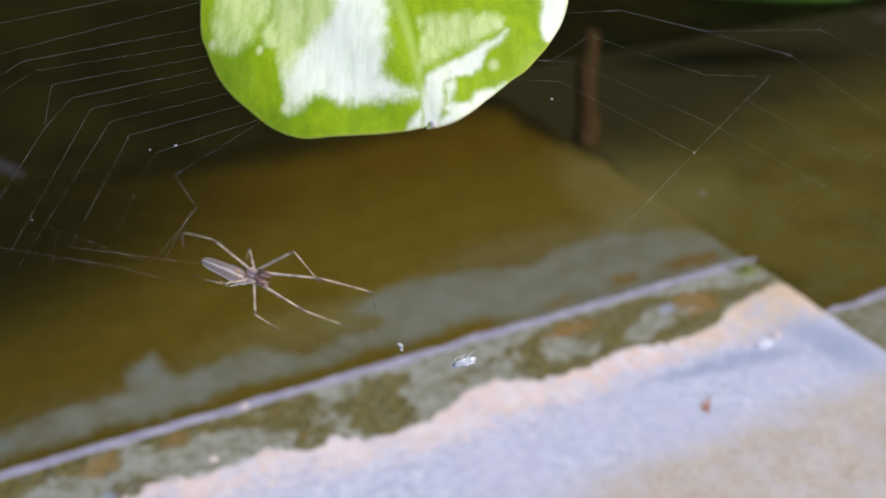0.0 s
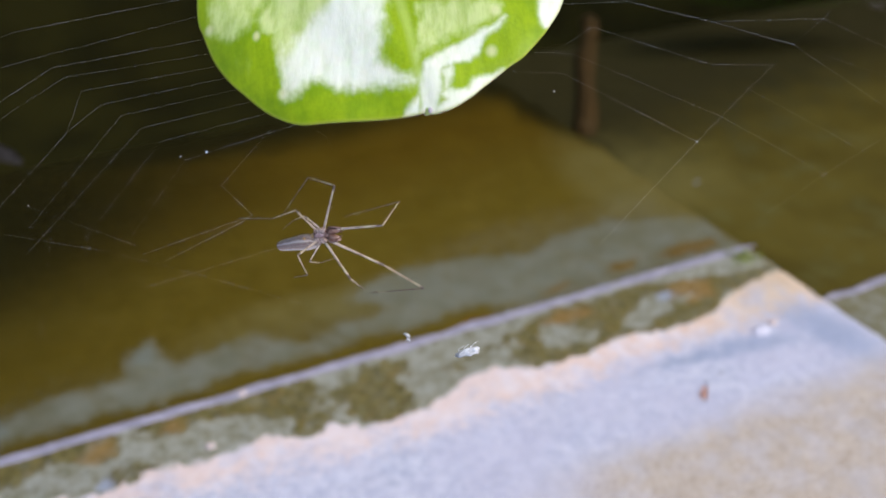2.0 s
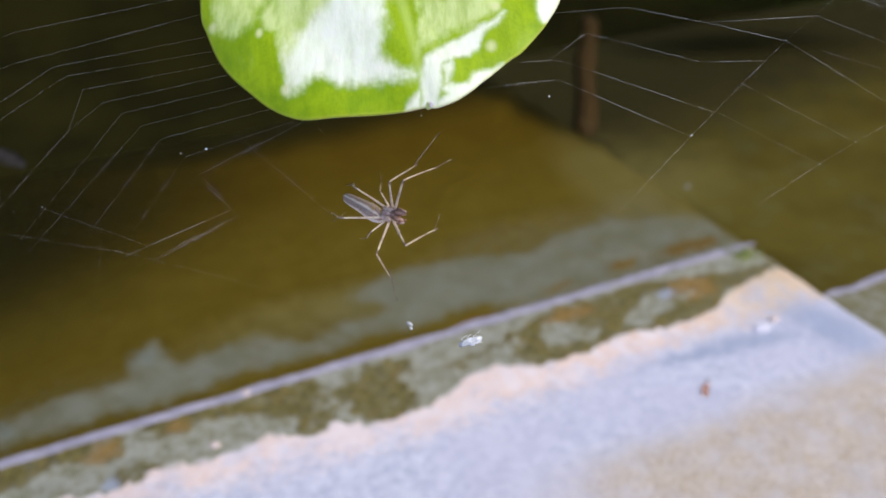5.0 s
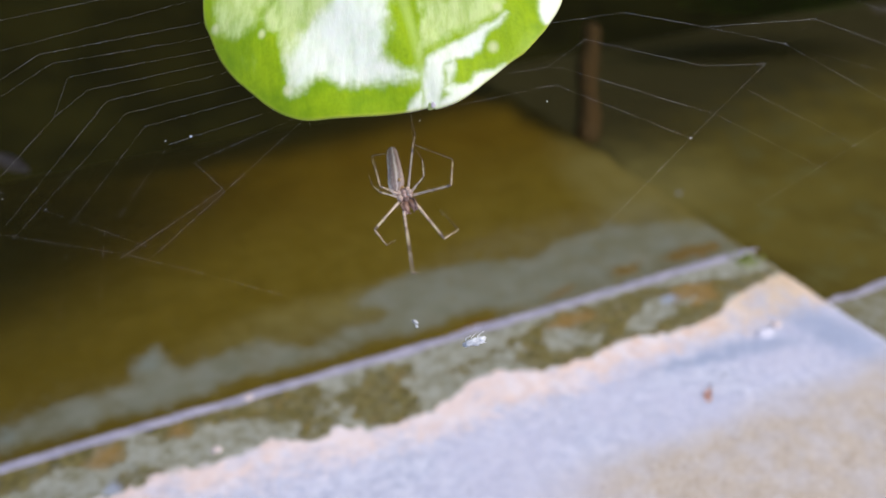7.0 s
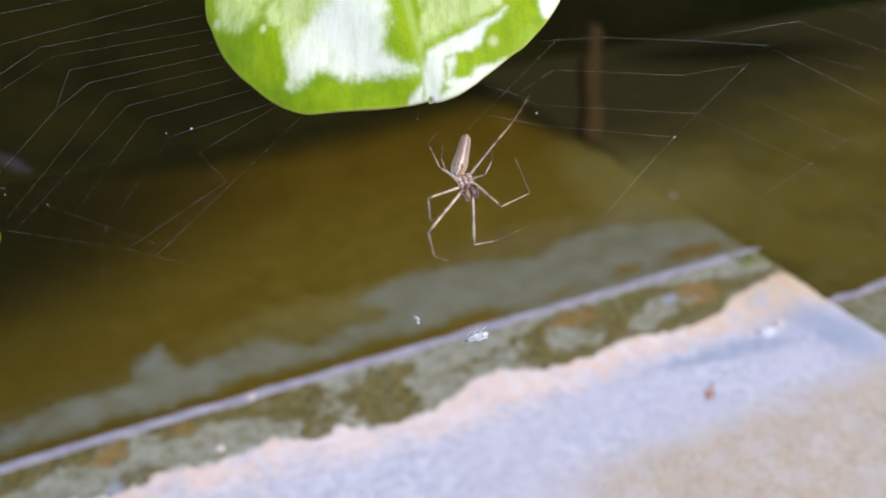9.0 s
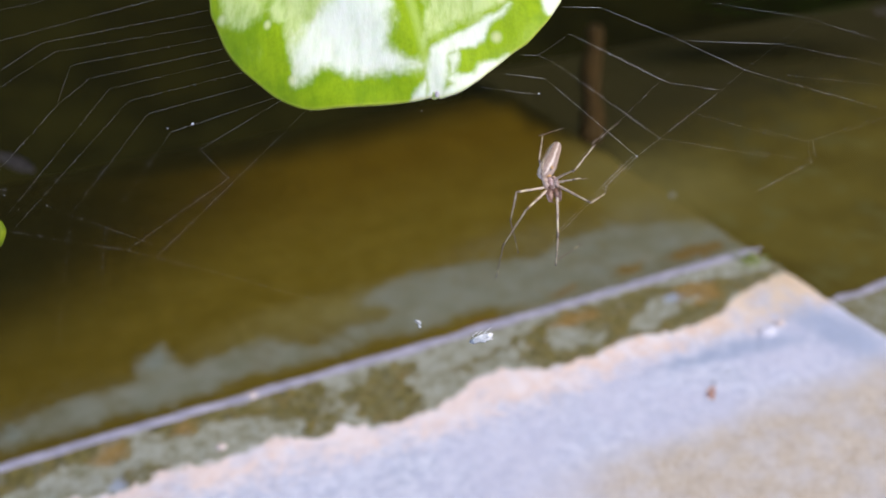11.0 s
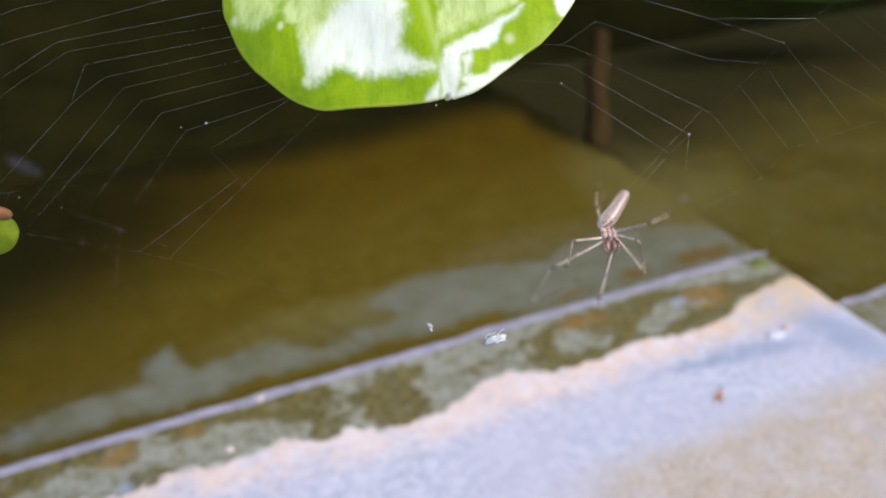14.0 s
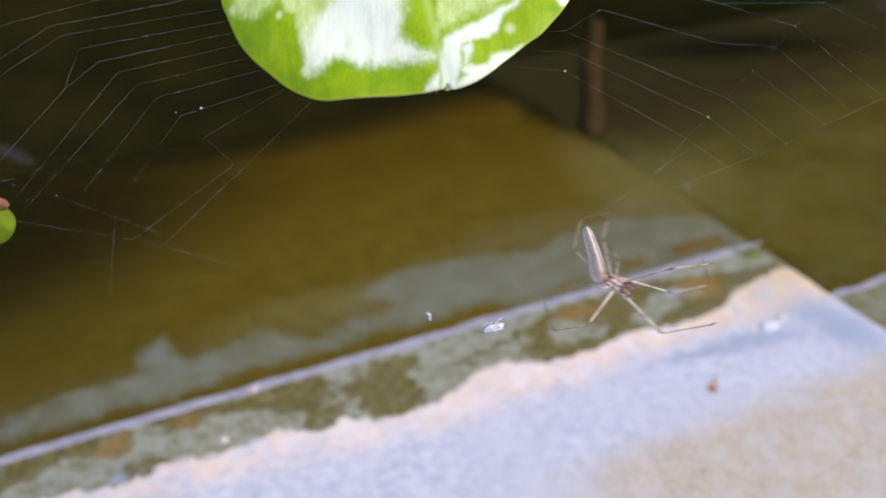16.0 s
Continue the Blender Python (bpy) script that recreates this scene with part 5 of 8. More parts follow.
# ---- what moves ----
def motions():
    upper_sway = [(0, pose(-0.00148, 0.00091, 0)), (0.5, pose(-0.00133, 0.00091, 0)), (1, pose(-0.00030, 0.00057, 0)), (1.3, pose(0.00140, -0.00049, 0)), (1.5, pose(0.00293, -0.00167, 0)), (2, pose(0.00291, -0.00168, 0)), (3, pose(0.00292, -0.00196, 0)), (3.5, pose(0.00290, -0.00194, 0)), (4, pose(0.00297, -0.00188, 0)), (6.5, pose(0.00039, -0.00060, 0)), (7, pose(0.00000, 0.00000, 0)), (7.5, pose(0.00022, -0.00024, 0)), (8, pose(-0.00021, 0.00104, 0)), (8.5, pose(0.00019, 0.00034, 0)), (9, pose(-0.00017, 0.00036, 0)), (11.5, pose(-0.00058, 0.00048, 0)), (12, pose(-0.00049, 0.00042, 0)), (12.5, pose(-0.00076, 0.00053, 0)), (13, pose(-0.00094, 0.00046, 0)), (13.5, pose(-0.00045, 0.00030, 0)), (14, pose(-0.00042, 0.00068, 0)), (14.5, pose(-0.00048, 0.00086, 0)), (15, pose(-0.00056, 0.00059, 0)), (15.5, pose(-0.00067, 0.00105, 0)), (16, pose(-0.00078, 0.00131, 0))]
    right_sway = [(0, pose(0.00000, 0.00091, 0)), (0.5, pose(0.00024, 0.00086, 0)), (1, pose(0.00068, 0.00064, 0)), (1.5, pose(0.00055, 0.00068, 0)), (2, pose(0.00061, 0.00053, 0)), (2.5, pose(0.00061, 0.00042, 0)), (3, pose(0.00066, 0.00047, 0)), (3.5, pose(0.00069, 0.00071, 0)), (4, pose(0.00061, 0.00045, 0)), (6.5, pose(0.00003, 0.00014, 0)), (7, pose(0.00000, 0.00000, 0)), (7.5, pose(0.00001, -0.00032, 0)), (8, pose(-0.00019, -0.00034, 0)), (8.5, pose(-0.00238, -0.00118, 0)), (9, pose(-0.00229, -0.00095, 0)), (11.5, pose(-0.00553, -0.00505, 0)), (12, pose(-0.00484, -0.00453, 0)), (12.5, pose(-0.00298, -0.00288, 0)), (13, pose(-0.00198, -0.00136, 0)), (13.5, pose(-0.00210, -0.00137, 0)), (14, pose(-0.00191, -0.00096, 0)), (14.5, pose(-0.00204, -0.00103, 0)), (15, pose(-0.00190, -0.00119, 0)), (15.5, pose(-0.00128, -0.00062, 0)), (16, pose(-0.00050, 0.00000, 0))]
    lower_sway = [(0, pose(-0.00095, 0.00071, 0)), (1, pose(-0.00075, 0.00090, 0)), (1.5, pose(-0.00173, 0.00070, 0)), (2, pose(-0.00101, 0.00083, 0)), (4, pose(-0.00007, 0.00050, 0)), (6.5, pose(-0.00007, -0.00008, 0)), (7, pose(0.00000, 0.00000, 0)), (9, pose(-0.00012, -0.00007, 0)), (12.5, pose(-0.00114, -0.00117, 0)), (14.5, pose(-0.00040, -0.00085, 0)), (16, pose(-0.00074, -0.00063, 0))]
    husk_sway = [(0, pose(-0.00118, -0.00007, 0)), (1, pose(-0.00077, -0.00022, 0)), (2, pose(-0.00042, -0.00045, 0)), (3, pose(-0.00018, -0.00053, 0)), (3.5, pose(-0.00021, 0.00013, 0)), (4, pose(-0.00045, -0.00034, 0)), (6.5, pose(-0.00000, 0.00025, 0)), (7, pose(0.00000, 0.00000, 0)), (7.5, pose(-0.00003, -0.00079, 0)), (8, pose(0.00005, -0.00050, 0)), (8.5, pose(0.00045, -0.00053, 0)), (9, pose(0.00016, -0.00029, 0)), (11.5, pose(0.00043, -0.00110, 0)), (12, pose(0.00026, -0.00106, 0)), (12.5, pose(-0.00010, -0.00140, 0)), (13, pose(-0.00004, -0.00167, 0)), (13.5, pose(0.00032, -0.00127, 0)), (14, pose(0.00057, -0.00099, 0)), (14.5, pose(0.00064, -0.00082, 0)), (15, pose(0.00035, -0.00167, 0)), (15.5, pose(0.00003, -0.00097, 0)), (16, pose(0.00040, -0.00067, 0))]
    speck_sway = [(0, pose(-0.00171, -0.00048, 0)), (1, pose(-0.00107, -0.00092, 0)), (2, pose(-0.00051, -0.00087, 0)), (3, pose(0.00018, -0.00055, 0)), (3.5, pose(0.00009, -0.00002, 0)), (4, pose(-0.00059, -0.00056, 0)), (6.5, pose(-0.00015, 0.00004, 0)), (7, pose(0.00000, 0.00000, 0)), (7.5, pose(-0.00003, -0.00056, 0)), (8, pose(-0.00002, -0.00034, 0)), (9, pose(0.00001, -0.00035, 0)), (11.5, pose(-0.00038, -0.00169, 0)), (12.5, pose(-0.00092, -0.00206, 0)), (13, pose(-0.00115, -0.00226, 0)), (13.5, pose(-0.00072, -0.00187, 0)), (14, pose(-0.00025, -0.00174, 0)), (14.5, pose(-0.00010, -0.00149, 0)), (15, pose(-0.00039, -0.00212, 0)), (15.5, pose(-0.00049, -0.00172, 0)), (16, pose(-0.00027, -0.00143, 0))]
    def between(rows, t):
        """The place at t seconds, straight from row to row."""
        if t <= rows[0][0]:
            return Vector(rows[0][1:])
        for p, q in zip(rows, rows[1:]):
            if t <= q[0]:
                return Vector(p[1:]).lerp(Vector(q[1:]), (t - p[0]) / (q[0] - p[0]))
        return Vector(rows[-1][1:])

    drift = [(t, m.translation.x / PX, m.translation.y / PX) for t, m in right_sway]

    def at(name, t):
        if name[0] in "YZ":
            return between(NODES[name], t)
        own = [(r[0], *(Vector(r[1:]) - between(drift, r[0]))) for r in NODES[name]]
        return between(own, t) + between(drift, t)

    for ends, length, pieces in strands:
        a, b = ends.split("-")
        for i, ob in enumerate(pieces):
            rows = []
            for t, m in right_sway:
                u, v = at(a, t), at(b, t)
                span = (v - u).length
                u = u + (v - u) * (max(0.0, span - length) / max(span, 1e-6) * i / (len(pieces) - 1))
                rows.append((t, pose(u.x * PX, u.y * PX, 0, 0, 0, math.degrees(math.atan2(v.y - at(a, t).y, v.x - at(a, t).x)))))
            walk(ob, rows)
    for name, ob in knots:
        walk(ob, [(t, pose(at(name, t).x * PX, at(name, t).y * PX, 0)) for t, m in right_sway])
    for group, rows in ((upper, upper_sway), (lower, lower_sway)):
        for ob in group:
            walk(ob, rows)
    for ob, x, y in hanging:
        walk(ob, [(t, m @ pose(x * PX, y * PX, 0, 0, 0, 10 * min(1.0, max(0.0, (1.5 - t) / 0.6)))) for t, m in upper_sway])
    walk(dragline, [(0, pose(-0.03202, 0.00032, -0.00271, 0, 0, 173)), (1, pose(-0.02473, -0.00305, -0.00244, 0, 0, 170)), (2, pose(-0.02166, 0.00065, -0.00296, 0, 0, -163)), (3, pose(-0.01542, 0.00185, -0.00187, 0, 0, 160)), (4, pose(-0.01899, 0.00271, -0.00148, 0, 0, 167)), (6.5, pose(-0.00414, 0.01040, -0.00075, 0, 0, 89)), (7, pose(-0.00407, 0.01324, -0.00100, 0, 0, 91)), (7.5, pose(-0.00436, 0.00821, -0.00070, 0, 0, 82)), (8, pose(-0.00428, 0.00715, -0.00046, 0, 0, 90)), (8.5, pose(-0.00242, 0.01029, -0.00016, 0, 0, 81)), (9, pose(0.00274, 0.01454, -0.00038, 0, 0, 45)), (11.5, pose(0.01811, 0.00888, 0.00013, 0, 0, 43)), (12, pose(0.01692, 0.00615, -0.00001, 0, 0, 37)), (12.5, pose(0.01517, 0.00152, -0.00057, 0, 0, 40)), (13.5, pose(0.01364, 0.00307, -0.00066, 0, 0, 33)), (14.5, pose(0.02649, 0.00494, -0.00008, 0, 0, 61)), (15, pose(0.01637, -0.00225, -0.00018, 0, 0, 42)), (16, pose(0.01633, 0.00070, -0.00048, 0, 0, 36))])
    walk(husk_ob, [(t, WEB @ pose(0.00399, -0.01221, 0) @ m @ pose(0, 0, 0, 0, 0, 12)) for t, m in husk_sway])
    walk(speck_ob, [(t, WEB @ pose(-0.00362, -0.00954, 0) @ m @ pose(0, 0, 0, 0, 0, -35)) for t, m in speck_sway])
    walk(fluff, [(0, pose(0.1658, 0.0420, 0.0006)), (1, pose(0.1652, 0.0411, 0.0006)), (2, pose(0.1632, 0.0413, 0.0006)), (3.5, pose(0.1614, 0.0411, 0.0006)), (4, pose(0.1599, 0.0391, 0.0006)), (7, pose(0.1522, 0.0406, 0.0006)), (9, pose(0.1482, 0.0402, 0.0006)), (11.5, pose(0.1473, 0.0409, 0.0006)), (12.5, pose(0.1475, 0.0413, 0.0006)), (14.5, pose(0.1501, 0.0399, 0.0006)), (16, pose(0.1540, 0.0400, 0.0006))])
    walk(spider, [(0, pose(-0.07853, -0.11839, 0.15635, 58, -23, -72)), (0.3, pose(-0.07624, -0.11963, 0.15676, 40, -4, -83)), (0.5, pose(-0.07791, -0.11953, 0.15598, 48, -7, -69)), (0.8, pose(-0.07721, -0.12038, 0.15547, 64, -30, -67)), (1, pose(-0.07259, -0.12241, 0.15619, 60, -37, -37)), (1.2, pose(-0.07273, -0.12122, 0.15762, 85, -71, -41)), (1.5, pose(-0.07445, -0.11926, 0.15896, -10, -50, 72)), (1.667, pose(-0.07213, -0.12006, 0.15916, 43, -59, -13)), (1.8, pose(-0.06982, -0.12086, 0.15935, 66, -32, -71)), (2, pose(-0.06966, -0.12034, 0.15946, 62, -30, -58)), (2.2, pose(-0.06922, -0.12138, 0.15902, 71, -37, -68)), (2.5, pose(-0.06982, -0.12161, 0.15896, 61, -27, -73)), (2.8, pose(-0.06672, -0.12471, 0.15808, 75, -41, -69)), (3, pose(-0.06513, -0.12532, 0.15874, 58, -24, -66)), (3.2, pose(-0.06565, -0.1253, 0.15868, 60, -33, -43)), (3.5, pose(-0.06519, -0.12314, 0.16163, 39, -61, 9)), (3.8, pose(-0.06808, -0.11921, 0.16401, 92, -63, -57)), (4, pose(-0.0667, -0.12193, 0.162, 91, -58, -63)), (4.2, pose(-0.06462, -0.12235, 0.16296, 55, -22, -78)), (6.3, pose(-0.05978, -0.12644, 0.1626, 74, -48, -51)), (6.5, pose(-0.05893, -0.12458, 0.16524, 21, -54, 32)), (6.667, pose(-0.0588, -0.12417, 0.16564, 49, -38, -36)), (6.8, pose(-0.05868, -0.12376, 0.16605, 46, -14, -83)), (7, pose(-0.05926, -0.12344, 0.16586, 23, -0, -101)), (7.2, pose(-0.05831, -0.12363, 0.16628, 9, -1, -114)), (7.5, pose(-0.05922, -0.12636, 0.16276, 18, -2, -106)), (7.8, pose(-0.06, -0.1291, 0.15975, 47, -12, -78)), (8, pose(-0.05886, -0.12894, 0.16099, 43, -4, -77)), (8.2, pose(-0.05444, -0.12842, 0.16455, 61, -26, -75)), (8.3, pose(-0.05313, -0.12736, 0.16683, 63, -28, -70)), (8.4, pose(-0.05098, -0.12871, 0.16674, 64, -31, -65)), (8.5, pose(-0.05156, -0.12614, 0.16916, 66, -33, -60)), (8.6, pose(-0.04991, -0.12635, 0.16998, 62, -29, -66)), (8.8, pose(-0.05204, -0.1267, 0.16804, 51, -17, -80)), (9, pose(-0.05237, -0.12671, 0.16766, 21, 5, -100)), (9.2, pose(-0.05284, -0.12655, 0.16761, 16, 3, -106)), (11.3, pose(-0.04164, -0.13422, 0.1671, 8, 2, -113)), (11.5, pose(-0.04205, -0.13614, 0.1648, -2, 3, -122)), (11.8, pose(-0.04143, -0.13611, 0.1651, -20, -8, -134)), (12, pose(-0.04382, -0.13588, 0.16374, -8, 4, -127)), (12.2, pose(-0.04461, -0.1355, 0.16331, -0, 7, -120)), (12.5, pose(-0.04645, -0.13754, 0.15936, 2, 2, -118)), (12.8, pose(-0.04648, -0.13929, 0.15716, 33, 12, -83)), (13, pose(-0.04453, -0.14014, 0.15728, 48, 22, -48)), (13.2, pose(-0.04262, -0.13993, 0.15883, 52, 4, -33)), (13.5, pose(-0.04133, -0.13969, 0.16005, 52, 3, -32)), (13.8, pose(-0.03845, -0.13713, 0.1653, 51, -17, -78)), (14, pose(-0.03902, -0.13887, 0.1634, 4, -1, -116)), (14.2, pose(-0.03727, -0.13988, 0.16343, -13, -9, -128)), (14.5, pose(-0.03754, -0.13868, 0.16465, -7, 11, -126)), (14.8, pose(-0.04729, -0.13757, 0.15957, 12, 0, -110)), (15, pose(-0.0479, -0.13891, 0.15762, 5, 29, -114)), (15.2, pose(-0.0486, -0.1388, 0.15731, 15, 37, -101)), (15.5, pose(-0.0484, -0.13952, 0.15667, 11, 51, -106)), (15.7, pose(-0.04809, -0.14021, 0.15591, 39, 37, -67)), (15.8, pose(-0.0459, -0.14059, 0.15678, 49, 20, -47)), (16, pose(-0.04078, -0.14287, 0.15737, 49, 18, -45))])
    walk(abdomen, [(0, pose(0, 0, 0, 0, 26, 0)), (0.3, pose(0, 0, 0, 23, 18, 34)), (0.5, pose(0, 0, 0, 9, 20, 16)), (0.8, pose(0, 0, 0, -7, 26, -9)), (1, pose(0, 0, 0, -6, 1, -12)), (1.2, pose(0, 0, 0, -26, 31, -43)), (1.333, pose(0, 0, 0, -15, -8, -43)), (1.5, pose(0, 0, 0, 0, -46, -53)), (1.667, pose(0, 0, 0, -12, -8, -29)), (1.8, pose(0, 0, 0, -8, 30, -9)), (2, pose(0, 0, 0, 9, -1, 11)), (2.2, pose(0, 0, 0, 14, 9, 14)), (2.5, pose(0, 0, 0, -10, 26, -13)), (2.8, pose(0, 0, 0, -21, 24, -25)), (3, pose(0, 0, 0, -10, 4, -12)), (3.2, pose(0, 0, 0, -17, -5, -34)), (3.5, pose(0, 0, 0, -16, -17, -54)), (3.8, pose(0, 0, 0, -11, -3, -11)), (4, pose(0, 0, 0, -22, 17, -26)), (4.2, pose(0, 0, 0, -2, 14, -2)), (6.3, pose(0, 0, 0, -22, 14, -32)), (6.5, pose(0, 0, 0, -4, -38, -37)), (6.8, pose(0, 0, 0, -3, 10, -3)), (7, pose(0, 0, 0, -3, 16, -4)), (7.2, pose(0, 0, 0, -4, 17, -4)), (7.5, pose(0, 0, 0, -11, 2, -9)), (7.8, pose(0, 0, 0, -30, -3, -34)), (8, pose(0, 0, 0, -25, 9, -41)), (8.2, pose(0, 0, 0, -13, 17, -14)), (8.5, pose(0, 0, 0, -2, 4, -3)), (8.8, pose(0, 0, 0, -17, 10, -18)), (9, pose(0, 0, 0, -17, 4, -20)), (9.2, pose(0, 0, 0, -19, 4, -21)), (11.3, pose(0, 0, 0, -15, 5, -15)), (11.5, pose(0, 0, 0, -12, 17, -14)), (11.8, pose(0, 0, 0, -15, 35, -16)), (12, pose(0, 0, 0, -17, -0, -16)), (12.2, pose(0, 0, 0, -25, 6, -31)), (12.5, pose(0, 0, 0, -26, 3, -26)), (12.8, pose(0, 0, 0, -22, -5, -44)), (13, pose(0, 0, 0, 0, -21, -54)), (13.2, pose(0, 0, 0, 0, -16, -54)), (13.5, pose(0, 0, 0, 0, -17, -43)), (13.8, pose(0, 0, 0, -28, 2, -30)), (14, pose(0, 0, 0, -23, 17, -25)), (14.2, pose(0, 0, 0, -23, 27, -23)), (14.5, pose(0, 0, 0, -33, -4, -46)), (14.8, pose(0, 0, 0, -45, 1, -56)), (15, pose(0, 0, 0, -21, -18, -53)), (15.2, pose(0, 0, 0, -12, 5, -66)), (15.5, pose(0, 0, 0, -0, -3, -32)), (15.7, pose(0, 0, 0, 0, -0, -50)), (15.8, pose(0, 0, 0, 0, -0, -66)), (16, pose(0, 0, 0, 0, -0, -37))])
    walk(legs["a1"][0], [(0, pose(0.0025, 0.00065, -0.0001, 6, 45, 9)), (0.5, pose(0.0025, 0.00065, -0.0001, 21, 28, 39)), (1, pose(0.0025, 0.00065, -0.0001, 0, 6, 1)), (1.267, pose(0.0025, 0.00065, -0.0001, 7, -22, 23)), (1.5, pose(0.0025, 0.00065, -0.0001, 0, -51, 50)), (1.733, pose(0.0025, 0.00065, -0.0001, 8, -18, 23)), (2, pose(0.0025, 0.00065, -0.0001, 0, 15, 0)), (2.5, pose(0.0025, 0.00065, -0.0001, 3, 19, 3)), (3, pose(0.0025, 0.00065, -0.0001, 9, 1, 11)), (3.5, pose(0.0025, 0.00065, -0.0001, 5, -33, 10)), (4, pose(0.0025, 0.00065, -0.0001, 38, -15, 28)), (6.5, pose(0.0025, 0.00065, -0.0001, 6, -53, 42)), (6.8, pose(0.0025, 0.00065, -0.0001, 31, -14, 22)), (7, pose(0.0025, 0.00065, -0.0001, 11, 13, 13)), (7.5, pose(0.0025, 0.00065, -0.0001, 23, 13, 25)), (7.733, pose(0.0025, 0.00065, -0.0001, -18, -8, 6)), (8, pose(0.0025, 0.00065, -0.0001, -59, -36, 5)), (8.267, pose(0.0025, 0.00065, -0.0001, -16, -18, 11)), (8.5, pose(0.0025, 0.00065, -0.0001, 25, -9, 27)), (9, pose(0.0025, 0.00065, -0.0001, -15, 23, -22)), (9.2, pose(0.0025, 0.00065, -0.0001, -9, 24, -11)), (11.3, pose(0.0025, 0.00065, -0.0001, -10, 12, -10)), (11.5, pose(0.0025, 0.00065, -0.0001, 1, 20, 1)), (12, pose(0.0025, 0.00065, -0.0001, 7, 19, 8)), (12.5, pose(0.0025, 0.00065, -0.0001, -9, 49, -12)), (12.733, pose(0.0025, 0.00065, -0.0001, 7, 9, 20)), (13, pose(0.0025, 0.00065, -0.0001, -0, -33, 47)), (13.5, pose(0.0025, 0.00065, -0.0001, 0, -0, 17)), (13.8, pose(0.0025, 0.00065, -0.0001, 19, 16, 23)), (14, pose(0.0025, 0.00065, -0.0001, -18, 50, -24)), (14.5, pose(0.0025, 0.00065, -0.0001, -8, 40, -12)), (15, pose(0.0025, 0.00065, -0.0001, -8, -15, -17)), (15.5, pose(0.0025, 0.00065, -0.0001, 0, -55, 7)), (16, pose(0.0025, 0.00065, -0.0001, 0, -45, 48))])
    walk(legs["a1"][1], [(0, pose(0.008, -0, 0, 0, 18, -10)), (0.5, pose(0.008, 0, 0, 0, 57, 3)), (1, pose(0.008, 0, 0, 7, 56, 17)), (1.5, pose(0.008, 0, 0, -169, 77, -171)), (2, pose(0.008, 0, -0, 49, 63, 99)), (2.5, pose(0.008, -0, 0, 48, 55, 97)), (3, pose(0.008, 0, 0, 60, 56, 95)), (3.5, pose(0.008, 0, 0, 152, 51, 162)), (4, pose(0.008, 0, 0, 133, 58, 155)), (6.5, pose(0.008, -0, 0, -128, 52, -156)), (6.667, pose(0.008, -0, 0, 158, 60, 167)), (6.8, pose(0.008, -0, -0, 97, 43, 144)), (7, pose(0.008, -0, 0, 70, 54, 148)), (7.5, pose(0.008, 0, 0, 29, 67, 160)), (7.733, pose(0.008, 0, 0, 62, 35, 147)), (8, pose(0.008, 0, 0, 95, 12, 121)), (8.267, pose(0.008, 0, 0, 105, 53, 114)), (8.5, pose(0.008, 0, 0, -92, 86, -96)), (8.733, pose(0.008, -0, 0, 60, 75, 104)), (9, pose(0.008, -0, 0, 35, 59, 130)), (9.2, pose(0.008, 0, -0, 41, 58, 141)), (10.267, pose(0.008, 0, -0, 69, 70, 121)), (11.3, pose(0.008, -0, -0, 114, 85, 121)), (11.5, pose(0.008, 0, -0, 45, 82, 54)), (12, pose(0.008, -0, 0, 20, 71, 31)), (12.5, pose(0.008, 0, 0, 0, 30, 31)), (13, pose(0.008, -0, 0, 91, 78, 110)), (13.5, pose(0.008, 0, 0, 0, 29, 20)), (13.8, pose(0.008, 0, 0, 41, 64, 72)), (13.867, pose(0.008, 0, 0, -2, 68, 84)), (13.933, pose(0.008, 0, 0, -55, 74, 85)), (14, pose(0.008, 0, 0, -131, 77, 64)), (14.167, pose(0.008, 0, 0, -73, 67, 73)), (14.333, pose(0.008, 0, 0, -34, 58, 62)), (14.5, pose(0.008, 0, 0, 0, 54, 45)), (15, pose(0.008, 0, 0, 72, 81, 84)), (15.5, pose(0.008, -0, 0, 103, 45, 150)), (15.733, pose(0.008, 0, 0, 113, 75, 131)), (16, pose(0.008, 0, 0, -40, 75, -49))])
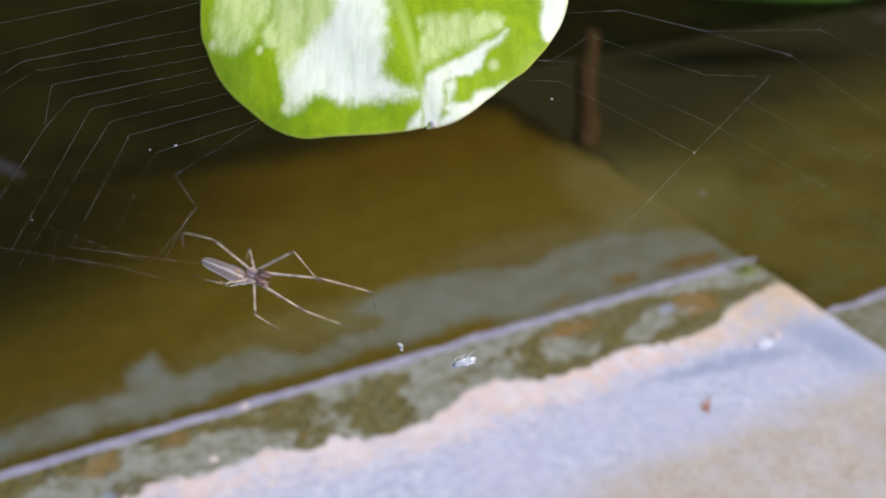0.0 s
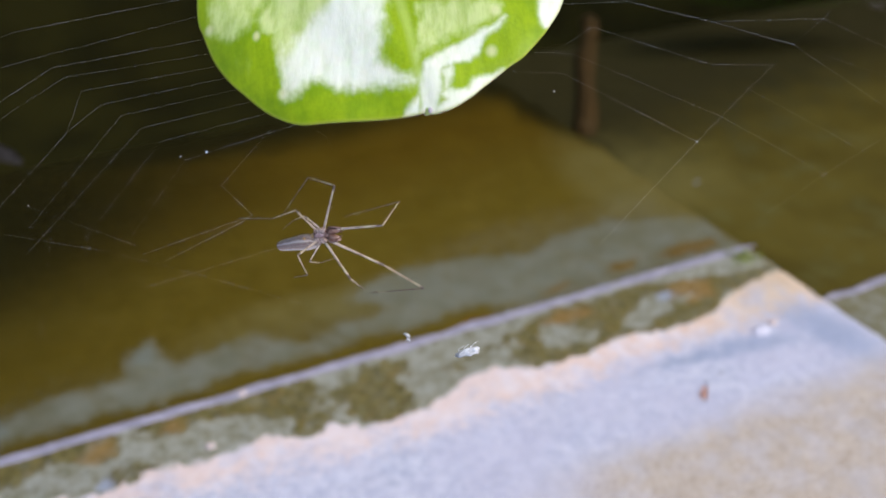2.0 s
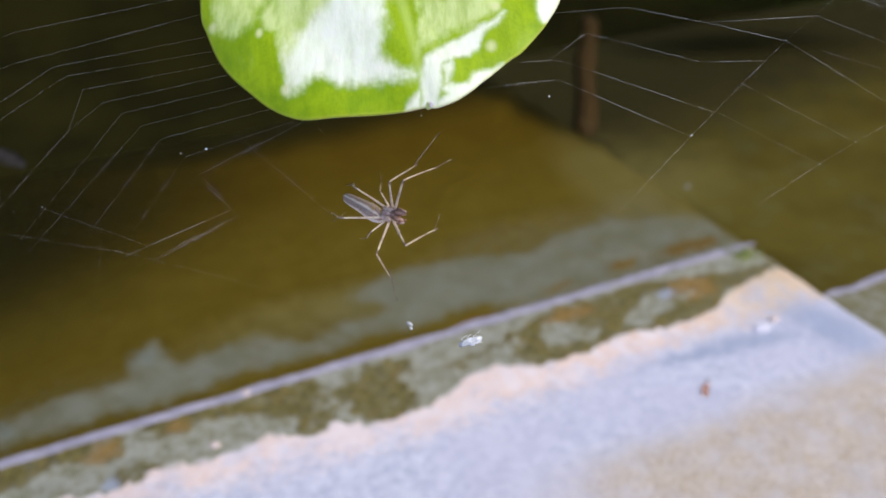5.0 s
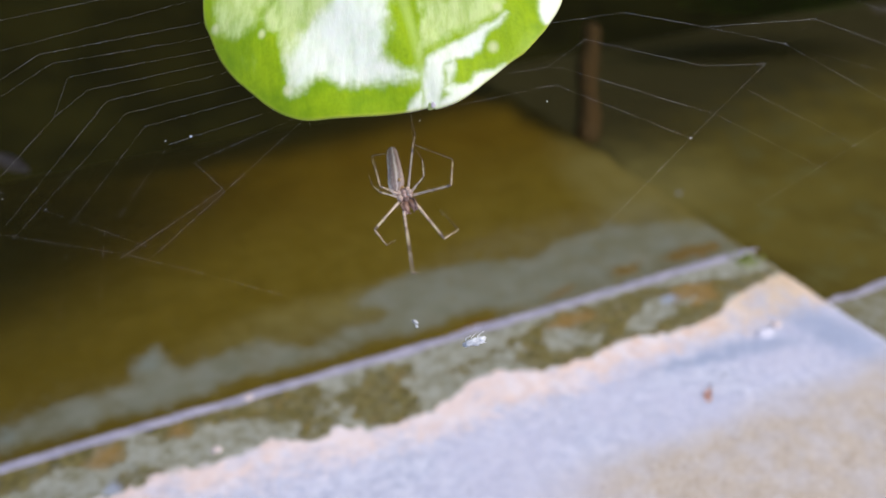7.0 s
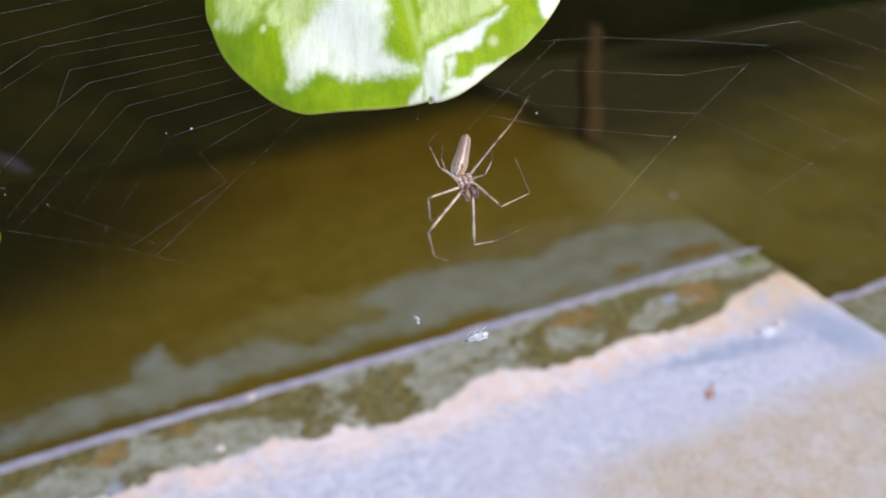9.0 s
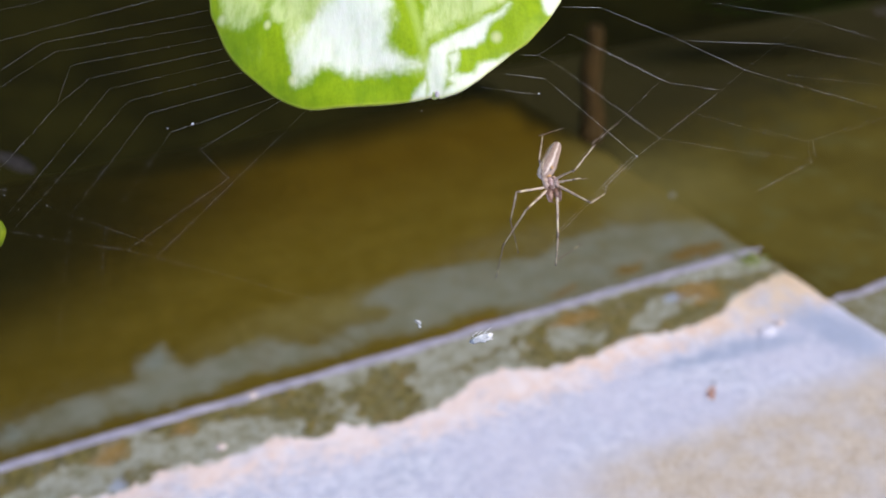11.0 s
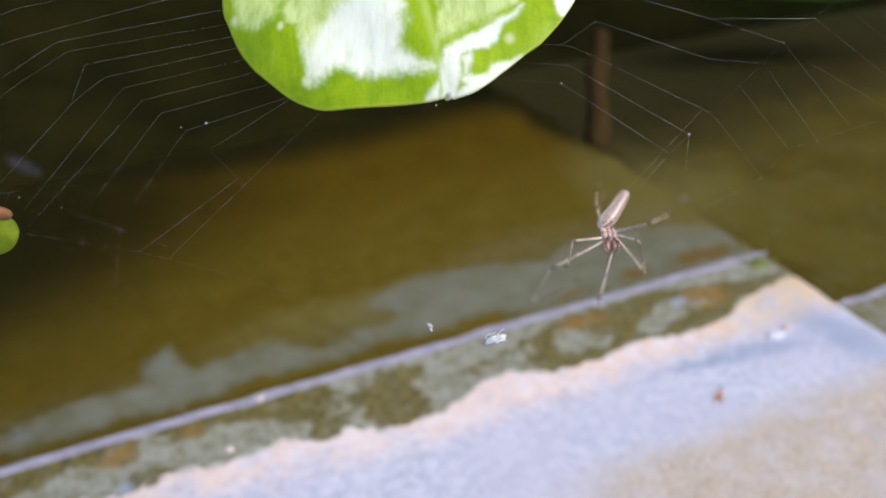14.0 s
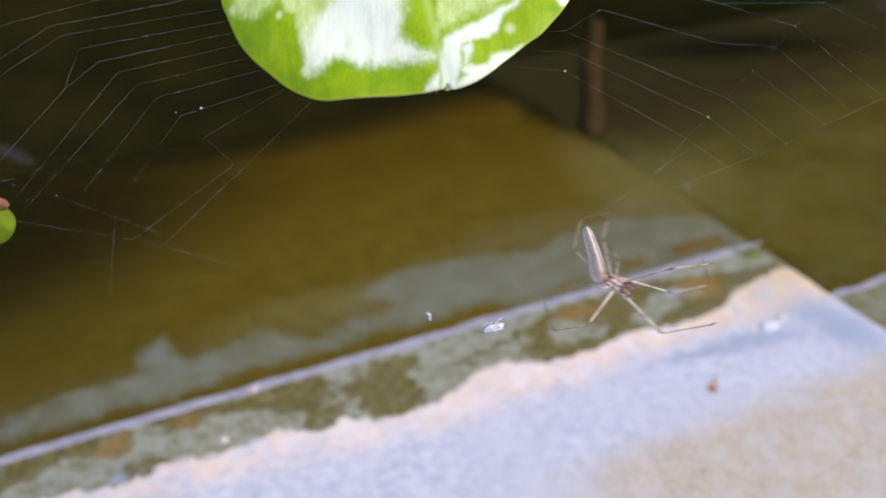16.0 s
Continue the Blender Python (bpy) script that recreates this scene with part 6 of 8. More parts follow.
    walk(legs["a1"][2], [(0, pose(0.01475, -0.0012, -0.00219, -0, 62, -83)), (0.267, pose(0.01335, -0.00049, -0.0041, -1, 63, -36)), (0.5, pose(0.01194, 0.00022, -0.00602, 0, 64, 12)), (1, pose(0.01186, 0.00117, -0.00597, 137, 80, -154)), (1.267, pose(0.00911, 0.00046, -0.00649, -165, 56, -154)), (1.5, pose(0.00637, -0.00026, -0.00701, -128, 39, 179)), (1.733, pose(0.00692, 0.00146, -0.00672, -62, 11, -154)), (2, pose(0.00747, 0.00318, -0.00644, -5, -24, -167)), (2.267, pose(0.0075, 0.00364, -0.00617, 40, 12, 174)), (2.5, pose(0.00753, 0.0041, -0.0059, 93, 51, -170)), (3, pose(0.00764, 0.004, -0.00598, 37, 33, 159)), (3.267, pose(0.00568, 0.00267, -0.0058, 97, 42, 164)), (3.5, pose(0.00371, 0.00135, -0.00562, 163, 42, 178)), (4, pose(0.00455, 0.0016, -0.00611, 88, 37, 157)), (5.267, pose(0.00426, -0.00009, -0.0059, 145, 50, 167)), (6.5, pose(0.00396, -0.00178, -0.00569, -149, 49, -171)), (6.667, pose(0.00385, 0.00065, -0.0053, 143, 54, 158)), (6.8, pose(0.00373, 0.00308, -0.00491, 85, 38, 139)), (6.9, pose(0.00408, 0.00267, -0.00537, 42, 25, 158)), (7, pose(0.00443, 0.00226, -0.00583, -1, 27, -179)), (7.267, pose(0.00491, 0.00162, -0.00623, 29, 33, 137)), (7.5, pose(0.0054, 0.00097, -0.00664, 51, 55, 93)), (7.733, pose(0.00487, 0.00349, -0.0041, -90, 66, -76)), (8, pose(0.00435, 0.00601, -0.00155, -84, 10, -105)), (8.5, pose(0.00794, -0.00051, -0.00718, -37, 7, -135)), (8.733, pose(0.0068, 0.00115, -0.00669, -1, 11, 174)), (9, pose(0.00566, 0.00281, -0.0062, 21, 42, 128)), (9.2, pose(0.005, 0.00241, -0.00609, 18, 45, 158)), (11.3, pose(0.00767, 0.00057, -0.00717, 33, 22, 141)), (11.4, pose(0.00813, 0.0007, -0.00715, 13, 37, 163)), (11.5, pose(0.00859, 0.00083, -0.00713, -3, 57, -176)), (12, pose(0.00998, 0.00119, -0.00682, 10, 11, 163)), (12.5, pose(0.01331, 0.00324, -0.00363, -0, 11, 179)), (12.667, pose(0.01136, 0.00264, -0.00476, 35, 23, 143)), (12.833, pose(0.00942, 0.00204, -0.0059, 62, 51, 114)), (13, pose(0.00747, 0.00144, -0.00704, 68, 86, 74)), (13.267, pose(0.01068, 0.00181, -0.00528, 15, 82, 60)), (13.5, pose(0.01389, 0.00217, -0.00353, -15, 78, 68)), (13.6, pose(0.01225, 0.00245, -0.00451, -71, 57, -35)), (13.7, pose(0.01062, 0.00273, -0.00549, -56, 31, -75)), (13.8, pose(0.00898, 0.00301, -0.00647, -29, 17, -114)), (13.9, pose(0.00885, 0.00223, -0.00674, -11, 43, -140)), (14, pose(0.00872, 0.00145, -0.00702, -10, 73, -175)), (14.5, pose(0.01098, 0.00293, -0.00586, 0, 26, 175)), (14.733, pose(0.00955, 0.00205, -0.00648, 16, 14, 147)), (15, pose(0.00811, 0.00116, -0.00711, 36, 11, 119)), (15.5, pose(0.00362, 0.00257, -0.00511, 34, 14, 162)), (15.733, pose(0.00643, 0.00057, -0.00603, 70, 26, 168)), (16, pose(0.00923, -0.00143, -0.00695, 111, 33, -177))])
    walk(legs["a2"][0], [(0, pose(0.0019, 0.00085, -0.0001, 25, 6, 30)), (0.5, pose(0.0019, 0.00085, -0.0001, 27, -8, 43)), (1, pose(0.0019, 0.00085, -0.0001, 30, -27, 68)), (1.5, pose(0.0019, 0.00085, -0.0001, 0, -63, 134)), (1.733, pose(0.0019, 0.00085, -0.0001, 34, -43, 79)), (2, pose(0.0019, 0.00085, -0.0001, 37, -16, 51)), (2.5, pose(0.0019, 0.00085, -0.0001, 50, -19, 44)), (3, pose(0.0019, 0.00085, -0.0001, 47, -26, 75)), (3.5, pose(0.0019, 0.00085, -0.0001, 27, -51, 46)), (4, pose(0.0019, 0.00085, -0.0001, 60, -30, 38)), (6.5, pose(0.0019, 0.00085, -0.0001, 9, -61, 47)), (6.8, pose(0.0019, 0.00085, -0.0001, 73, -38, 34)), (7, pose(0.0019, 0.00085, -0.0001, 50, -20, 50)), (7.5, pose(0.0019, 0.00085, -0.0001, 72, -37, 49)), (8, pose(0.0019, 0.00085, -0.0001, 44, -33, 43)), (8.5, pose(0.0019, 0.00085, -0.0001, 60, -41, 28)), (9, pose(0.0019, 0.00085, -0.0001, 16, -6, 16)), (9.2, pose(0.0019, 0.00085, -0.0001, 28, -13, 22)), (11.3, pose(0.0019, 0.00085, -0.0001, 36, -10, 30)), (11.5, pose(0.0019, 0.00085, -0.0001, 41, -10, 40)), (12, pose(0.0019, 0.00085, -0.0001, 46, -25, 29)), (12.5, pose(0.0019, 0.00085, -0.0001, 70, -36, 32)), (13, pose(0.0019, 0.00085, -0.0001, 0, -64, 53)), (13.5, pose(0.0019, 0.00085, -0.0001, -0, -49, 44)), (13.8, pose(0.0019, 0.00085, -0.0001, 25, 1, 25)), (14, pose(0.0019, 0.00085, -0.0001, 26, 7, 25)), (14.5, pose(0.0019, 0.00085, -0.0001, 25, -15, 25)), (15, pose(0.0019, 0.00085, -0.0001, 11, -30, 18)), (15.5, pose(0.0019, 0.00085, -0.0001, -0, -21, 84)), (15.733, pose(0.0019, 0.00085, -0.0001, 3, -10, 48)), (16, pose(0.0019, 0.00085, -0.0001, 0, -0, 13))])
    walk(legs["a2"][1], [(0, pose(0.007, 0, 0, -38, 30, -97)), (0.5, pose(0.007, 0, -0, -47, 46, -114)), (0.733, pose(0.007, 0, -0, -15, 67, -37)), (1, pose(0.007, 0, -0, 29, 51, 53)), (1.167, pose(0.007, 0, -0, -34, 65, -37)), (1.333, pose(0.007, 0, -0, -65, 36, -96)), (1.5, pose(0.007, 0, 0, -58, 2, -128)), (1.667, pose(0.007, 0, -0, -20, -15, -170)), (1.833, pose(0.007, 0, -0, 20, -1, 148)), (2, pose(0.007, 0, -0, 45, 33, 118)), (2.5, pose(0.007, -0, 0, 58, 45, 94)), (3, pose(0.007, -0, 0, 29, 49, 61)), (3.267, pose(0.007, -0, 0, -148, 89, -149)), (3.5, pose(0.007, 0, -0, -119, 47, -152)), (4, pose(0.007, 0, 0, -109, 76, -119)), (6.5, pose(0.007, 0, 0, -149, 39, 175)), (6.667, pose(0.007, 0, 0, 160, 48, 160)), (6.8, pose(0.007, 0, 0, 106, 44, 141)), (7, pose(0.007, 0, -0, 61, 42, 121)), (7.5, pose(0.007, -0, -0, 124, 65, 144)), (8, pose(0.007, -0, 0, -176, 63, -178)), (8.5, pose(0.007, -0, 0, -124, 51, -145)), (8.733, pose(0.007, -0, 0, 127, 72, 141)), (9, pose(0.007, -0, 0, 60, 38, 110)), (9.2, pose(0.007, 0, -0, 59, 22, 141)), (11.3, pose(0.007, 0, -0, 83, 49, 129)), (11.5, pose(0.007, -0, 0, 71, 51, 118)), (11.733, pose(0.007, -0, 0, 131, 61, 152)), (12, pose(0.007, -0, 0, -171, 50, -176)), (12.267, pose(0.007, -0, 0, 126, 46, 150)), (12.5, pose(0.007, 0, 0, 81, 26, 138)), (13, pose(0.007, 0, -0, 159, 44, 172)), (13.5, pose(0.007, 0, -0, -176, 80, -176)), (13.8, pose(0.007, -0, 0, -176, 82, -176)), (13.867, pose(0.007, 0, 0, 84, 68, 128)), (13.933, pose(0.007, 0, -0, 50, 50, 140)), (14, pose(0.007, 0, -0, 19, 39, 161)), (14.267, pose(0.007, 0, -0, 43, 36, 137)), (14.5, pose(0.007, -0, 0, 68, 41, 114)), (15, pose(0.007, -0, 0, 88, 77, 99)), (15.5, pose(0.007, 0, -0, -10, 56, -23)), (16, pose(0.007, 0, 0, 0, 10, 27))])
    walk(legs["a2"][2], [(0, pose(0.00641, -0.00465, -0.00269, 111, 53, 177)), (0.267, pose(0.00595, -0.00404, -0.00329, 50, 41, 172)), (0.5, pose(0.0055, -0.00343, -0.00389, -1, 32, -179)), (0.733, pose(0.00727, -0.00038, -0.00405, 20, 27, 139)), (1, pose(0.00905, 0.00268, -0.00422, 41, 35, 97)), (1.167, pose(0.00725, 0.00037, -0.00287, 15, 22, 128)), (1.333, pose(0.00546, -0.00194, -0.00152, -13, 22, 161)), (1.5, pose(0.00367, -0.00424, -0.00018, -39, 37, -169)), (1.733, pose(0.00426, -0.00014, -0.00157, -17, 4, -178)), (2, pose(0.00486, 0.00397, -0.00297, 11, -23, 161)), (2.5, pose(0.00675, 0.00381, -0.00381, 33, 4, 144)), (3, pose(0.00871, 0.00308, -0.00409, 28, 12, 115)), (3.167, pose(0.00705, 0.00148, -0.00404, 54, 45, 98)), (3.333, pose(0.0054, -0.00013, -0.00399, 103, 79, 115)), (3.5, pose(0.00374, -0.00173, -0.00394, -115, 60, -135)), (4, pose(0.00636, -0.00118, -0.00523, -78, 87, -80)), (6.5, pose(0.00284, 0.00035, -0.00343, 179, 61, 179)), (6.8, pose(0.00397, 0.00248, -0.00372, 173, 52, 177)), (6.867, pose(0.0043, 0.00281, -0.00368, 105, 38, 135)), (6.933, pose(0.00462, 0.00314, -0.00364, 64, 6, 129)), (7, pose(0.00495, 0.00347, -0.0036, 24, -22, 145)), (7.267, pose(0.00504, 0.00241, -0.00424, 66, 17, 132)), (7.5, pose(0.00514, 0.00136, -0.00488, 124, 52, 158)), (8, pose(0.00458, -0.0001, -0.00483, 168, 62, 174)), (8.5, pose(0.00424, -0.00195, -0.00422, -104, 41, -135)), (8.667, pose(0.00467, 0.00003, -0.00392, -70, 5, -141)), (8.833, pose(0.00509, 0.00201, -0.00362, -31, -22, -166)), (9, pose(0.00551, 0.00399, -0.00332, 20, -22, 154)), (9.2, pose(0.00309, 0.00315, -0.00199, 40, 4, 147)), (11.3, pose(0.00474, 0.00277, -0.00405, 39, 39, 158)), (11.5, pose(0.00539, 0.00301, -0.00419, 21, -10, 153)), (11.733, pose(0.00446, 0.00139, -0.00416, 57, 13, 136)), (12, pose(0.00353, -0.00023, -0.00413, 95, 41, 136)), (12.5, pose(0.0034, 0.00327, -0.00235, 114, 44, 147)), (13, pose(0.00312, 0.00052, -0.00372, 176, 60, 177)), (13.5, pose(0.00608, -0.00006, -0.00532, -99, 70, -117)), (13.8, pose(0.00628, -0.00005, -0.00535, -66, 70, -86)), (13.867, pose(0.00519, 0.00042, -0.0047, 65, 67, 88)), (13.933, pose(0.0041, 0.00089, -0.00404, 49, 29, 122)), (14, pose(0.00302, 0.00136, -0.00339, 18, 4, 158)), (14.5, pose(0.00537, 0.00373, -0.00355, 19, 11, 167)), (15, pose(0.0068, 0.00122, -0.00526, 37, -9, 137)), (15.167, pose(0.0078, 0.00042, -0.00499, 50, 18, 100)), (15.333, pose(0.00881, -0.00038, -0.00473, 41, 48, 57)), (15.5, pose(0.00981, -0.00117, -0.00446, -9, 57, -21)), (15.733, pose(0.01078, 0.00062, -0.00268, -4, 58, 40)), (16, pose(0.01175, 0.00241, -0.00091, 0, 56, 101))])
    walk(legs["a3"][0], [(0, pose(0.0012, 0.00085, -0.0001, 51, -29, 85)), (0.5, pose(0.0012, 0.00085, -0.0001, 15, -31, 153)), (1, pose(0.0012, 0.00085, -0.0001, 24, -11, 113)), (1.5, pose(0.0012, 0.00085, -0.0001, 0, -45, 149)), (2, pose(0.0012, 0.00085, -0.0001, 53, -55, 94)), (2.5, pose(0.0012, 0.00085, -0.0001, 64, -56, 90)), (3, pose(0.0012, 0.00085, -0.0001, 35, -25, 122)), (3.267, pose(0.0012, 0.00085, -0.0001, 27, -14, 87)), (3.5, pose(0.0012, 0.00085, -0.0001, 15, -9, 53)), (3.733, pose(0.0012, 0.00085, -0.0001, 45, -31, 67)), (4, pose(0.0012, 0.00085, -0.0001, 82, -57, 65)), (6.5, pose(0.0012, 0.00085, -0.0001, 7, -39, 83)), (6.8, pose(0.0012, 0.00085, -0.0001, 66, -37, 58)), (7, pose(0.0012, 0.00085, -0.0001, 57, -37, 82)), (7.5, pose(0.0012, 0.00085, -0.0001, 76, -56, 76)), (7.733, pose(0.0012, 0.00085, -0.0001, 53, -24, 84)), (8, pose(0.0012, 0.00085, -0.0001, 37, 8, 80)), (8.5, pose(0.0012, 0.00085, -0.0001, 47, -32, 87)), (9, pose(0.0012, 0.00085, -0.0001, 52, -32, 43)), (9.2, pose(0.0012, 0.00085, -0.0001, 83, -55, 57)), (11.3, pose(0.0012, 0.00085, -0.0001, 57, -25, 52)), (11.5, pose(0.0012, 0.00085, -0.0001, 58, -27, 61)), (12, pose(0.0012, 0.00085, -0.0001, 75, -44, 50)), (12.5, pose(0.0012, 0.00085, -0.0001, 93, -60, 57)), (13, pose(0.0012, 0.00085, -0.0001, 0, -59, 99)), (13.5, pose(0.0012, 0.00085, -0.0001, 0, -45, 84)), (13.8, pose(0.0012, 0.00085, -0.0001, 66, -36, 33)), (14, pose(0.0012, 0.00085, -0.0001, 50, -6, 59)), (14.5, pose(0.0012, 0.00085, -0.0001, 42, -13, 78)), (15, pose(0.0012, 0.00085, -0.0001, 21, 9, 69)), (15.5, pose(0.0012, 0.00085, -0.0001, 0, -0, 101)), (16, pose(0.0012, 0.00085, -0.0001, 0, -44, 118))])
    walk(legs["a3"][1], [(0, pose(0.003, -0, -0, 12, 20, 155)), (0.167, pose(0.003, -0, -0, -20, 24, -169)), (0.333, pose(0.003, -0, -0, -48, 44, -137)), (0.5, pose(0.003, -0, 0, -65, 74, -104)), (0.733, pose(0.003, -0, 0, -5, 63, -21)), (1, pose(0.003, 0, 0, -0, 39, 10)), (1.5, pose(0.003, 0, 0, 21, 41, 30)), (2, pose(0.003, 0, 0, 55, 52, 98)), (2.5, pose(0.003, 0, 0, 64, 61, 110)), (3, pose(0.003, -0, 0, 0, 37, 39)), (3.167, pose(0.003, -0, 0, -21, 30, -16)), (3.333, pose(0.003, -0, 0, -27, 12, -62)), (3.5, pose(0.003, 0, 0, -18, -5, -105)), (3.667, pose(0.003, 0, 0, -42, 29, -81)), (3.833, pose(0.003, 0, 0, -58, 68, -66)), (4, pose(0.003, 0, 0, 110, 71, 129)), (6.5, pose(0.003, 0, 0, -100, 63, -139)), (6.8, pose(0.003, 0, 0, 152, 72, 161)), (6.9, pose(0.003, 0, 0, 45, 60, 63)), (7, pose(0.003, 0, -0, 23, 25, 52)), (7.5, pose(0.003, -0, -0, 25, 30, 43)), (8, pose(0.003, 0, 0, 0, 61, -10)), (8.5, pose(0.003, -0, -0, 49, 81, 62)), (9, pose(0.003, 0, 0, 60, 43, 85)), (9.2, pose(0.003, 0, 0, 47, 36, 66)), (11.3, pose(0.003, 0, 0, -172, 73, -175)), (11.5, pose(0.003, 0, 0, 167, 79, 171)), (12, pose(0.003, -0, -0, 151, 64, 162)), (12.5, pose(0.003, 0, 0, 114, 68, 133)), (13, pose(0.003, 0, 0, 168, 59, 174)), (13.5, pose(0.003, -0, -0, -169, 73, -173)), (13.8, pose(0.003, 0, 0, -177, 54, -178)), (14, pose(0.003, 0, 0, -81, 84, -91)), (14.5, pose(0.003, -0, 0, -0, 80, -0)), (15, pose(0.003, -0, 0, -0, 59, -17)), (15.5, pose(0.003, 0, 0, 0, 62, 9)), (16, pose(0.003, -0, 0, 127, 73, 142))])
    walk(legs["a3"][2], [(0, pose(0.00112, 0.00086, -0.00075, 10, 0, 155)), (0.267, pose(0.00198, 0.00014, -0.00143, -4, 23, -169)), (0.5, pose(0.00285, -0.00059, -0.00211, 0, 50, -128)), (0.667, pose(0.00346, -0.00029, -0.00188, -0, 51, -74)), (0.833, pose(0.00407, 0, -0.00164, -0, 51, -21)), (1, pose(0.00467, 0.00029, -0.0014, 0, 51, 33)), (1.5, pose(0.00444, 0.00083, -0.00144, 61, 53, 93)), (2, pose(0.00281, 0.00135, -0.00172, 45, 31, 102)), (2.5, pose(0.00262, 0.00101, -0.00192, 39, 32, 97)), (3, pose(0.00437, 0.00111, -0.00132, -0, 37, 65)), (3.167, pose(0.00373, 0.00003, -0.00082, 6, 24, 126)), (3.333, pose(0.00309, -0.00104, -0.00031, -3, 13, -178)), (3.5, pose(0.00245, -0.00212, 0.00019, -17, 14, -124)), (3.667, pose(0.00248, -0.00123, -0.00057, -35, 45, -85)), (3.833, pose(0.00252, -0.00034, -0.00132, 1, 75, -6)), (4, pose(0.00255, 0.00056, -0.00208, 66, 52, 102)), (5.267, pose(0.0024, -0.00005, -0.00202, -36, 84, -46)), (6.5, pose(0.00225, -0.00065, -0.00196, -57, 45, -114)), (6.667, pose(0.0023, -0.00022, -0.00203, -96, 77, -111)), (6.8, pose(0.00235, 0.00022, -0.00209, 102, 68, 126)), (7, pose(0.00423, 0.00158, -0.00091, 38, 42, 98)), (7.5, pose(0.00439, 0.0013, -0.0011, 50, 44, 95)), (7.733, pose(0.00421, 0.00056, -0.00152, 32, 58, 40)), (8, pose(0.00404, -0.00019, -0.00193, 0, 55, -27)), (8.5, pose(0.00315, 0.00029, -0.00218, 40, 66, 73)), (9, pose(0.00314, 0.00161, -0.00149, 74, 35, 129)), (9.2, pose(0.00371, 0.00163, -0.0013, 64, 32, 111)), (10.267, pose(0.00304, 0.00078, -0.00171, 91, 63, 110)), (11.3, pose(0.00238, -0.00006, -0.00211, -151, 77, -158)), (11.5, pose(0.00258, 0.00007, -0.00216, 129, 81, 138)), (12, pose(0.00209, 0.00029, -0.00198, 104, 59, 131)), (12.5, pose(0.00245, 0.00059, -0.00205, 71, 50, 105)), (13, pose(0.00186, 0.00013, -0.00188, 143, 61, 157)), (13.5, pose(0.00236, -0.00008, -0.0021, -140, 76, -150)), (13.8, pose(0.00169, -0.00004, -0.00177, -169, 58, -173)), (14, pose(0.003, -0.00022, -0.00219, -52, 72, -78)), (14.5, pose(0.00338, -0, -0.00217, -0, 76, -1)), (15, pose(0.00407, -0.00033, -0.00189, 0, 50, -41)), (15.5, pose(0.00403, 0.00016, -0.00194, 0, 55, 24)), (16, pose(0.00249, 0.00039, -0.0021, 74, 59, 108))])
    walk(legs["a4"][0], [(0, pose(0.0006, 0.00065, -0.0001, 34, -52, 131)), (0.5, pose(0.0006, 0.00065, -0.0001, 4, -34, 172)), (1, pose(0.0006, 0.00065, -0.0001, 19, -19, 134)), (1.5, pose(0.0006, 0.00065, -0.0001, -0, -55, 142)), (2, pose(0.0006, 0.00065, -0.0001, 80, -59, 55)), (2.5, pose(0.0006, 0.00065, -0.0001, 99, -73, 66)), (3, pose(0.0006, 0.00065, -0.0001, 68, -62, 82)), (3.5, pose(0.0006, 0.00065, -0.0001, 29, -53, 52)), (4, pose(0.0006, 0.00065, -0.0001, 90, -53, 50)), (6.5, pose(0.0006, 0.00065, -0.0001, 93, -79, 110)), (6.667, pose(0.0006, 0.00065, -0.0001, 99, -63, 68)), (6.8, pose(0.0006, 0.00065, -0.0001, 86, -48, 43)), (7, pose(0.0006, 0.00065, -0.0001, 61, -64, 100)), (7.5, pose(0.0006, 0.00065, -0.0001, 52, -67, 115)), (8, pose(0.0006, 0.00065, -0.0001, 39, -48, 112)), (8.5, pose(0.0006, 0.00065, -0.0001, -180, -76, -0)), (8.733, pose(0.0006, 0.00065, -0.0001, 65, -62, 99)), (9, pose(0.0006, 0.00065, -0.0001, 42, -29, 103)), (9.2, pose(0.0006, 0.00065, -0.0001, 86, -54, 51)), (10.267, pose(0.0006, 0.00065, -0.0001, 31, -45, 40)), (11.3, pose(0.0006, 0.00065, -0.0001, -20, -45, 24)), (11.4, pose(0.0006, 0.00065, -0.0001, 37, -45, 33)), (11.5, pose(0.0006, 0.00065, -0.0001, 96, -51, 38)), (12, pose(0.0006, 0.00065, -0.0001, 72, -63, 84)), (12.5, pose(0.0006, 0.00065, -0.0001, 36, -37, 129)), (13, pose(0.0006, 0.00065, -0.0001, 0, -54, 116)), (13.5, pose(0.0006, 0.00065, -0.0001, 0, -28, 148)), (13.667, pose(0.0006, 0.00065, -0.0001, 25, -60, 129)), (13.8, pose(0.0006, 0.00065, -0.0001, 115, -67, 43)), (14, pose(0.0006, 0.00065, -0.0001, 71, -36, 53)), (14.5, pose(0.0006, 0.00065, -0.0001, 73, -50, 47)), (15, pose(0.0006, 0.00065, -0.0001, 50, -70, 91)), (15.5, pose(0.0006, 0.00065, -0.0001, 0, -50, 159)), (16, pose(0.0006, 0.00065, -0.0001, 0, -36, 138))])
